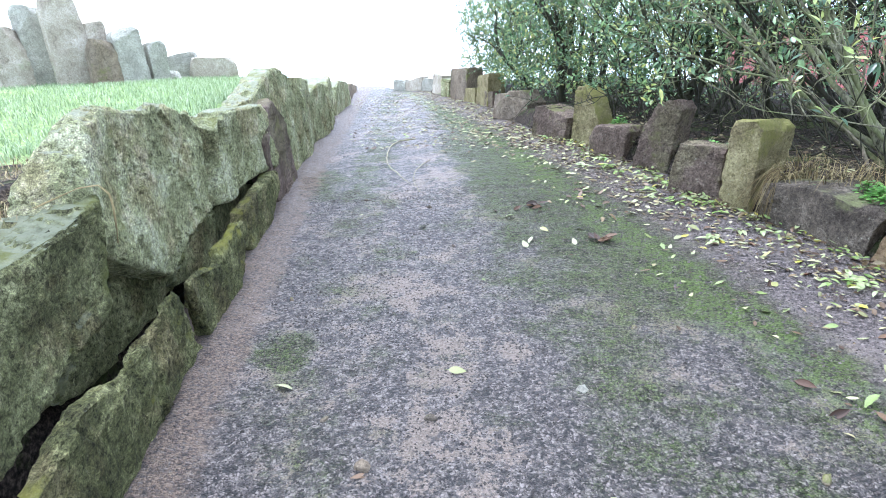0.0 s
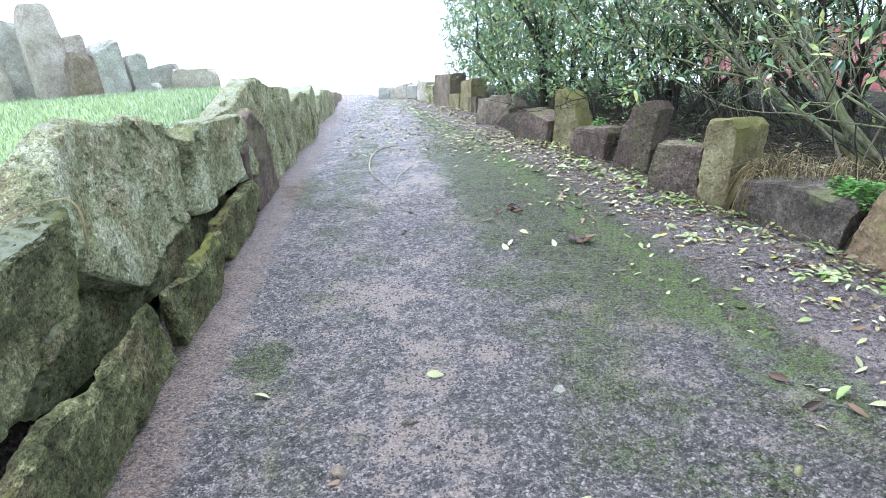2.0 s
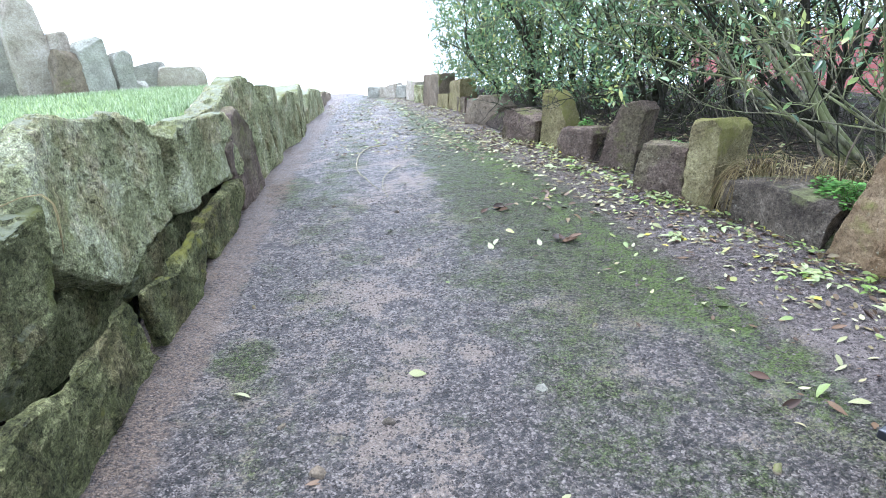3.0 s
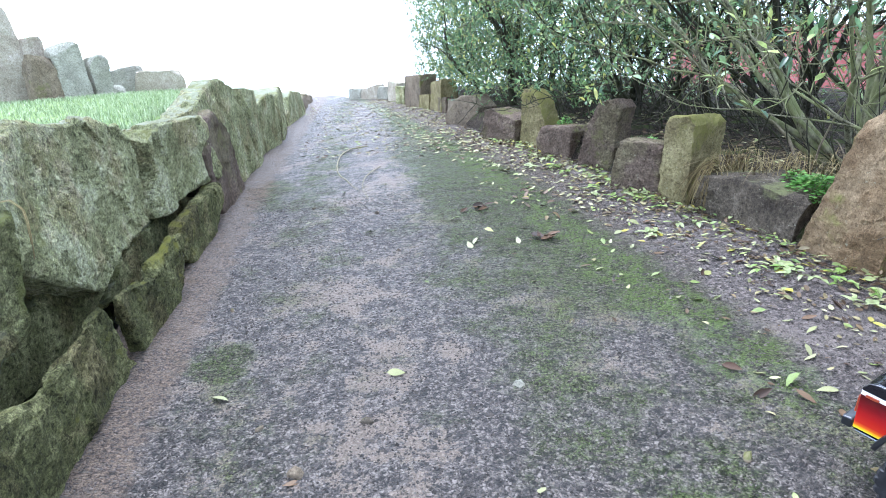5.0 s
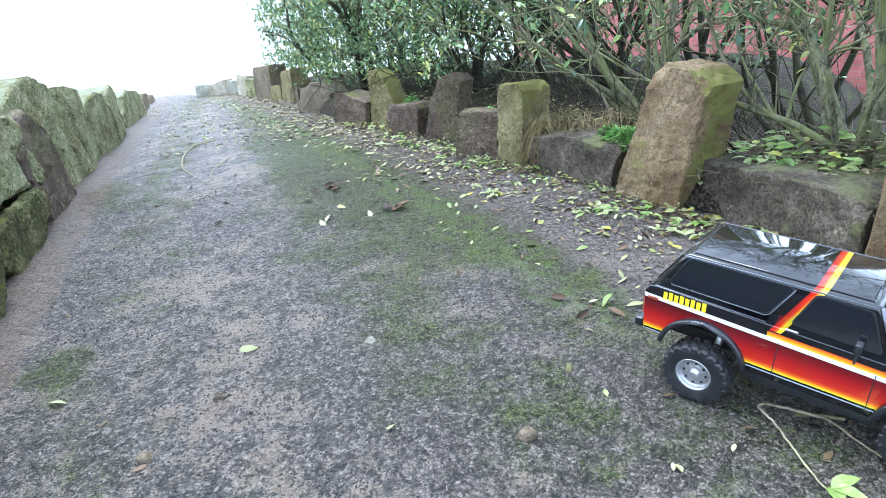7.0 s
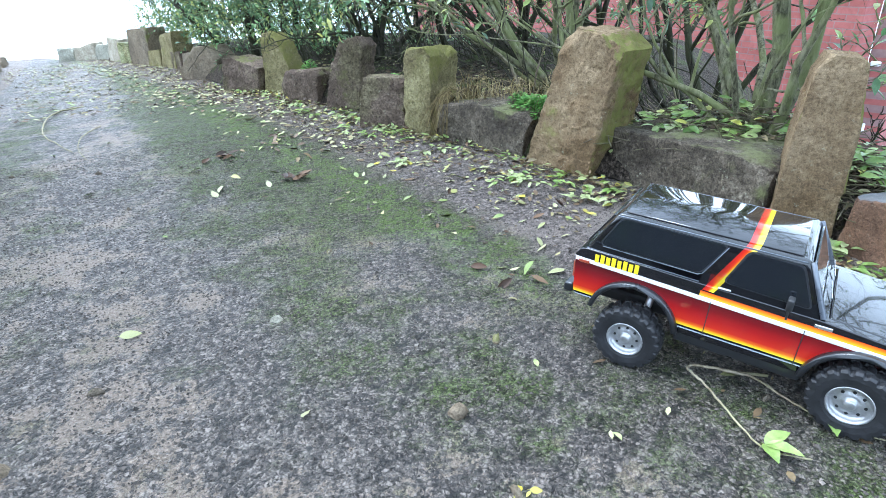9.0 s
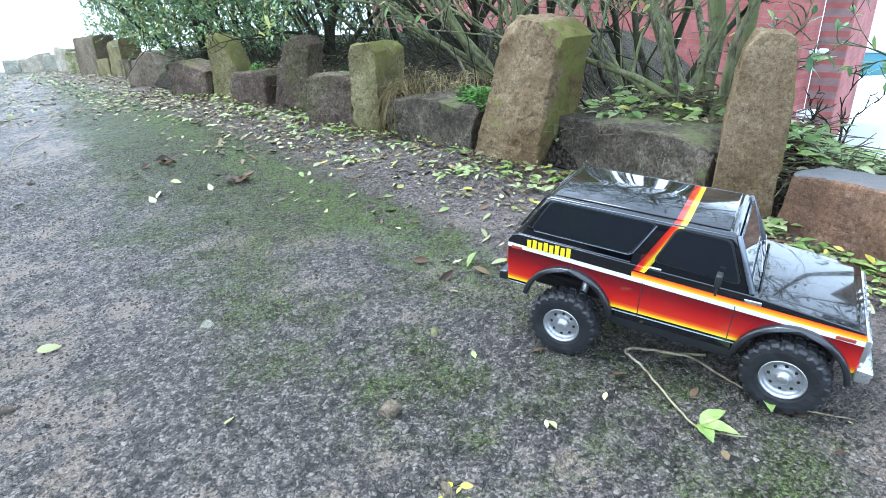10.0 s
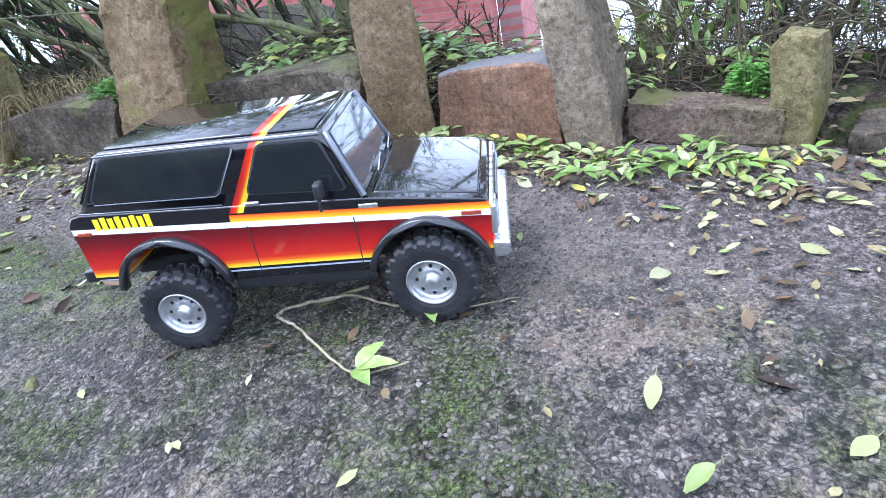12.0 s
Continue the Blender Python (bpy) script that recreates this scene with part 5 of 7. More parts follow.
# ---- grass, herbs, litter ----
def blades(name, label, spots, n, seed, length, width, mat, category, droop=0.5, z_of=None, kind="stuff", where=None):
    rng = random.Random(seed)
    v, f = [], []
    for k in range(n):
        x, y, spread = rng.choice(spots)
        x, y = x + rng.gauss(0, spread), y + rng.gauss(0, spread)
        if where:
            x, y = where(rng)
        p = Vector((x, y, z_of(x, y) - 0.004))
        a = rng.uniform(0, 6.283)
        out = Vector((math.cos(a), math.sin(a), 0))
        ln, w = length * rng.uniform(0.5, 1.25), width * rng.uniform(0.7, 1.2)
        s = Vector((-out.y, out.x, 0)) * w / 2
        lean = droop * rng.uniform(0.3, 1.3)
        m1 = p + Vector((0, 0, ln * 0.55)) + out * ln * lean * 0.25
        e = p + Vector((0, 0, ln * (1 - 0.35 * lean))) + out * ln * lean * 0.9
        i = len(v)
        v.extend((p - s, p + s, m1 - s * 0.8, m1 + s * 0.8, e))
        f.extend(((i, i + 1, i + 3, i + 2), (i + 2, i + 3, i + 4)))
    ob = new(name, mesh_of(name, v, f, mat))
    ob.matrix_world = HILL
    return tagged(ob, label, category, "", kind)


def lawn_spot(rng):
    y = 0.4 + 4.6 * rng.random() ** 0.8
    return wall_x(y) - (0.50 if y < 1.5 else 0.20) - (0.25 + 0.55 * y) * rng.random() ** 1.3, y


blades("grass", "rough green lawn grass behind the wall", [(0, 0, 0)], 24000, 31, 0.036, 0.004, BLADE, "grass", 0.7, lawn_z, where=lawn_spot)


def wall_top(rng):
    y = rng.uniform(0.3, 1.5)
    return wall_x(y) - rng.uniform(0.16, 0.46), y


blades("dead_grass", "dead grass and twigs lying behind the wall", [(0, 0, 0)], 2200, 32, 0.05, 0.0022, STRAW, "grass", 1.5, lambda x, y: lawn_z(x, y) - 0.01, where=wall_top)
blades("dry_grass", "dry straw grass hanging between the edging stones", [(1.30, 1.50, 0.05), (1.42, 1.42, 0.07), (1.24, 1.60, 0.03)], 300, 33, 0.15, 0.0024, STRAW, "grass", 1.5, bed_z)
blades("grass_tuft", "green grass tuft between the edging stones", [(1.13, 2.08, 0.03), (1.20, 1.98, 0.03)], 130, 34, 0.08, 0.004, BLADE, "grass", 0.8, bed_z)


def slope_spot(rng):
    x = 1.64 + 1.2 * rng.random() ** 1.2
    a, b = slope_span(x)
    return x, a + (b - a) * rng.uniform(0.06, 0.94)


blades("slope_grass", "short bright grass on the slope beyond the stones", [(0, 0, 0)], 9000, 35, 0.02, 0.004, BLADE, "grass", 0.8, bed_z, where=slope_spot)


def herb(x, y, r, n, seed, leaf=1.0):
    """A low cushion of small round leaves on fine stalks."""
    rng = random.Random(seed)
    root = tagged(new("herb"), "low bright green herb in the soil bed", "plant", "herbs in the bed")
    root.matrix_world = HILL @ Matrix.Translation((x, y, bed_z(x, y)))
    v, f, sv, sf = [], [], [], []
    for k in range(n):
        a, q = rng.uniform(0, 6.283), r * math.sqrt(rng.random())
        p = Vector((q * math.cos(a), q * math.sin(a), 0.045 * (1 - (q / r) ** 2) + rng.uniform(0.004, 0.02)))
        d = Vector((math.cos(a), math.sin(a), rng.uniform(-0.1, 0.6)))
        leaf_into(v, f, p, d, Vector((0, 0, 1)), leaf * rng.uniform(0.010, 0.02), leaf * rng.uniform(0.009, 0.015), 0.2, 0.1)
        if k % 4 == 0:
            tube(sv, sf, [Vector((q * 0.5 * math.cos(a), q * 0.5 * math.sin(a), -0.01)), p], [0.0012, 0.0008], 3)
    part("foliage", mesh_of("foliage", v, f, HERB), root)
    part("stalk", mesh_of("stalk", sv, sf, HERB), root)


herb(1.31, 1.27, 0.09, 620, 41)
herb(1.215, 1.45, 0.06, 300, 42)
herb(1.30, 1.36, 0.04, 130, 46)
herb(1.385, -0.255, 0.035, 380, 43, 0.65)
herb(1.14, 2.0, 0.04, 150, 44)
herb(1.03, 2.75, 0.04, 120, 45)


# fallen leaves: some shapes shared by many leaves
def leaf_shape(k, mat, crisp=0.0):
    rng = random.Random(200 + k)
    v, f = [], []
    leaf_fine(v, f, Vector((-0.5, 0, 0.10)), Vector((1, 0, rng.uniform(-0.15, 0.1))), Vector((0, rng.uniform(-0.5, 0.5), 1)), 1.0, rng.uniform(0.36, 0.52), rng.uniform(-0.15, 0.5) + crisp, rng.uniform(-0.3, 0.3) - crisp * 0.4, rng.uniform(0.01, 0.035))
    low = min(p.z for p in v)
    return mesh_of("fallen_leaf", [p - Vector((0, 0, low)) for p in v], f, mat)


SHAPES = [leaf_shape(k, FALLEN) for k in range(10)]
DEAD_SHAPES = [leaf_shape(20 + k, DEAD, 0.6) for k in range(5)]
YELLOW_SHAPES = [leaf_shape(40 + k, GOLDEN) for k in range(4)]
rng = random.Random(77)
LEAF_WORDS = "pale yellow green leaf fallen on the path"


def path_z(x, y):
    return ground_z(y) + 0.012 * math.exp(-((x - kerb_x(y)) / 0.12) ** 2) + noise.noise(Vector((x * 3, y * 3, 0))) * 0.006 + noise.noise(Vector((x * 22, y * 22, 3))) * 0.0035


def fallen(x, y, size, shapes=SHAPES, label=LEAF_WORDS, lift=0.0):
    ob = new("fallen_leaf", shapes[rng.randrange(len(shapes))])
    ob.matrix_world = HILL @ pose(x, y, path_z(x, y) + 0.0005 + lift, rng.uniform(-14, 14), rng.uniform(-14, 14), rng.uniform(0, 360)) @ Matrix.Scale(size, 4)
    return tagged(ob, label, "leaf", "leaves fallen on the path")


# single leaves lying on the open tarmac
for x, y in ((-0.35, 0.79), (-0.18, 0.52), (0.01, 0.80), (0.21, 0.42), (0.58, 1.24), (0.74, 1.13), (0.77, 0.96), (0.80, 0.56), (0.78, 0.50), (0.75, 0.55), (0.76, 0.60), (0.72, 0.64), (0.70, 1.40), (0.64, 1.69), (0.61, 1.99), (0.50, 1.61), (0.28, 1.77), (0.31, 1.52), (0.38, 1.61), (-0.26, 1.92), (-0.12, 1.98), (-0.57, 1.52), (0.29, 1.50), (0.62, 2.45)):
    fallen(x, y, rng.uniform(0.030, 0.042))
for x, y in ((0.76, -0.25), (0.69, -0.30), (0.76, -0.40), (0.94, -0.22), (1.0, -0.40), (1.03, -0.36), (0.93, 0.23), (0.80, 0.15), (0.97, 0.02), (0.99, 0.37), (0.94, 0.45), (1.02, 0.47), (0.97, 0.53), (1.04, 0.56), (1.07, 0.36), (0.90, 0.58), (0.85, 0.67), (0.86, 0.69), (0.92, 0.76), (0.87, 0.87), (0.82, 0.96), (0.78, 0.85), (0.73, 0.98)):
    fallen(x, y, rng.uniform(0.026, 0.035))
for x, y in ((0.95, 1.18), (0.82, 1.27), (0.78, 1.47), (0.70, 1.51), (0.96, 1.39), (0.96, 1.28), (0.87, 1.54), (0.82, 2.03), (0.70, 2.01), (0.98, 0.92), (1.05, 0.95), (0.88, 1.10)):
    fallen(x, y, rng.uniform(0.034, 0.044))
for x, y in ((1.09, 0.21), (1.11, 0.10), (1.12, 0.46), (1.09, 0.26), (1.14, 0.76), (1.18, 0.40), (1.00, 0.95), (0.91, 0.315), (0.90, 1.42), (1.02, 1.22)):
    fallen(x, y, rng.uniform(0.034, 0.044), YELLOW_SHAPES, "bright yellow leaf fallen near the stones")
for x, y in ((0.80, -0.34), (0.92, -0.34), (0.68, 0.58), (0.68, 0.67), (0.93, 0.30), (0.86, 0.13)):
    fallen(x, y, rng.uniform(0.03, 0.042), DEAD_SHAPES, "curled dead brown leaf on the path")
fallen(0.569, -0.052, 0.024, DEAD_SHAPES, "crumpled tan scrap of a dead leaf")
for cx, cy in ((0.40, 0.142), (0.56, -0.124)):
    for k in range(6):
        fallen(cx + rng.gauss(0, 0.012), cy + rng.gauss(0, 0.009), rng.uniform(0.011, 0.018), YELLOW_SHAPES, "torn yellow leaf scrap trodden on the path")
# two small heaps of dead leaves
for cx, cy in ((0.384, 1.881), (0.534, 1.493)):
    for k in range(7):
        fallen(cx + rng.gauss(0, 0.028), cy + rng.gauss(0, 0.016), rng.uniform(0.035, 0.055), DEAD_SHAPES, "curled dead brown leaf heaped with others", 0.004 * k * 0.5)
# the belt of leaves along the foot of the edging stones
for n_of, y0, y1, wide, bend in ((65, -0.55, 0.5, 0.16, 1.6), (78, 0.3, 1.6, 0.40, 1.4), (22, 1.4, 2.2, 0.42, 1.4), (12, 0.9, 2.4, 1.3, 1.0)):
    for k in range(n_of):
        y = rng.uniform(y0, y1)
        pick = rng.random()
        x = kerb_x(y) - 0.02 - wide * rng.random() ** bend
        if pick < 0.10:
            fallen(x, y, rng.uniform(0.024, 0.036), YELLOW_SHAPES, "bright yellow leaf fallen near the stones")
        elif pick < 0.34:
            fallen(x, y, rng.uniform(0.02, 0.036), DEAD_SHAPES, "curled dead brown leaf on the path")
        else:
            fallen(x, y, rng.uniform(0.02, 0.037))


def litter():
    rng = random.Random(78)
    v, f = [], []
    for k in range(11500):
        y = -0.7 + 9.0 * rng.random() ** 1.25
        d = abs(rng.gauss(0.0, 0.2)) if rng.random() < 0.75 else rng.uniform(-0.12, 0.75)
        if y > 3.2 and rng.random() < 0.45:
            d = rng.uniform(0, 1.2)
        x = kerb_x(y) - d
        if d < 0:
            z = bed_z(x, y) + 0.004
        else:
            z = path_z(x, y) + 0.002
        if noise.noise(Vector((x * 7, y * 5, 31))) < rng.uniform(-0.35, 0.15):
            continue
        if (y < 3 and d > 0.3 or y < 0.4 and d > 0.13) and rng.random() < 0.8:
            if d > 0.5 or rng.random() < 0.4:
                continue
            s = rng.uniform(0.004, 0.010)
        else:
            s = rng.uniform(0.009, 0.028) if y < 3 else rng.uniform(0.022, 0.038)
        a = rng.uniform(0, 6.283)
        leaf_into(v, f, Vector((x, y, z + 0.003)), Vector((math.cos(a), math.sin(a), rng.uniform(-0.1, 0.2))), Vector((0, 0, 1)) + rand_dir(rng) * 0.35, s, s * rng.uniform(0.35, 0.55), rng.uniform(-0.1, 0.5), rng.uniform(-0.2, 0.3))
    for k in range(260):
        y = rng.uniform(1.7, 3.8)
        x = kerb_x(y) - 0.02 - 0.45 * rng.random() ** 1.4
        a = rng.uniform(0, 6.283)
        leaf_fine(v, f, Vector((x, y, path_z(x, y) + 0.006)), Vector((math.cos(a), math.sin(a), rng.uniform(-0.05, 0.15))), Vector((0, 0, 1)) + rand_dir(rng) * 0.4, rng.uniform(0.024, 0.042), rng.uniform(0.012, 0.018), 0.3, 0.2, 0.02)
    ob = new("leaf_litter", mesh_of("leaf_litter", v, f, LITTER))
    ob.matrix_world = HILL
    tagged(ob, "scattered pale leaf litter and scraps beside the stones", "leaf litter", "", "stuff")


litter()


def bed_litter():
    rng = random.Random(79)
    v, f, tv, tf = [], [], [], []
    for k in range(3400):
        y = rng.uniform(-0.7, 3.4) if k % 2 else rng.gauss(0.62, 0.28)
        x = kerb_x(y) + (rng.uniform(0.05, 0.75) if k % 2 else rng.uniform(0.08, 0.6))
        a = rng.uniform(0, 6.283)
        s = rng.uniform(0.012, 0.034)
        leaf_into(v, f, Vector((x, y, bed_z(x, y) + 0.006)), Vector((math.cos(a), math.sin(a), rng.uniform(-0.1, 0.4))), Vector((0, 0, 1)) + rand_dir(rng) * 0.5, s, s * 0.45, 0.3, 0.2)
        if k % 6 == 0:
            d = Vector((math.cos(a), math.sin(a), rng.uniform(-0.05, 0.25))) * rng.uniform(0.05, 0.2)
            p = Vector((x, y, bed_z(x, y) + 0.008))
            tube(tv, tf, [p, p + d * 0.5 + rand_dir(rng) * 0.01, p + d], [0.002, 0.0018, 0.001], 4)
    ob = new("bed_litter", mesh_of("bed_litter", v, f, LITTER))
    ob.matrix_world = HILL
    tagged(ob, "dead leaves lying on the soil bed", "leaf litter", "", "stuff")
    ob = new("bed_twigs", mesh_of("bed_twigs", tv, tf, TWIG))
    ob.matrix_world = HILL
    ob.data.materials[0] = VINE
    tagged(ob, "thin dead twigs lying on the soil bed", "twigs", "", "stuff")


bed_litter()


def sprig(x, y, z, turn, length, n, seed, size=0.045, mat=None, tilt=0.15):
    """A cut shoot: a thin stem with pairs of fresh leaves."""
    rng = random.Random(seed)
    root = tagged(new("leafy_sprig"), "cut green leafy sprig lying by the edging stones", "sprig", "cut sprigs along the stones")
    root.matrix_world = HILL @ pose(x, y, z, 0, 0, turn)
    pts = [Vector((length * t, 0.015 * math.sin(5 * t + seed), 0.006 + tilt * length * t * (1 - 0.5 * t))) for t in (0, 0.25, 0.5, 0.75, 1)]
    v, f = [], []
    tube(v, f, pts, [0.0013, 0.0012, 0.001, 0.0009, 0.0006], 4)
    part("twig", mesh_of("twig", v, f, VINE), root)
    v, f = [], []
    for k in range(n):
        t = (k // 2 + 1) / (n // 2 + 1) * 4
        i = min(3, int(t))
        q = pts[i].lerp(pts[i + 1], t - i)
        s = 1 if k % 2 else -1
        d = Vector((rng.uniform(-0.3, 0.8), s * rng.uniform(0.3, 1.2), rng.uniform(-0.15, 0.4)))
        leaf_fine(v, f, q, d, Vector((0, 0, 1)) + rand_dir(rng) * 0.3, size * rng.uniform(0.7, 1.15), size * rng.uniform(0.34, 0.46), 0.35, 0.25)
    leaf_fine(v, f, pts[-1], Vector((1, 0, 0.3)), Vector((0, 0, 1)), size, size * 0.4, 0.35, 0.25)
    part("foliage", mesh_of("foliage", v, f, mat or SPRIG_LEAF), root)


rng = random.Random(91)
for k in range(34):
    y = rng.choice((rng.uniform(0.1, 0.6), rng.uniform(0.5, 1.15), rng.uniform(0.2, 3.1), rng.uniform(-0.4, 0.15)))
    x = kerb_x(y) - rng.uniform(0.0, 0.07) - (0.1 if rng.random() < 0.15 and y > 0.4 else 0)
    sprig(x, y, path_z(x, y), rng.uniform(0, 360), rng.uniform(0.025, 0.06), rng.choice((4, 6, 6, 8)), 300 + k, rng.uniform(0.022, 0.034), tilt=0.12)
for k in range(38):
    y = rng.choice((rng.uniform(0.42, 0.92), rng.uniform(0.42, 0.92), rng.uniform(0.35, 1.1), rng.uniform(-0.5, 0.35)))
    x = kerb_x(y) + rng.uniform(0.16, 0.38)
    sprig(x, y, bed_z(x, y) + 0.015, rng.uniform(100, 300), rng.uniform(0.07, 0.15), rng.choice((6, 8, 8)), 400 + k, rng.uniform(0.03, 0.045), tilt=0.15)


for k in range(12):
    y = rng.choice((rng.uniform(0.45, 0.95), rng.uniform(0.5, 0.8), rng.uniform(-0.05, 0.3)))
    x = kerb_x(y) + rng.uniform(0.13, 0.36)
    sprig(x, y, bed_z(x, y) + rng.uniform(0.015, 0.035), rng.uniform(0, 360), rng.uniform(0.06, 0.13), rng.choice((6, 8)), 600 + k, rng.uniform(0.036, 0.054), tilt=0.18, mat=CLIPPING)


def curve_through(knots, steps=5):
    """A smooth line through the knots."""
    ext = [knots[0] * 2 - knots[1]] + knots + [knots[-1] * 2 - knots[-2]]
    line = []
    for a, b, c, d in zip(ext, ext[1:], ext[2:], ext[3:]):
        for i in range(steps):
            t = i / steps
            line.append(0.5 * (2 * b + (c - a) * t + (2 * a - 5 * b + 4 * c - d) * t * t + (3 * b - a - 3 * c + d) * t ** 3))
    return line + [knots[-1]]


def twig(label, pts, r0, seed, leaves=()):
    rng = random.Random(seed)
    root = tagged(new("twig"), label, "twig")
    root.matrix_world = HILL
    line = [q + rand_dir(rng) * r0 * 0.35 for q in curve_through([Vector((x, y, path_z(x, y) + z + r0 * 0.6)) for x, y, z in pts])]
    v, f = [], []
    tube(v, f, line, [r0 * (1 - 0.6 * i / len(line)) * rng.uniform(0.9, 1.12) for i in range(len(line))], 6)
    part("shoot", mesh_of("shoot", v, f, TWIG), root)
    for k, (x, y, turn) in enumerate(leaves):
        v, f = [], []
        for s in (-50, 5, 62):
            a = radians(turn + s)
            leaf_fine(v, f, Vector((x, y, path_z(x, y) + 0.008)), Vector((math.cos(a), math.sin(a), 0.35)), Vector((0, 0, 1)), rng.uniform(0.034, 0.046), 0.02, 0.35, 0.3, 0.02)
        part("foliage", mesh_of("foliage", v, f, SPRIG_LEAF), root)


twig("long pale curved twig lying across the path", [(-0.02, 3.62, 0), (-0.121, 3.52, 0.004), (-0.18, 3.25, 0.01), (-0.188, 2.896, 0.012), (-0.169, 2.674, 0.01), (-0.125, 2.513, 0.008), (-0.073, 2.335, 0.004)], 0.0042, 1)
twig("thin forked twig lying on the path", [(0.04, 2.85, 0.002), (-0.002, 2.696, 0.008), (-0.043, 2.516, 0.012), (-0.052, 2.351, 0.006), (-0.03, 2.2, 0.001)], 0.0028, 2)
twig("bent twig with fresh leaves at its end", [(0.84, 0.115, 0.003), (0.805, 0.143, 0.006), (0.772, 0.178, 0.01), (0.753, 0.193, 0.006), (0.745, 0.17, 0.006), (0.741, 0.147, 0.005), (0.723, 0.106, 0.006), (0.706, 0.062, 0.006), (0.701, 0.026, 0.003), (0.733, -0.015, 0.001)], 0.0027, 3, ((0.703, 0.03, -70),))
twig("thin trailing twig with a few leaves", [(0.79, 0.16, 0.008), (0.813, 0.12, 0.008), (0.812, 0.068, 0.006), (0.815, 0.024, 0.006), (0.836, -0.032, 0.004), (0.87, -0.08, 0.001)], 0.0022, 4, ((0.822, 0.012, -90),))
twig("small dark twig near the stones", [(0.90, 0.35, 0.003), (0.98, 0.30, 0.006), (1.08, 0.29, 0.004), (1.18, 0.22, 0.003)], 0.0026, 5)


for k in range(30):
    y = rng.choice((rng.uniform(0.0, 0.42), rng.uniform(0.05, 0.35), rng.uniform(-0.3, 0.0)))
    x = kerb_x(y) - rng.uniform(0.0, 0.10)
    sprig(x, y, path_z(x, y) + rng.uniform(0, 0.012), rng.uniform(0, 360), rng.uniform(0.03, 0.06), rng.choice((4, 5, 6)), 500 + k, rng.uniform(0.024, 0.038), tilt=0.15, mat=rng.choice((SPRIG_LEAF, FRESH_LEAF, CLIPPING)))
for k in range(16):
    y = rng.uniform(0.08, 0.40)
    x = kerb_x(y) + rng.uniform(0.22, 0.42)
    sprig(x, y, bed_z(x, y) + 0.01, rng.uniform(0, 360), rng.uniform(0.04, 0.09), 6, 540 + k, rng.uniform(0.02, 0.032), tilt=0.2, mat=FRESH_LEAF)


for k, (cx, cy) in enumerate(((0.80, 2.52), (0.86, 2.44), (0.92, 2.34), (0.94, 2.06), (0.97, 1.80), (0.86, 1.92), (0.93, 1.42), (1.02, 1.50), (1.04, 1.06), (1.09, 0.98), (0.84, 2.62), (0.78, 3.25), (1.14, 0.78))):
    for j in range(2):
        x, y = cx + rng.gauss(0, 0.022), cy + rng.gauss(0, 0.03)
        sprig(x, y, path_z(x, y) + 0.004 * j, rng.uniform(0, 360), rng.uniform(0.03, 0.06), rng.choice((3, 4, 5)), 600 + 2 * k + j, rng.uniform(0.030, 0.044), tilt=0.15, mat=rng.choice((SPRIG_LEAF, CLIPPING, CLIPPING)))
    fallen(cx + rng.gauss(0, 0.03), cy + rng.gauss(0, 0.05), rng.uniform(0.03, 0.042))
    fallen(cx + rng.gauss(0, 0.04), cy + rng.gauss(0, 0.05), rng.uniform(0.03, 0.042), YELLOW_SHAPES, "bright yellow leaf fallen near the stones")


def leaf_drift():
    """Green, yellow and brown leaves blown together along the foot of the stones."""
    rng = random.Random(71)
    v, f = [], []
    for k in range(620):
        y = rng.uniform(0.5, 3.2) if k % 4 else rng.uniform(-0.6, 0.55)
        x = kerb_x(y) - 0.012 - 0.10 * rng.random() ** 2.2
        a, size = rng.uniform(0, 6.283), rng.uniform(0.014, 0.031)
        leaf_fine(v, f, Vector((x, y, path_z(x, y) + rng.uniform(0.002, 0.022))), Vector((math.cos(a), math.sin(a), rng.uniform(-0.3, 0.5))), Vector((0, 0, 1)) + rand_dir(rng) * 0.6, size, size * rng.uniform(0.38, 0.52), rng.uniform(0.0, 0.5), rng.uniform(-0.2, 0.4), 0.02)
    ob = new("leaf_drift", mesh_of("leaf_drift", v, f, MIXED))
    ob.matrix_world = HILL
    tagged(ob, "green, yellow and brown leaves drifted against the stones", "leaf litter", "", "stuff")


leaf_drift()


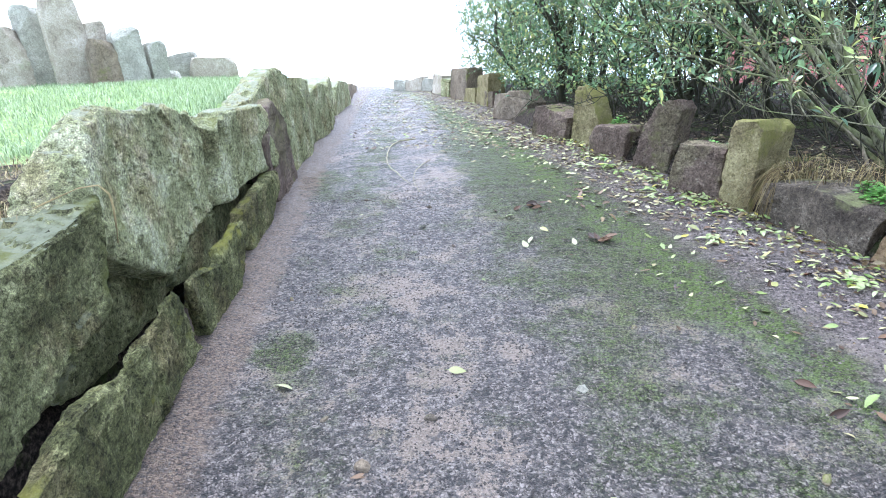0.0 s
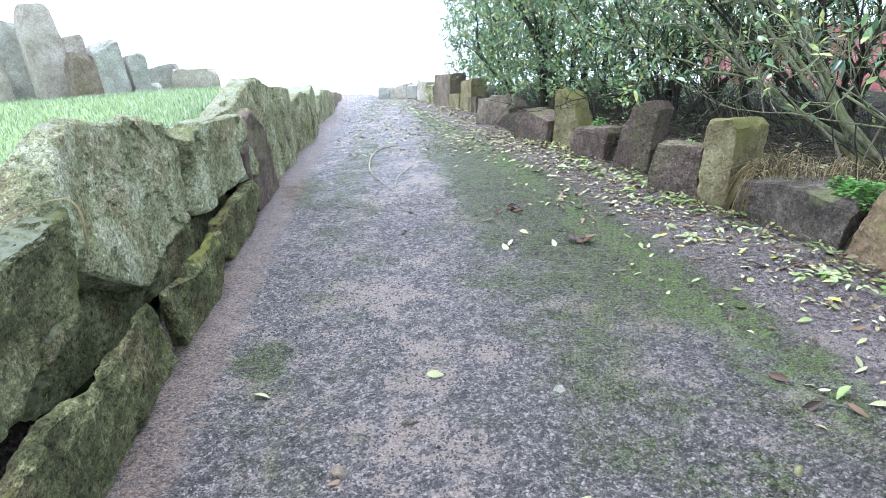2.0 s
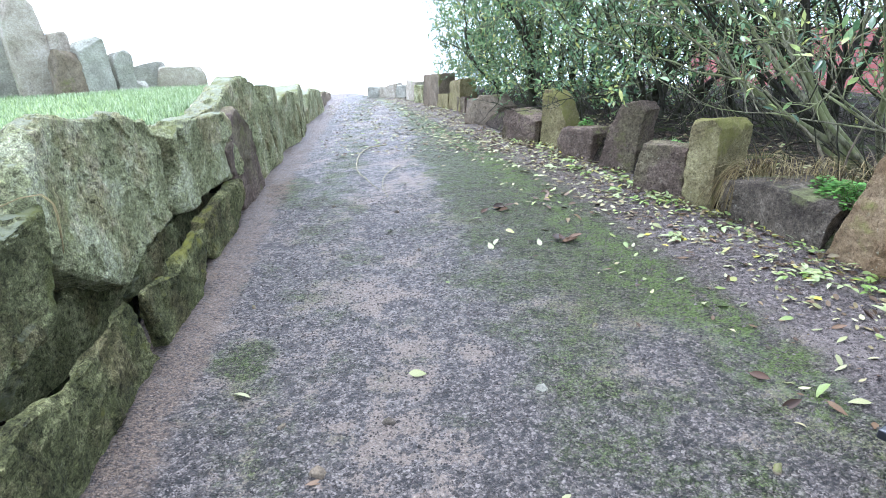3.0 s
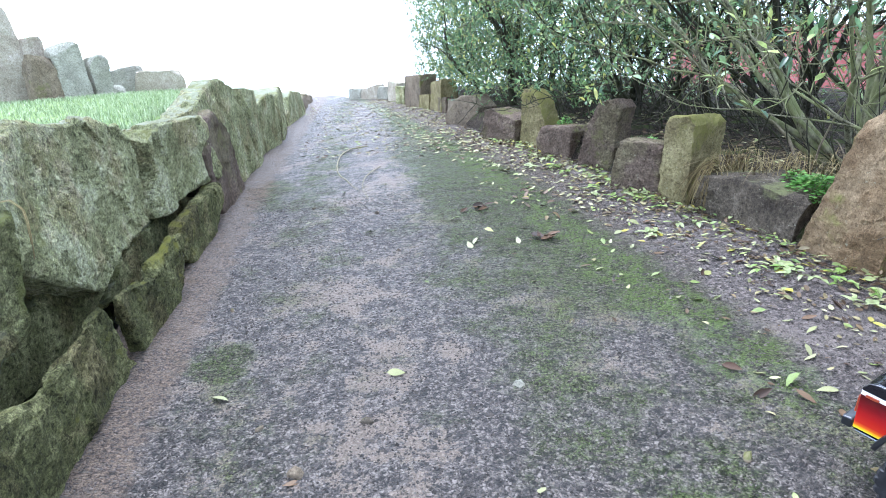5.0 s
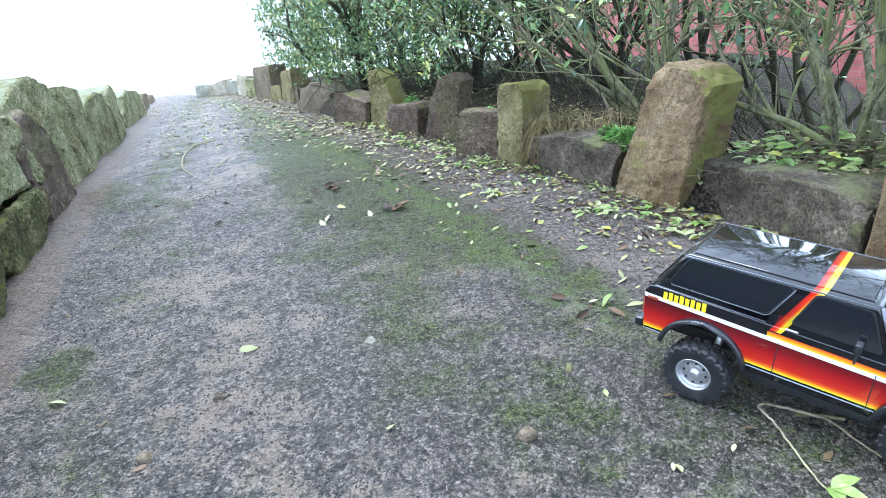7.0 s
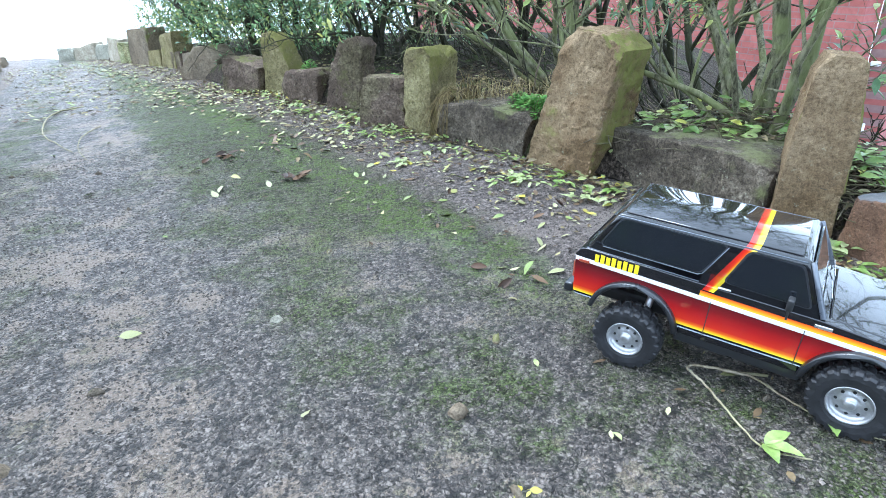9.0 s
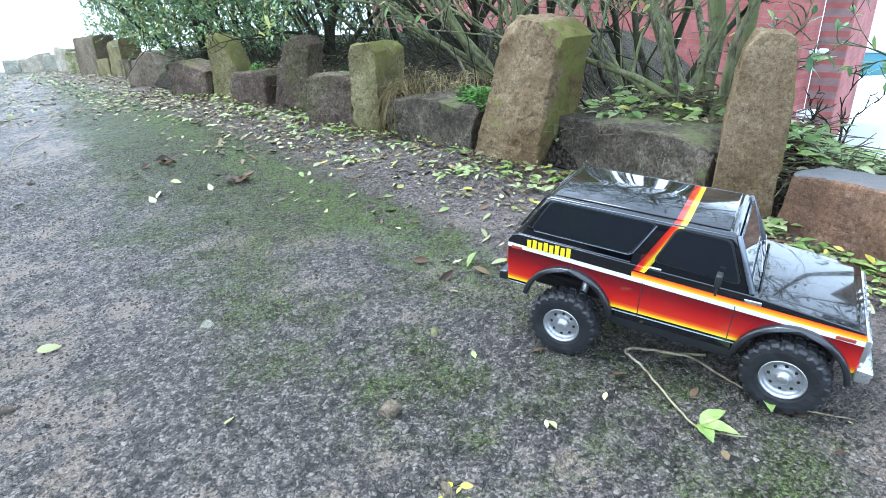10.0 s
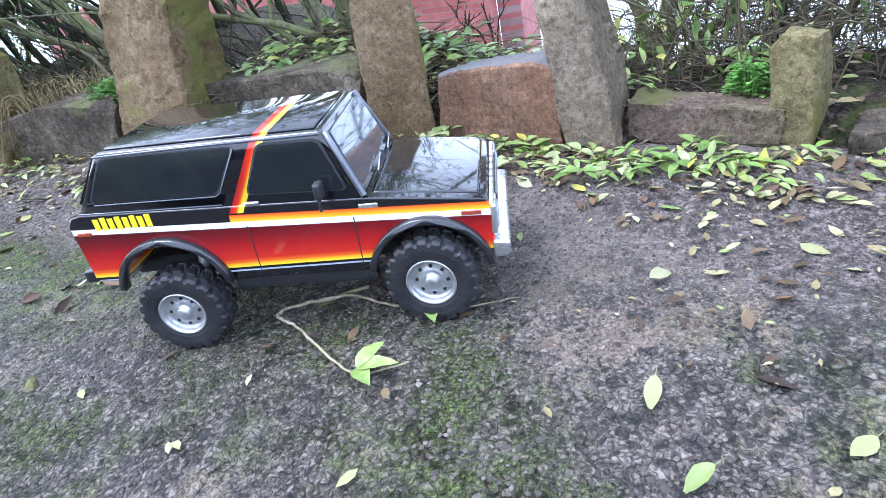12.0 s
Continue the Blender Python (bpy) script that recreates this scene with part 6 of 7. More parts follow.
def brush_heap():
    """Clipped twigs, brown leaves and green sprays heaped at the foot of the shrub behind the dark block."""
    rng = random.Random(73)
    root = tagged(new("brush_heap"), "heap of clipped twigs with brown and green leaves", "brush heap")
    root.matrix_world = HILL
    tv, tf, bv, bf, gv, gf = [], [], [], [], [], []
    for k in range(900):
        a, q = rng.uniform(0, 6.283), math.sqrt(rng.random())
        x, y = 1.57 + 0.17 * q * math.cos(a), 0.68 + 0.34 * q * math.sin(a)
        p = Vector((x, y, bed_z(x, y) + 0.11 * (1 - q * q) * rng.uniform(0.3, 1.0) + 0.006))
        b = rng.uniform(0, 6.283)
        d = Vector((math.cos(b), math.sin(b), rng.uniform(-0.2, 0.35)))
        if k % 3 == 0:
            ln = rng.uniform(0.05, 0.17)
            tube(tv, tf, [p - d * ln * 0.5, p + rand_dir(rng) * 0.008, p + d * ln * 0.5], [0.0019, 0.0017, 0.0009], 4)
        elif k % 3 == 1 or k % 9 < 4:
            size = rng.uniform(0.014, 0.034)
            leaf_fine(bv, bf, p, d, Vector((0, 0, 1)) + rand_dir(rng) * 0.7, size, size * 0.46, 0.3, 0.2, 0.02)
        else:
            size = rng.uniform(0.028, 0.048)
            leaf_fine(gv, gf, p + Vector((-0.02, 0, 0.012)), d, Vector((-0.3, -0.2, 1)) + rand_dir(rng) * 0.4, size, size * 0.44, 0.3, 0.2, 0.02)
    tagged(part("brushwood", mesh_of("brushwood", tv, tf, VINE), root), "", "", "", "stuff")
    tagged(part("dead_leaves", mesh_of("dead_leaves", bv, bf, LITTER), root), "", "", "", "stuff")
    tagged(part("foliage", mesh_of("foliage", gv, gf, SPRIG_LEAF), root), "", "", "", "stuff")


brush_heap()


def hanging_grass():
    """Long dry blades falling over the end of the long low block on to the path."""
    rng = random.Random(61)
    v, f = [], []
    for k in range(46):
        p = Vector((1.16 + rng.gauss(0, 0.012), 1.575 + rng.gauss(0, 0.014), 0.13 + rng.uniform(0, 0.06)))
        a = radians(rng.gauss(205, 22))
        out, reach = Vector((math.cos(a), math.sin(a), 0)), rng.uniform(0.07, 0.15)
        rise, drop = rng.uniform(0.01, 0.05), p.z - rng.uniform(0.01, 0.07)
        pts = [p + out * reach * t + Vector((0, 0, rise * math.sin(3.1416 * t) - drop * t ** 1.7)) for t in (0, 0.2, 0.4, 0.6, 0.8, 1.0)]
        tube(v, f, pts, [0.0013, 0.0014, 0.0013, 0.0011, 0.0009, 0.0005], 3)
    ob = new("hanging_grass", mesh_of("hanging_grass", v, f, STRAW))
    ob.matrix_world = HILL
    tagged(ob, "long dry grass hanging down between two edging stones", "grass", "", "stuff")


hanging_grass()


def straw(label, pts, r):
    v, f = [], []
    tube(v, f, [Vector(q) for q in pts], [r] * len(pts), 4)
    ob = new("straw", mesh_of("straw", v, f, STRAW))
    ob.matrix_world = HILL
    tagged(ob, label, "straw")


STRAND = [(-0.70, 0.74, 0.43), (-0.64, 0.775, 0.452), (-0.612, 0.79, 0.452), (-0.602, 0.799, 0.431), (-0.600, 0.797, 0.41), (-0.600, 0.790, 0.375), (-0.601, 0.781, 0.345)]
straw("dry straw hanging over the edge of a wall stone", STRAND, 0.0011)
straw("dry straw hanging over the edge of a wall stone", [(x + 0.004, y - 0.012, z + 0.004 - 0.1 * abs(z - 0.43)) for x, y, z in STRAND[:-1]], 0.0009)


def pebble(x, y, w, mat, label, seed, sunk=0.12):
    o = [(-w / 2, 0), (w / 2, 0), (w * 0.4, w * 0.32 * (1.2 - sunk * 1.6)), (-w * 0.35, w * 0.34 * (1.2 - sunk * 1.6))]
    ob = stone("pebble", x, y, path_z(x, y) - w * sunk * 0.5, seed * 40, o, w * 0.8, mat, label, "pebbles on the path", seed, fine=2, sink=0.0, rough=0.002)
    ob["category"] = "pebble"


pebble(0.263, 0.724, 0.036, PALE, "flat pale pebble worn level with the tarmac", 3, 0.45)
pebble(-0.173, 0.551, 0.026, TAN, "small pinkish pebble on the path", 4)
pebble(0.40, 0.32, 0.03, TAN, "grey brown pebble sunk in the tarmac", 5)
for k in range(14):
    pebble(rng.uniform(-0.5, 0.9), rng.uniform(-0.2, 2.2), rng.uniform(0.008, 0.018), rng.choice((TAN, TAN, DARK)), "small loose pebble on the path", 6 + k)


def loose_grit():
    """Stone chippings standing out of the worn tarmac, thousands of small angular bits."""
    nr = np.random.default_rng(12)
    n = 48000
    y = -0.35 + 2.6 * nr.random(n) ** 1.15
    lo, hi = np.interp(y, [-3, 1.0, 4.0], [-0.54, -0.57, -0.66]), np.interp(y, [k[0] for k in KERB], [k[1] for k in KERB])
    x = lo + (hi - lo) * nr.random(n)
    z = np.array([path_z(a, b) + noise.noise(Vector((a * 38, b * 38, 7))) * 0.0026 for a, b in zip(x.tolist(), y.tolist())])
    size = nr.uniform(0.0011, 0.0031, n) * np.where(nr.random(n) < 0.04, 1.7, 1.0)
    base = np.array([(1, 0, 0), (0.35, 0.95, 0), (-0.8, 0.6, 0), (-0.75, -0.65, 0), (0.3, -0.9, 0), (0.1, 0.05, 0.85)])
    turn = nr.uniform(0, 6.283, n)
    p = base[None] * size[:, None, None] * nr.uniform(0.55, 1.35, (n, 6, 3))
    c, q = np.cos(turn)[:, None], np.sin(turn)[:, None]
    out = np.stack([p[..., 0] * c - p[..., 1] * q + x[:, None], p[..., 0] * q + p[..., 1] * c + y[:, None], p[..., 2] + (z + 0.0004)[:, None]], -1).reshape(-1, 3)
    tri = np.array([(0, 1, 5), (1, 2, 5), (2, 3, 5), (3, 4, 5), (4, 0, 5)])
    faces = (tri[None] + 6 * np.arange(n)[:, None, None]).reshape(-1, 3)
    me = mesh_of("loose_grit", out.tolist(), faces.tolist(), GRIT, False)
    ob = new("loose_grit", me)
    ob.matrix_world = HILL
    tagged(ob, "small grey stone chippings loose in the worn tarmac", "grit", "", "stuff")


loose_grit()


# ---- model truck ----
def truck_paint():
    """Black gloss with flame stripes: yellow to dark red below a white line, a second set forward of the door post and up over the roof."""
    m, nt, b = material("flame_striped_paint", 0.22, spec=0.3)
    v = coords(nt)
    x, y, z = xyz(nt, v)
    line = calc(nt, "SUBTRACT", z, calc(nt, "MULTIPLY_ADD", x, -0.033, 0.1550))

    def inside(value, low, high):
        return calc(nt, "MULTIPLY", calc(nt, "GREATER_THAN", value, low), calc(nt, "LESS_THAN", value, high))

    black = (0.006, 0.006, 0.008)
    low = ramp(nt, calc(nt, "DIVIDE", calc(nt, "SUBTRACT", z, 0.0955), 0.056), (0.0, (0.90, 0.66, 0.03)), (0.07, (0.84, 0.40, 0.012)), (0.11, (0.74, 0.13, 0.012)), (0.20, (0.55, 0.022, 0.010)), (0.45, (0.38, 0.009, 0.010)), (0.72, (0.18, 0.004, 0.008)), (0.97, (0.07, 0.003, 0.005)))
    col = blend(nt, inside(z, 0.0955, 0.2), black, low)
    high = ramp(nt, band(nt, line, 0.002, 0.022), (0.0, (0.88, 0.52, 0.02)), (0.22, (0.85, 0.24, 0.012)), (0.5, (0.72, 0.05, 0.010)), (0.9, (0.42, 0.012, 0.008)))
    over = calc(nt, "GREATER_THAN", line, 0.003)
    col = blend(nt, over, col, black)
    col = blend(nt, calc(nt, "MULTIPLY", inside(line, 0.003, 0.0120), calc(nt, "MULTIPLY", calc(nt, "GREATER_THAN", x, 0.090), calc(nt, "GREATER_THAN", calc(nt, "ABSOLUTE", y), 0.0962))), col, high)
    slant = calc(nt, "SUBTRACT", x, calc(nt, "MULTIPLY_ADD", z, 0.52, 0.0055))
    post = ramp(nt, band(nt, slant, 0.0, 0.0165), (0.0, (0.45, 0.012, 0.01)), (0.4, (0.68, 0.04, 0.01)), (0.6, (0.80, 0.20, 0.01)), (0.75, (0.85, 0.62, 0.03)))
    col = blend(nt, calc(nt, "MULTIPLY", inside(slant, 0.0, 0.0165), calc(nt, "GREATER_THAN", line, 0.014)), col, post)
    col = blend(nt, inside(line, -0.0042, 0.0032), col, (0.74, 0.72, 0.74))
    col = blend(nt, inside(z, 0.0900, 0.0922), col, (0.36, 0.39, 0.45))
    nt.links.new(col, b.inputs["Base Color"])
    b.inputs["Coat Weight"].default_value = 0.8
    b.inputs["Coat Roughness"].default_value = 0.03
    dust = fuzz(nt, v, 60, 5, 0.7)
    nt.links.new(band(nt, dust, 0.3, 0.8, 0.08, 0.25), b.inputs["Roughness"])
    return m


PAINT = truck_paint()
RUBBER = plain("black_rubber", (0.016, 0.016, 0.018), 0.55, grain=0.9, scale=55, bump=0.6, spec=0.4)
CHROME = plain("satin_chrome", (0.62, 0.63, 0.65), 0.28, 0.9, grain=0.15)
SILVER = plain("silver_rim_plastic", (0.44, 0.44, 0.45), 0.36, 0.75, grain=0.55, scale=120, bump=0.3)
RAIL = plain("grey_edge_paint", (0.085, 0.095, 0.115), 0.3, 0.2, spec=0.5, coat=0.5)
TRIM = plain("grey_black_trim", (0.014, 0.015, 0.018), 0.3, spec=0.5, coat=0.4)
CHASSIS = plain("black_chassis_plastic", (0.012, 0.012, 0.013), 0.6)
GLASS = plain("smoked_glass", (0.010, 0.012, 0.015), 0.07, spec=0.7, coat=1.0)
SCREEN = plain("windscreen_glass", (0.06, 0.07, 0.085), 0.06, spec=0.8, coat=1.0)
LAMP = plain("headlight_lens", (0.42, 0.46, 0.50), 0.12, spec=0.8, coat=1.0)
GRILLE = plain("dark_grille", (0.015, 0.016, 0.018), 0.4)
YELLOW = plain("yellow_lettering", (0.82, 0.60, 0.02), 0.4)
RED = plain("red_cage_paint", (0.42, 0.01, 0.02), 0.4)
AMBER = plain("amber_lens", (0.30, 0.05, 0.02), 0.3)


def prism(outline, y0, y1, bevel=0.0, segs=2):
    """A side outline (x, z) carried from y0 to y1, with softened rims."""
    bm = bmesh.new()
    a = [bm.verts.new((x, y0, z)) for x, z in outline]
    b = [bm.verts.new((x, y1, z)) for x, z in outline]
    bm.faces.new(a)
    bm.faces.new(b[::-1])
    rim = []
    n = len(a)
    for i in range(n):
        j = (i + 1) % n
        bm.faces.new((a[j], a[i], b[i], b[j]))
    bmesh.ops.recalc_face_normals(bm, faces=bm.faces[:])
    if bevel:
        rim = [e for e in bm.edges if abs(e.verts[0].co.y - e.verts[1].co.y) < 1e-6]
        bmesh.ops.bevel(bm, geom=rim, offset=bevel, segments=segs, affect="EDGES", profile=0.6, clamp_overlap=True)
    return bm


def arc(cx, cz, r, a0, a1, n):
    return [(cx + r * math.cos(radians(a0 + (a1 - a0) * i / n)), cz + r * math.sin(radians(a0 + (a1 - a0) * i / n))) for i in range(n + 1)]


def lathe(profile, n=40):
    """Turn a profile (radius, y) round the y axis."""
    v = [(r * math.cos(2 * math.pi * k / n), y, r * math.sin(2 * math.pi * k / n)) for k in range(n) for r, y in profile]
    m = len(profile)
    f = [(k * m + i, k * m + i + 1, ((k + 1) % n) * m + i + 1, ((k + 1) % n) * m + i) for k in range(n) for i in range(m - 1)]
    return v, f


def tyre_mesh():
    """A knobbly tyre in one skin: tread blocks stand out of the carcass row by row."""
    rows = [(0.030, -0.019, 0), (0.036, -0.0215, 0), (0.0445, -0.0228, 1), (0.0505, -0.0222, 1), (0.0540, -0.0190, 1), (0.0545, -0.0115, 1), (0.0540, -0.0095, 0), (0.0548, -0.0080, 2), (0.0550, 0.0, 2), (0.0548, 0.0080, 2), (0.0540, 0.0095, 0), (0.0545, 0.0115, 3), (0.0540, 0.0190, 3), (0.0505, 0.0222, 3), (0.0445, 0.0228, 3), (0.036, 0.0215, 0), (0.030, 0.019, 0)]
    n, m = 120, len(rows)
    v = []
    for k in range(n):
        a = 2 * math.pi * k / n
        for r, y, row in rows:
            step = (k + (0, 0, 3, 3)[row] + (round(abs(y) * 90) if row == 2 else 0)) % 6
            up = (0.0038 if r > 0.05 else 0.0016) if row and step < 4 else 0.0
            v.append(((r + up) * math.cos(a), y, (r + up) * math.sin(a)))
    f = [(k * m + i, k * m + i + 1, ((k + 1) % n) * m + i + 1, ((k + 1) % n) * m + i) for k in range(n) for i in range(m - 1)]
    return mesh_of("tyre", v, f, RUBBER, False)


def rim_mesh():
    v, f = lathe([(0.031, -0.017), (0.0315, -0.0205), (0.0295, -0.021), (0.0275, -0.016), (0.0265, -0.012), (0.022, -0.0105), (0.016, -0.013), (0.0125, -0.0145), (0.0085, -0.014), (0.0078, -0.0195), (0.0062, -0.021), (0.0, -0.021)], 36)
    v2, f2 = lathe([(0.031, -0.017), (0.029, 0.017), (0.010, 0.015), (0.0, 0.015)], 24)
    k = len(v)
    return mesh_of("rim", v + v2, f + [tuple(i + k for i in q) for q in f2], SILVER)


TYRE, RIM = tyre_mesh(), rim_mesh()
bm = bmesh.new()
bmesh.ops.create_cone(bm, cap_ends=True, segments=10, radius1=0.0026, radius2=0.0022, depth=0.0012)
HOLE = from_bm("vent_hole", bm, GRILLE)


def wheel(truck, x, side, steer=0.0, lift=0.0):
    hub = new("wheel")
    hub.parent = truck
    hub.matrix_basis = Matrix.Translation((x, side * 0.0975, 0.0545 + lift)) @ Matrix.Rotation(radians(steer), 4, "Z") @ (Matrix.Rotation(math.pi, 4, "Z") if side > 0 else Matrix.Identity(4)) @ Matrix.Scale(0.945, 4)
    part("tyre", TYRE, hub, None, "knobbly black off-road tyre")
    part("rim", RIM, hub, None, "silver steel style rim")
    for k in range(8):
        a = 2 * math.pi * k / 8
        part("vent_hole", HOLE, hub, Matrix.Translation((0.0192 * math.cos(a), -0.0122, 0.0192 * math.sin(a))) @ Matrix.Rotation(radians(90), 4, "X"))


def glass_y(z, side, proud=0.0012):
    return side * (0.0965 - (z - 0.170) / 0.075 * 0.0150 + proud)


def side_pane(outline, side, proud=0.0012, thick=0.002):
    """A pane or frame lying on the slanted cabin side."""
    bm = bmesh.new()
    a = [bm.verts.new((x, glass_y(z, side, proud), z)) for x, z in outline]
    b = [bm.verts.new((x, glass_y(z, side, proud - thick), z)) for x, z in outline]
    bm.faces.new(a)
    bm.faces.new(b[::-1])
    for i in range(len(a)):
        j = (i + 1) % len(a)
        bm.faces.new((a[j], a[i], b[i], b[j]))
    bmesh.ops.recalc_face_normals(bm, faces=bm.faces[:])
    return bm


def rounded(points, r, n=4):
    out = []
    k = len(points)
    for i in range(k):
        p, q, s = Vector(points[i - 1]), Vector(points[i]), Vector(points[(i + 1) % k])
        a, b = q + (p - q).normalized() * r, q + (s - q).normalized() * r
        for t in range(n + 1):
            u = t / n
            out.append(tuple((1 - u) ** 2 * a + 2 * u * (1 - u) * q + u * u * b))
    return out


def grown(points, by):
    c = Vector((sum(p[0] for p in points) / len(points), sum(p[1] for p in points) / len(points)))
    return [tuple(Vector(p) + (Vector(p) - c).normalized() * by) for p in points]


def model_truck():
    t = tagged(new("model_truck"), "radio controlled model truck, glossy black with flame red stripes", "model truck")
    t.matrix_world = HILL @ pose(TRUCK[0], TRUCK[1], TRUCK[2] + 0.0095, 0, 4.0, TRUCK[3]) @ Matrix.Scale(0.955, 4)
    W = 0.312
    # lower body with wheel arches, bonnet and tail
    side = [(-0.104, 0.094), (-0.100, 0.090)] + [(-0.066, 0.088)] + arc(0.0, 0.070, 0.066, 165, 15, 14) + [(0.070, 0.079), (0.242, 0.079)] + arc(W, 0.070, 0.066, 165, 15, 14) + [(0.380, 0.090), (0.386, 0.100), (0.387, 0.146), (0.380, 0.158), (0.30, 0.166), (0.245, 0.171), (-0.088, 0.179), (-0.100, 0.176), (-0.107, 0.165)]
    part("body", from_bm("body", prism(side, -0.0985, 0.0985, 0.006, 3), PAINT, True), t)
    bm = prism([(0.256, 0.160), (0.370, 0.152), (0.374, 0.1595), (0.37, 0.1608), (0.30, 0.1672), (0.258, 0.1712), (0.254, 0.1705)], -0.084, 0.084, 0.0022, 3)
    part("bonnet", from_bm("bonnet", bm, PAINT, True), t, None, "black bonnet with raised centre")
    # cabin
    bm = bmesh.new()
    lo = [(-0.096, -0.0965), (0.247, -0.0965), (0.247, 0.0965), (-0.096, 0.0965)]
    hi = [(-0.052, -0.0815), (0.213, -0.0815), (0.213, 0.0815), (-0.052, 0.0815)]
    a = [bm.verts.new((x, y, 0.170)) for x, y in lo]
    b = [bm.verts.new((x, y, 0.245)) for x, y in hi]
    bm.faces.new(a[::-1])
    bm.faces.new(b)
    for i in range(4):
        bm.faces.new((a[i], a[(i + 1) % 4], b[(i + 1) % 4], b[i]))
    bmesh.ops.bevel(bm, geom=[e for e in bm.edges if max(v.co.z for v in e.verts) > 0.2], offset=0.007, segments=4, affect="EDGES", profile=0.6)
    part("cabin", from_bm("cabin", bm, PAINT, True), t)
    bm = box_bm(-0.044, 0.203, -0.072, 0.072, 0.2445, 0.2475, 0.0014, 1)
    part("roof", from_bm("roof", bm, PAINT, True), t, None, "glossy black roof with an orange stripe")
    for s in (-1, 1):
        quarter = rounded([(-0.070, 0.191), (0.082, 0.189), (0.110, 0.238), (-0.044, 0.239)], 0.009)
        door = rounded([(0.118, 0.186), (0.230, 0.182), (0.206, 0.236), (0.140, 0.237)], 0.008)
        for o, nm in ((quarter, "quarter_window"), (door, "door_window")):
            w = part(nm, from_bm(nm, side_pane(o, s, 0.0022), GLASS), t, None, "smoked side window")
            part("seal", from_bm("seal", side_pane(grown(o, 0.0028), s, 0.0012), TRIM), w, None, "grey window surround")
        # shut lines
        for x in (0.108, 0.232):
            part("door_gap", from_bm("door_gap", box_bm(x - 0.0006, x + 0.0006, s * 0.0982 - 0.0006, s * 0.0982 + 0.0008, 0.088, 0.149), CHASSIS), t)
        part("door_handle", from_bm("door_handle", box_bm(0.112, 0.130, s * 0.0995 - 0.002, s * 0.0995 + 0.002, 0.1755, 0.1785, 0.001, 1), CHROME), t, None, "chrome door handle")
        # flares, sills, step bars
        for cx in (0.0, W):
            ring = arc(cx, 0.070, 0.0735, 172, 8, 16) + arc(cx, 0.070, 0.0655, 8, 172, 16)
            part("wheel_arch", from_bm("wheel_arch", prism(ring, s * 0.095, s * 0.1085, 0.0014, 1), TRIM, True), t, None, "dark wheel arch flare with a pale edge")
        part("sill", from_bm("sill", box_bm(0.068, 0.246, s * 0.088 - 0.006, s * 0.088 + 0.006, 0.062, 0.080, 0.003, 2), TRIM, True), t)
        part("marker_lamp", from_bm("marker_lamp", box_bm(0.352, 0.374, s * 0.0988 - 0.001, s * 0.0988 + 0.0012, 0.1400, 0.1450, 0.0006, 1), AMBER), t)
        part("marker_lamp", from_bm("marker_lamp", box_bm(-0.100, -0.082, s * 0.0988 - 0.001, s * 0.0988 + 0.0012, 0.1525, 0.1570, 0.0006, 1), AMBER), t)
        part("badge", from_bm("badge", box_bm(0.240, 0.262, s * 0.0988 - 0.001, s * 0.0988 + 0.0012, 0.1585, 0.1640, 0.0008, 1), CHROME), t)
        # sticker letters that cannot be told apart
        for k in range(8):
            part("sticker_bar", from_bm("sticker_bar", box_bm(-0.074 + k * 0.0092, -0.0674 + k * 0.0092, s * 0.0987 - 0.0006, s * 0.0987 + 0.0008, 0.1592, 0.1592 + 0.0138 + 0.0016 * (k % 2)), YELLOW), t, None, "yellow sticker bar")
        # pale edges of the roof, the quarter window and the windscreen pillar; roof and belt highlights are added as
        # grey tubes
        for nm, line, r, words in (("roof_rail", [(-0.052, 0.2415), (0.05, 0.2425), (0.210, 0.2425)], 0.0012, "grey roof edge"), ("window_trim", [(-0.066, 0.1885), (0.080, 0.1865), (0.0865, 0.190), (0.1115, 0.236)], 0.0008, "grey window trim"), ("belt_trim", [(-0.090, 0.1795), (0.085, 0.1765)], 0.0009, "grey tube put in as the highlight under the windows")):
            v, f = [], []
            tube(v, f, [Vector((x, glass_y(z, s, 0.0016), z)) for x, z in line], [r] * len(line), 6)
            part(nm, mesh_of(nm, v, f, RAIL), t, None, words)
        v, f = [], []
        tube(v, f, [Vector((0.2478, s * 0.0935, 0.172)), Vector((0.2315, s * 0.0868, 0.208)), Vector((0.2155, s * 0.0795, 0.243))], [0.0042, 0.0038, 0.0034], 8)
        part("pillar", mesh_of("pillar", v, f, RAIL), t, None, "grey windscreen pillar")
        # mirrors
        mi = part("mirror", from_bm("mirror", box_bm(-0.0045, 0.004, -0.008, 0.008, -0.009, 0.009, 0.0025, 2), CHASSIS, True), t, Matrix.Translation((0.205, s * 0.112, 0.190)))
        part("mirror_arm", from_bm("mirror_arm", box_bm(-0.0015, 0.0015, -0.008, -0.004, -0.022, -0.008, 0.0006, 1), CHASSIS), mi)
        # lamps
        part("lamp_frame", from_bm("lamp_frame", box_bm(0.382, 0.3905, s * 0.082 - 0.0165, s * 0.082 + 0.0165, 0.113, 0.149, 0.002, 2), CHROME, True), t)
        part("headlight", from_bm("headlight", box_bm(0.388, 0.3925, s * 0.082 - 0.0115, s * 0.082 + 0.0115, 0.1195, 0.1435, 0.003, 2), LAMP, True), t, None, "square pale headlight")
        part("tail_lamp", from_bm("tail_lamp", box_bm(-0.1095, -0.104, s * 0.086 - 0.008, s * 0.086 + 0.008, 0.118, 0.148, 0.001, 1), AMBER), t)
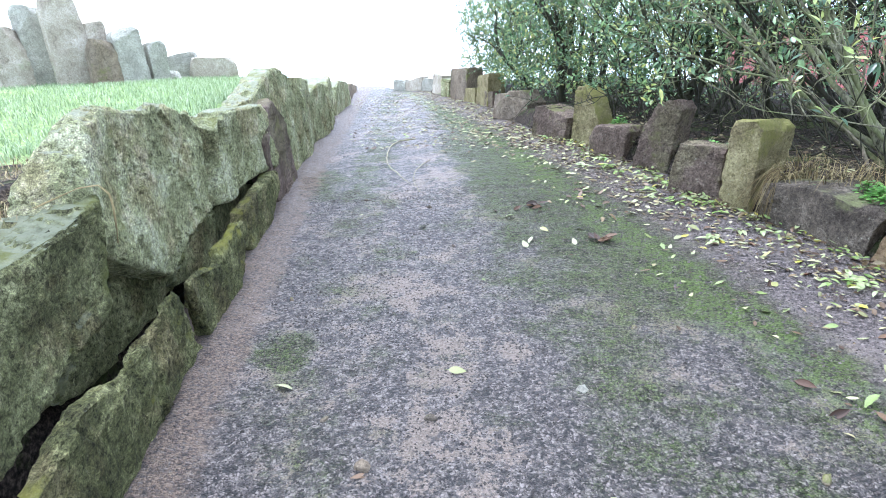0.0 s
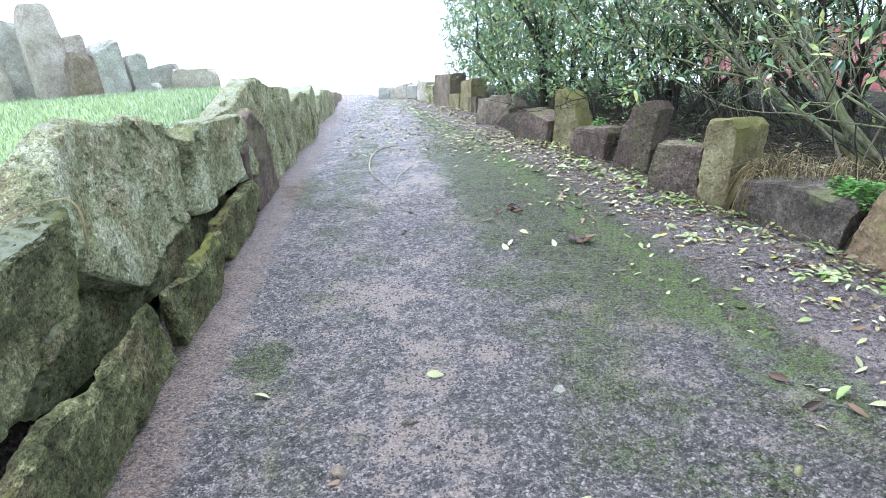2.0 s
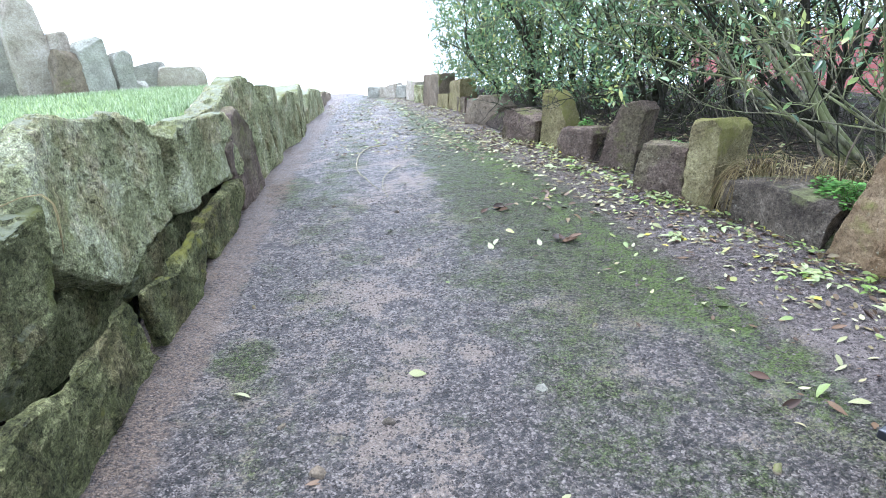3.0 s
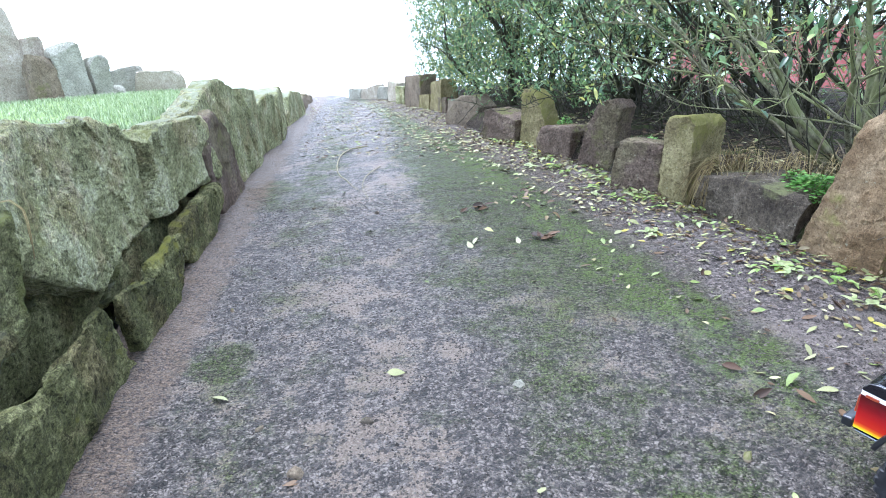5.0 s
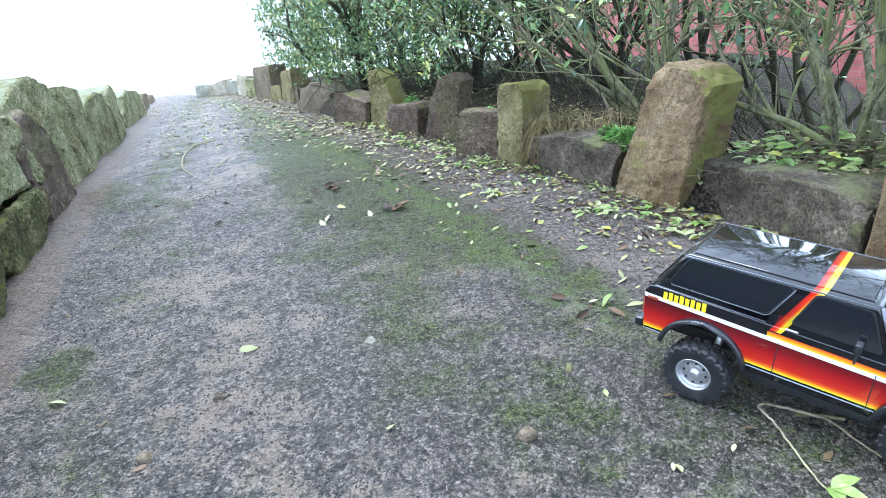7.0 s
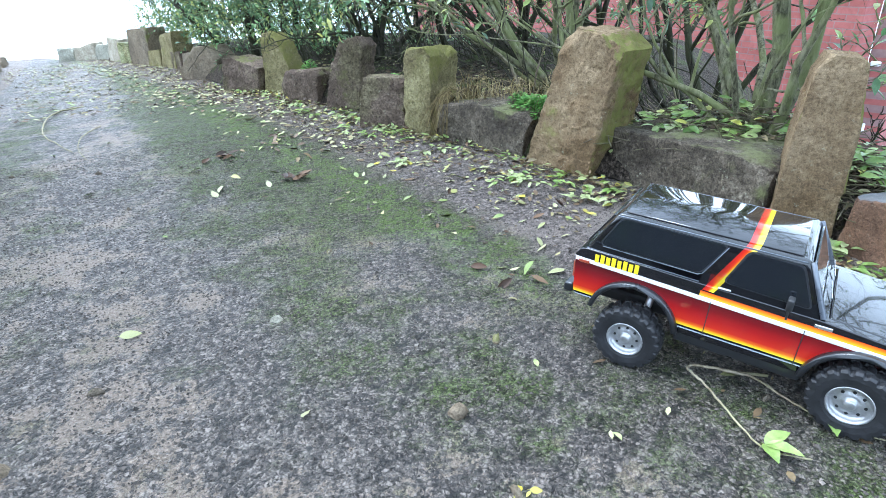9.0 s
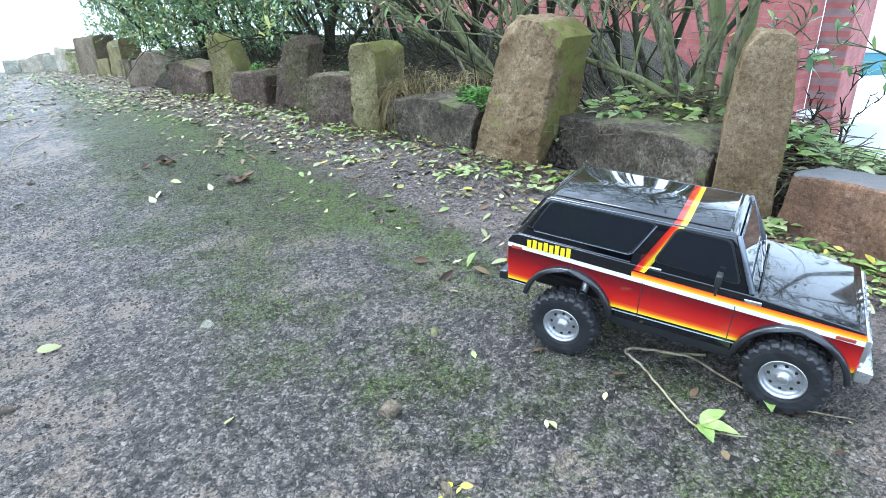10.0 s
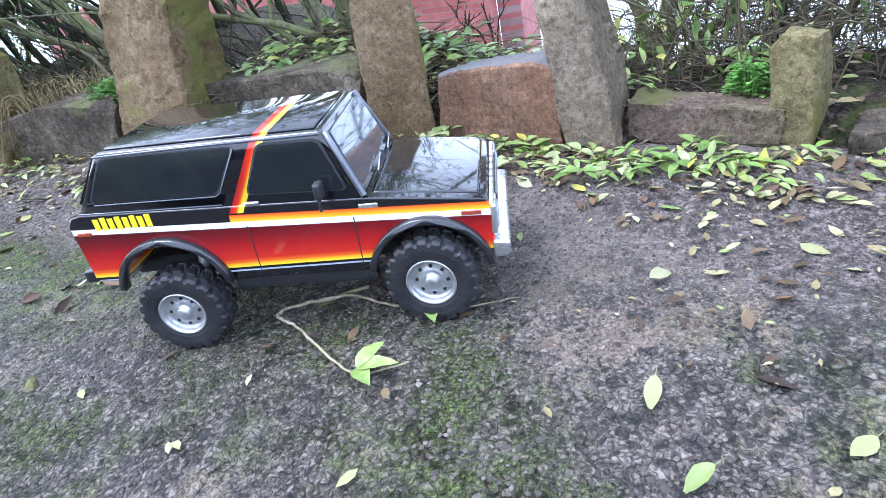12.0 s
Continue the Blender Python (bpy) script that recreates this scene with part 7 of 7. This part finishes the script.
    # windscreen and back window
    for nm, pts, mat in (("windscreen", ((0.2425, -0.085, 0.1765), (0.2425, 0.085, 0.1765), (0.2170, 0.073, 0.2395), (0.2170, -0.073, 0.2395)), SCREEN), ("back_window", ((-0.0925, 0.080, 0.185), (-0.0925, -0.080, 0.185), (-0.0590, -0.072, 0.236), (-0.0590, 0.072, 0.236)), GLASS)):
        bm = bmesh.new()
        push = Vector((0.0030 if nm == "windscreen" else -0.0030, 0, 0.0012))
        q = [bm.verts.new(Vector(p) + push) for p in pts]
        f = bm.faces.new(q)
        r = bmesh.ops.extrude_face_region(bm, geom=[f])
        for e in r["geom"]:
            if isinstance(e, bmesh.types.BMVert):
                e.co -= push * 0.9
        bmesh.ops.recalc_face_normals(bm, faces=bm.faces[:])
        part(nm, from_bm(nm, bm, mat), t, None, "sloping clear windscreen" if nm == "windscreen" else "")
    for s in (-0.03, 0.045):
        v, f = [], []
        tube(v, f, [Vector((0.2535, s, 0.1745)), Vector((0.2510, s + 0.025, 0.1775)), Vector((0.2490, s + 0.048, 0.1800))], [0.0012, 0.001, 0.0008], 5)
        part("wiper", mesh_of("wiper", v, f, CHROME), t)
    # front
    part("grille_surround", from_bm("grille_surround", box_bm(0.380, 0.3885, -0.098, 0.098, 0.110, 0.152, 0.003, 2), CHROME, True), t, None, "chrome grille surround")
    gr = part("grille", from_bm("grille", box_bm(0.387, 0.3898, -0.062, 0.062, 0.1155, 0.1475, 0.001, 1), GRILLE), t)
    for k in range(6):
        part("slat", from_bm("slat", box_bm(0.3895, 0.3912, -0.060, 0.060, 0.1175 + k * 0.0052, 0.1195 + k * 0.0052), TRIM), gr)
    for k in range(4):
        part("badge_bar", from_bm("badge_bar", box_bm(0.3835, 0.3880, -0.036 + k * 0.021, -0.029 + k * 0.021, 0.1545, 0.1595, 0.001, 1), CHROME), t)
    bump = rounded([(0.384, 0.086), (0.402, 0.088), (0.404, 0.106), (0.384, 0.108)], 0.004)
    part("front_bumper", from_bm("front_bumper", prism(bump, -0.104, 0.104, 0.003, 2), CHROME, True), t, None, "chrome front bumper")
    back = rounded([(-0.122, 0.086), (-0.106, 0.086), (-0.106, 0.104), (-0.122, 0.102)], 0.004)
    part("rear_bumper", from_bm("rear_bumper", prism(back, -0.094, 0.094, 0.003, 2), TRIM, True), t)
    v, f = [], []
    tube(v, f, [Vector((0.165, -0.05, 0.172)), Vector((0.175, -0.055, 0.20)), Vector((0.168, -0.055, 0.232))], [0.003, 0.003, 0.003], 6)
    part("cage_bar", mesh_of("cage_bar", v, f, RED), t)
    # underside
    part("chassis", from_bm("chassis", box_bm(-0.09, 0.37, -0.045, 0.045, 0.066, 0.088, 0.004, 1), CHASSIS), t)
    part("skid_plate", from_bm("skid_plate", box_bm(0.11, 0.22, -0.035, 0.035, 0.050, 0.068, 0.006, 2), CHASSIS, True), t)
    for cx in (0.0, W):
        v, f = [], []
        tube(v, f, [Vector((cx, -0.078, 0.0575)), Vector((cx, 0.078, 0.0575))], [0.009, 0.009], 10)
        ax = part("axle", mesh_of("axle", v, f, CHASSIS), t)
        bm = bmesh.new()
        bmesh.ops.create_uvsphere(bm, u_segments=14, v_segments=8, radius=0.018)
        part("differential", from_bm("differential", bm, CHASSIS, True), ax, Matrix.Translation((cx, 0.012, 0.056)))
        for s in (-1, 1):
            v, f = [], []
            tube(v, f, [Vector((cx + 0.01, s * 0.058, 0.06)), Vector((cx + 0.02, s * 0.052, 0.125))], [0.006, 0.006], 8)
            part("damper", mesh_of("damper", v, f, SILVER), t)
    # the soft springs let the nose dip
    wheel(t, 0.0, -1, 0, -0.009)
    wheel(t, 0.0, 1, 0, -0.009)
    wheel(t, W, -1, -6, 0.012)
    wheel(t, W, 1, -6, 0.012)
    return t


TRUCK = (0.777, 0.309, 0.0, -64.0)
model_truck()
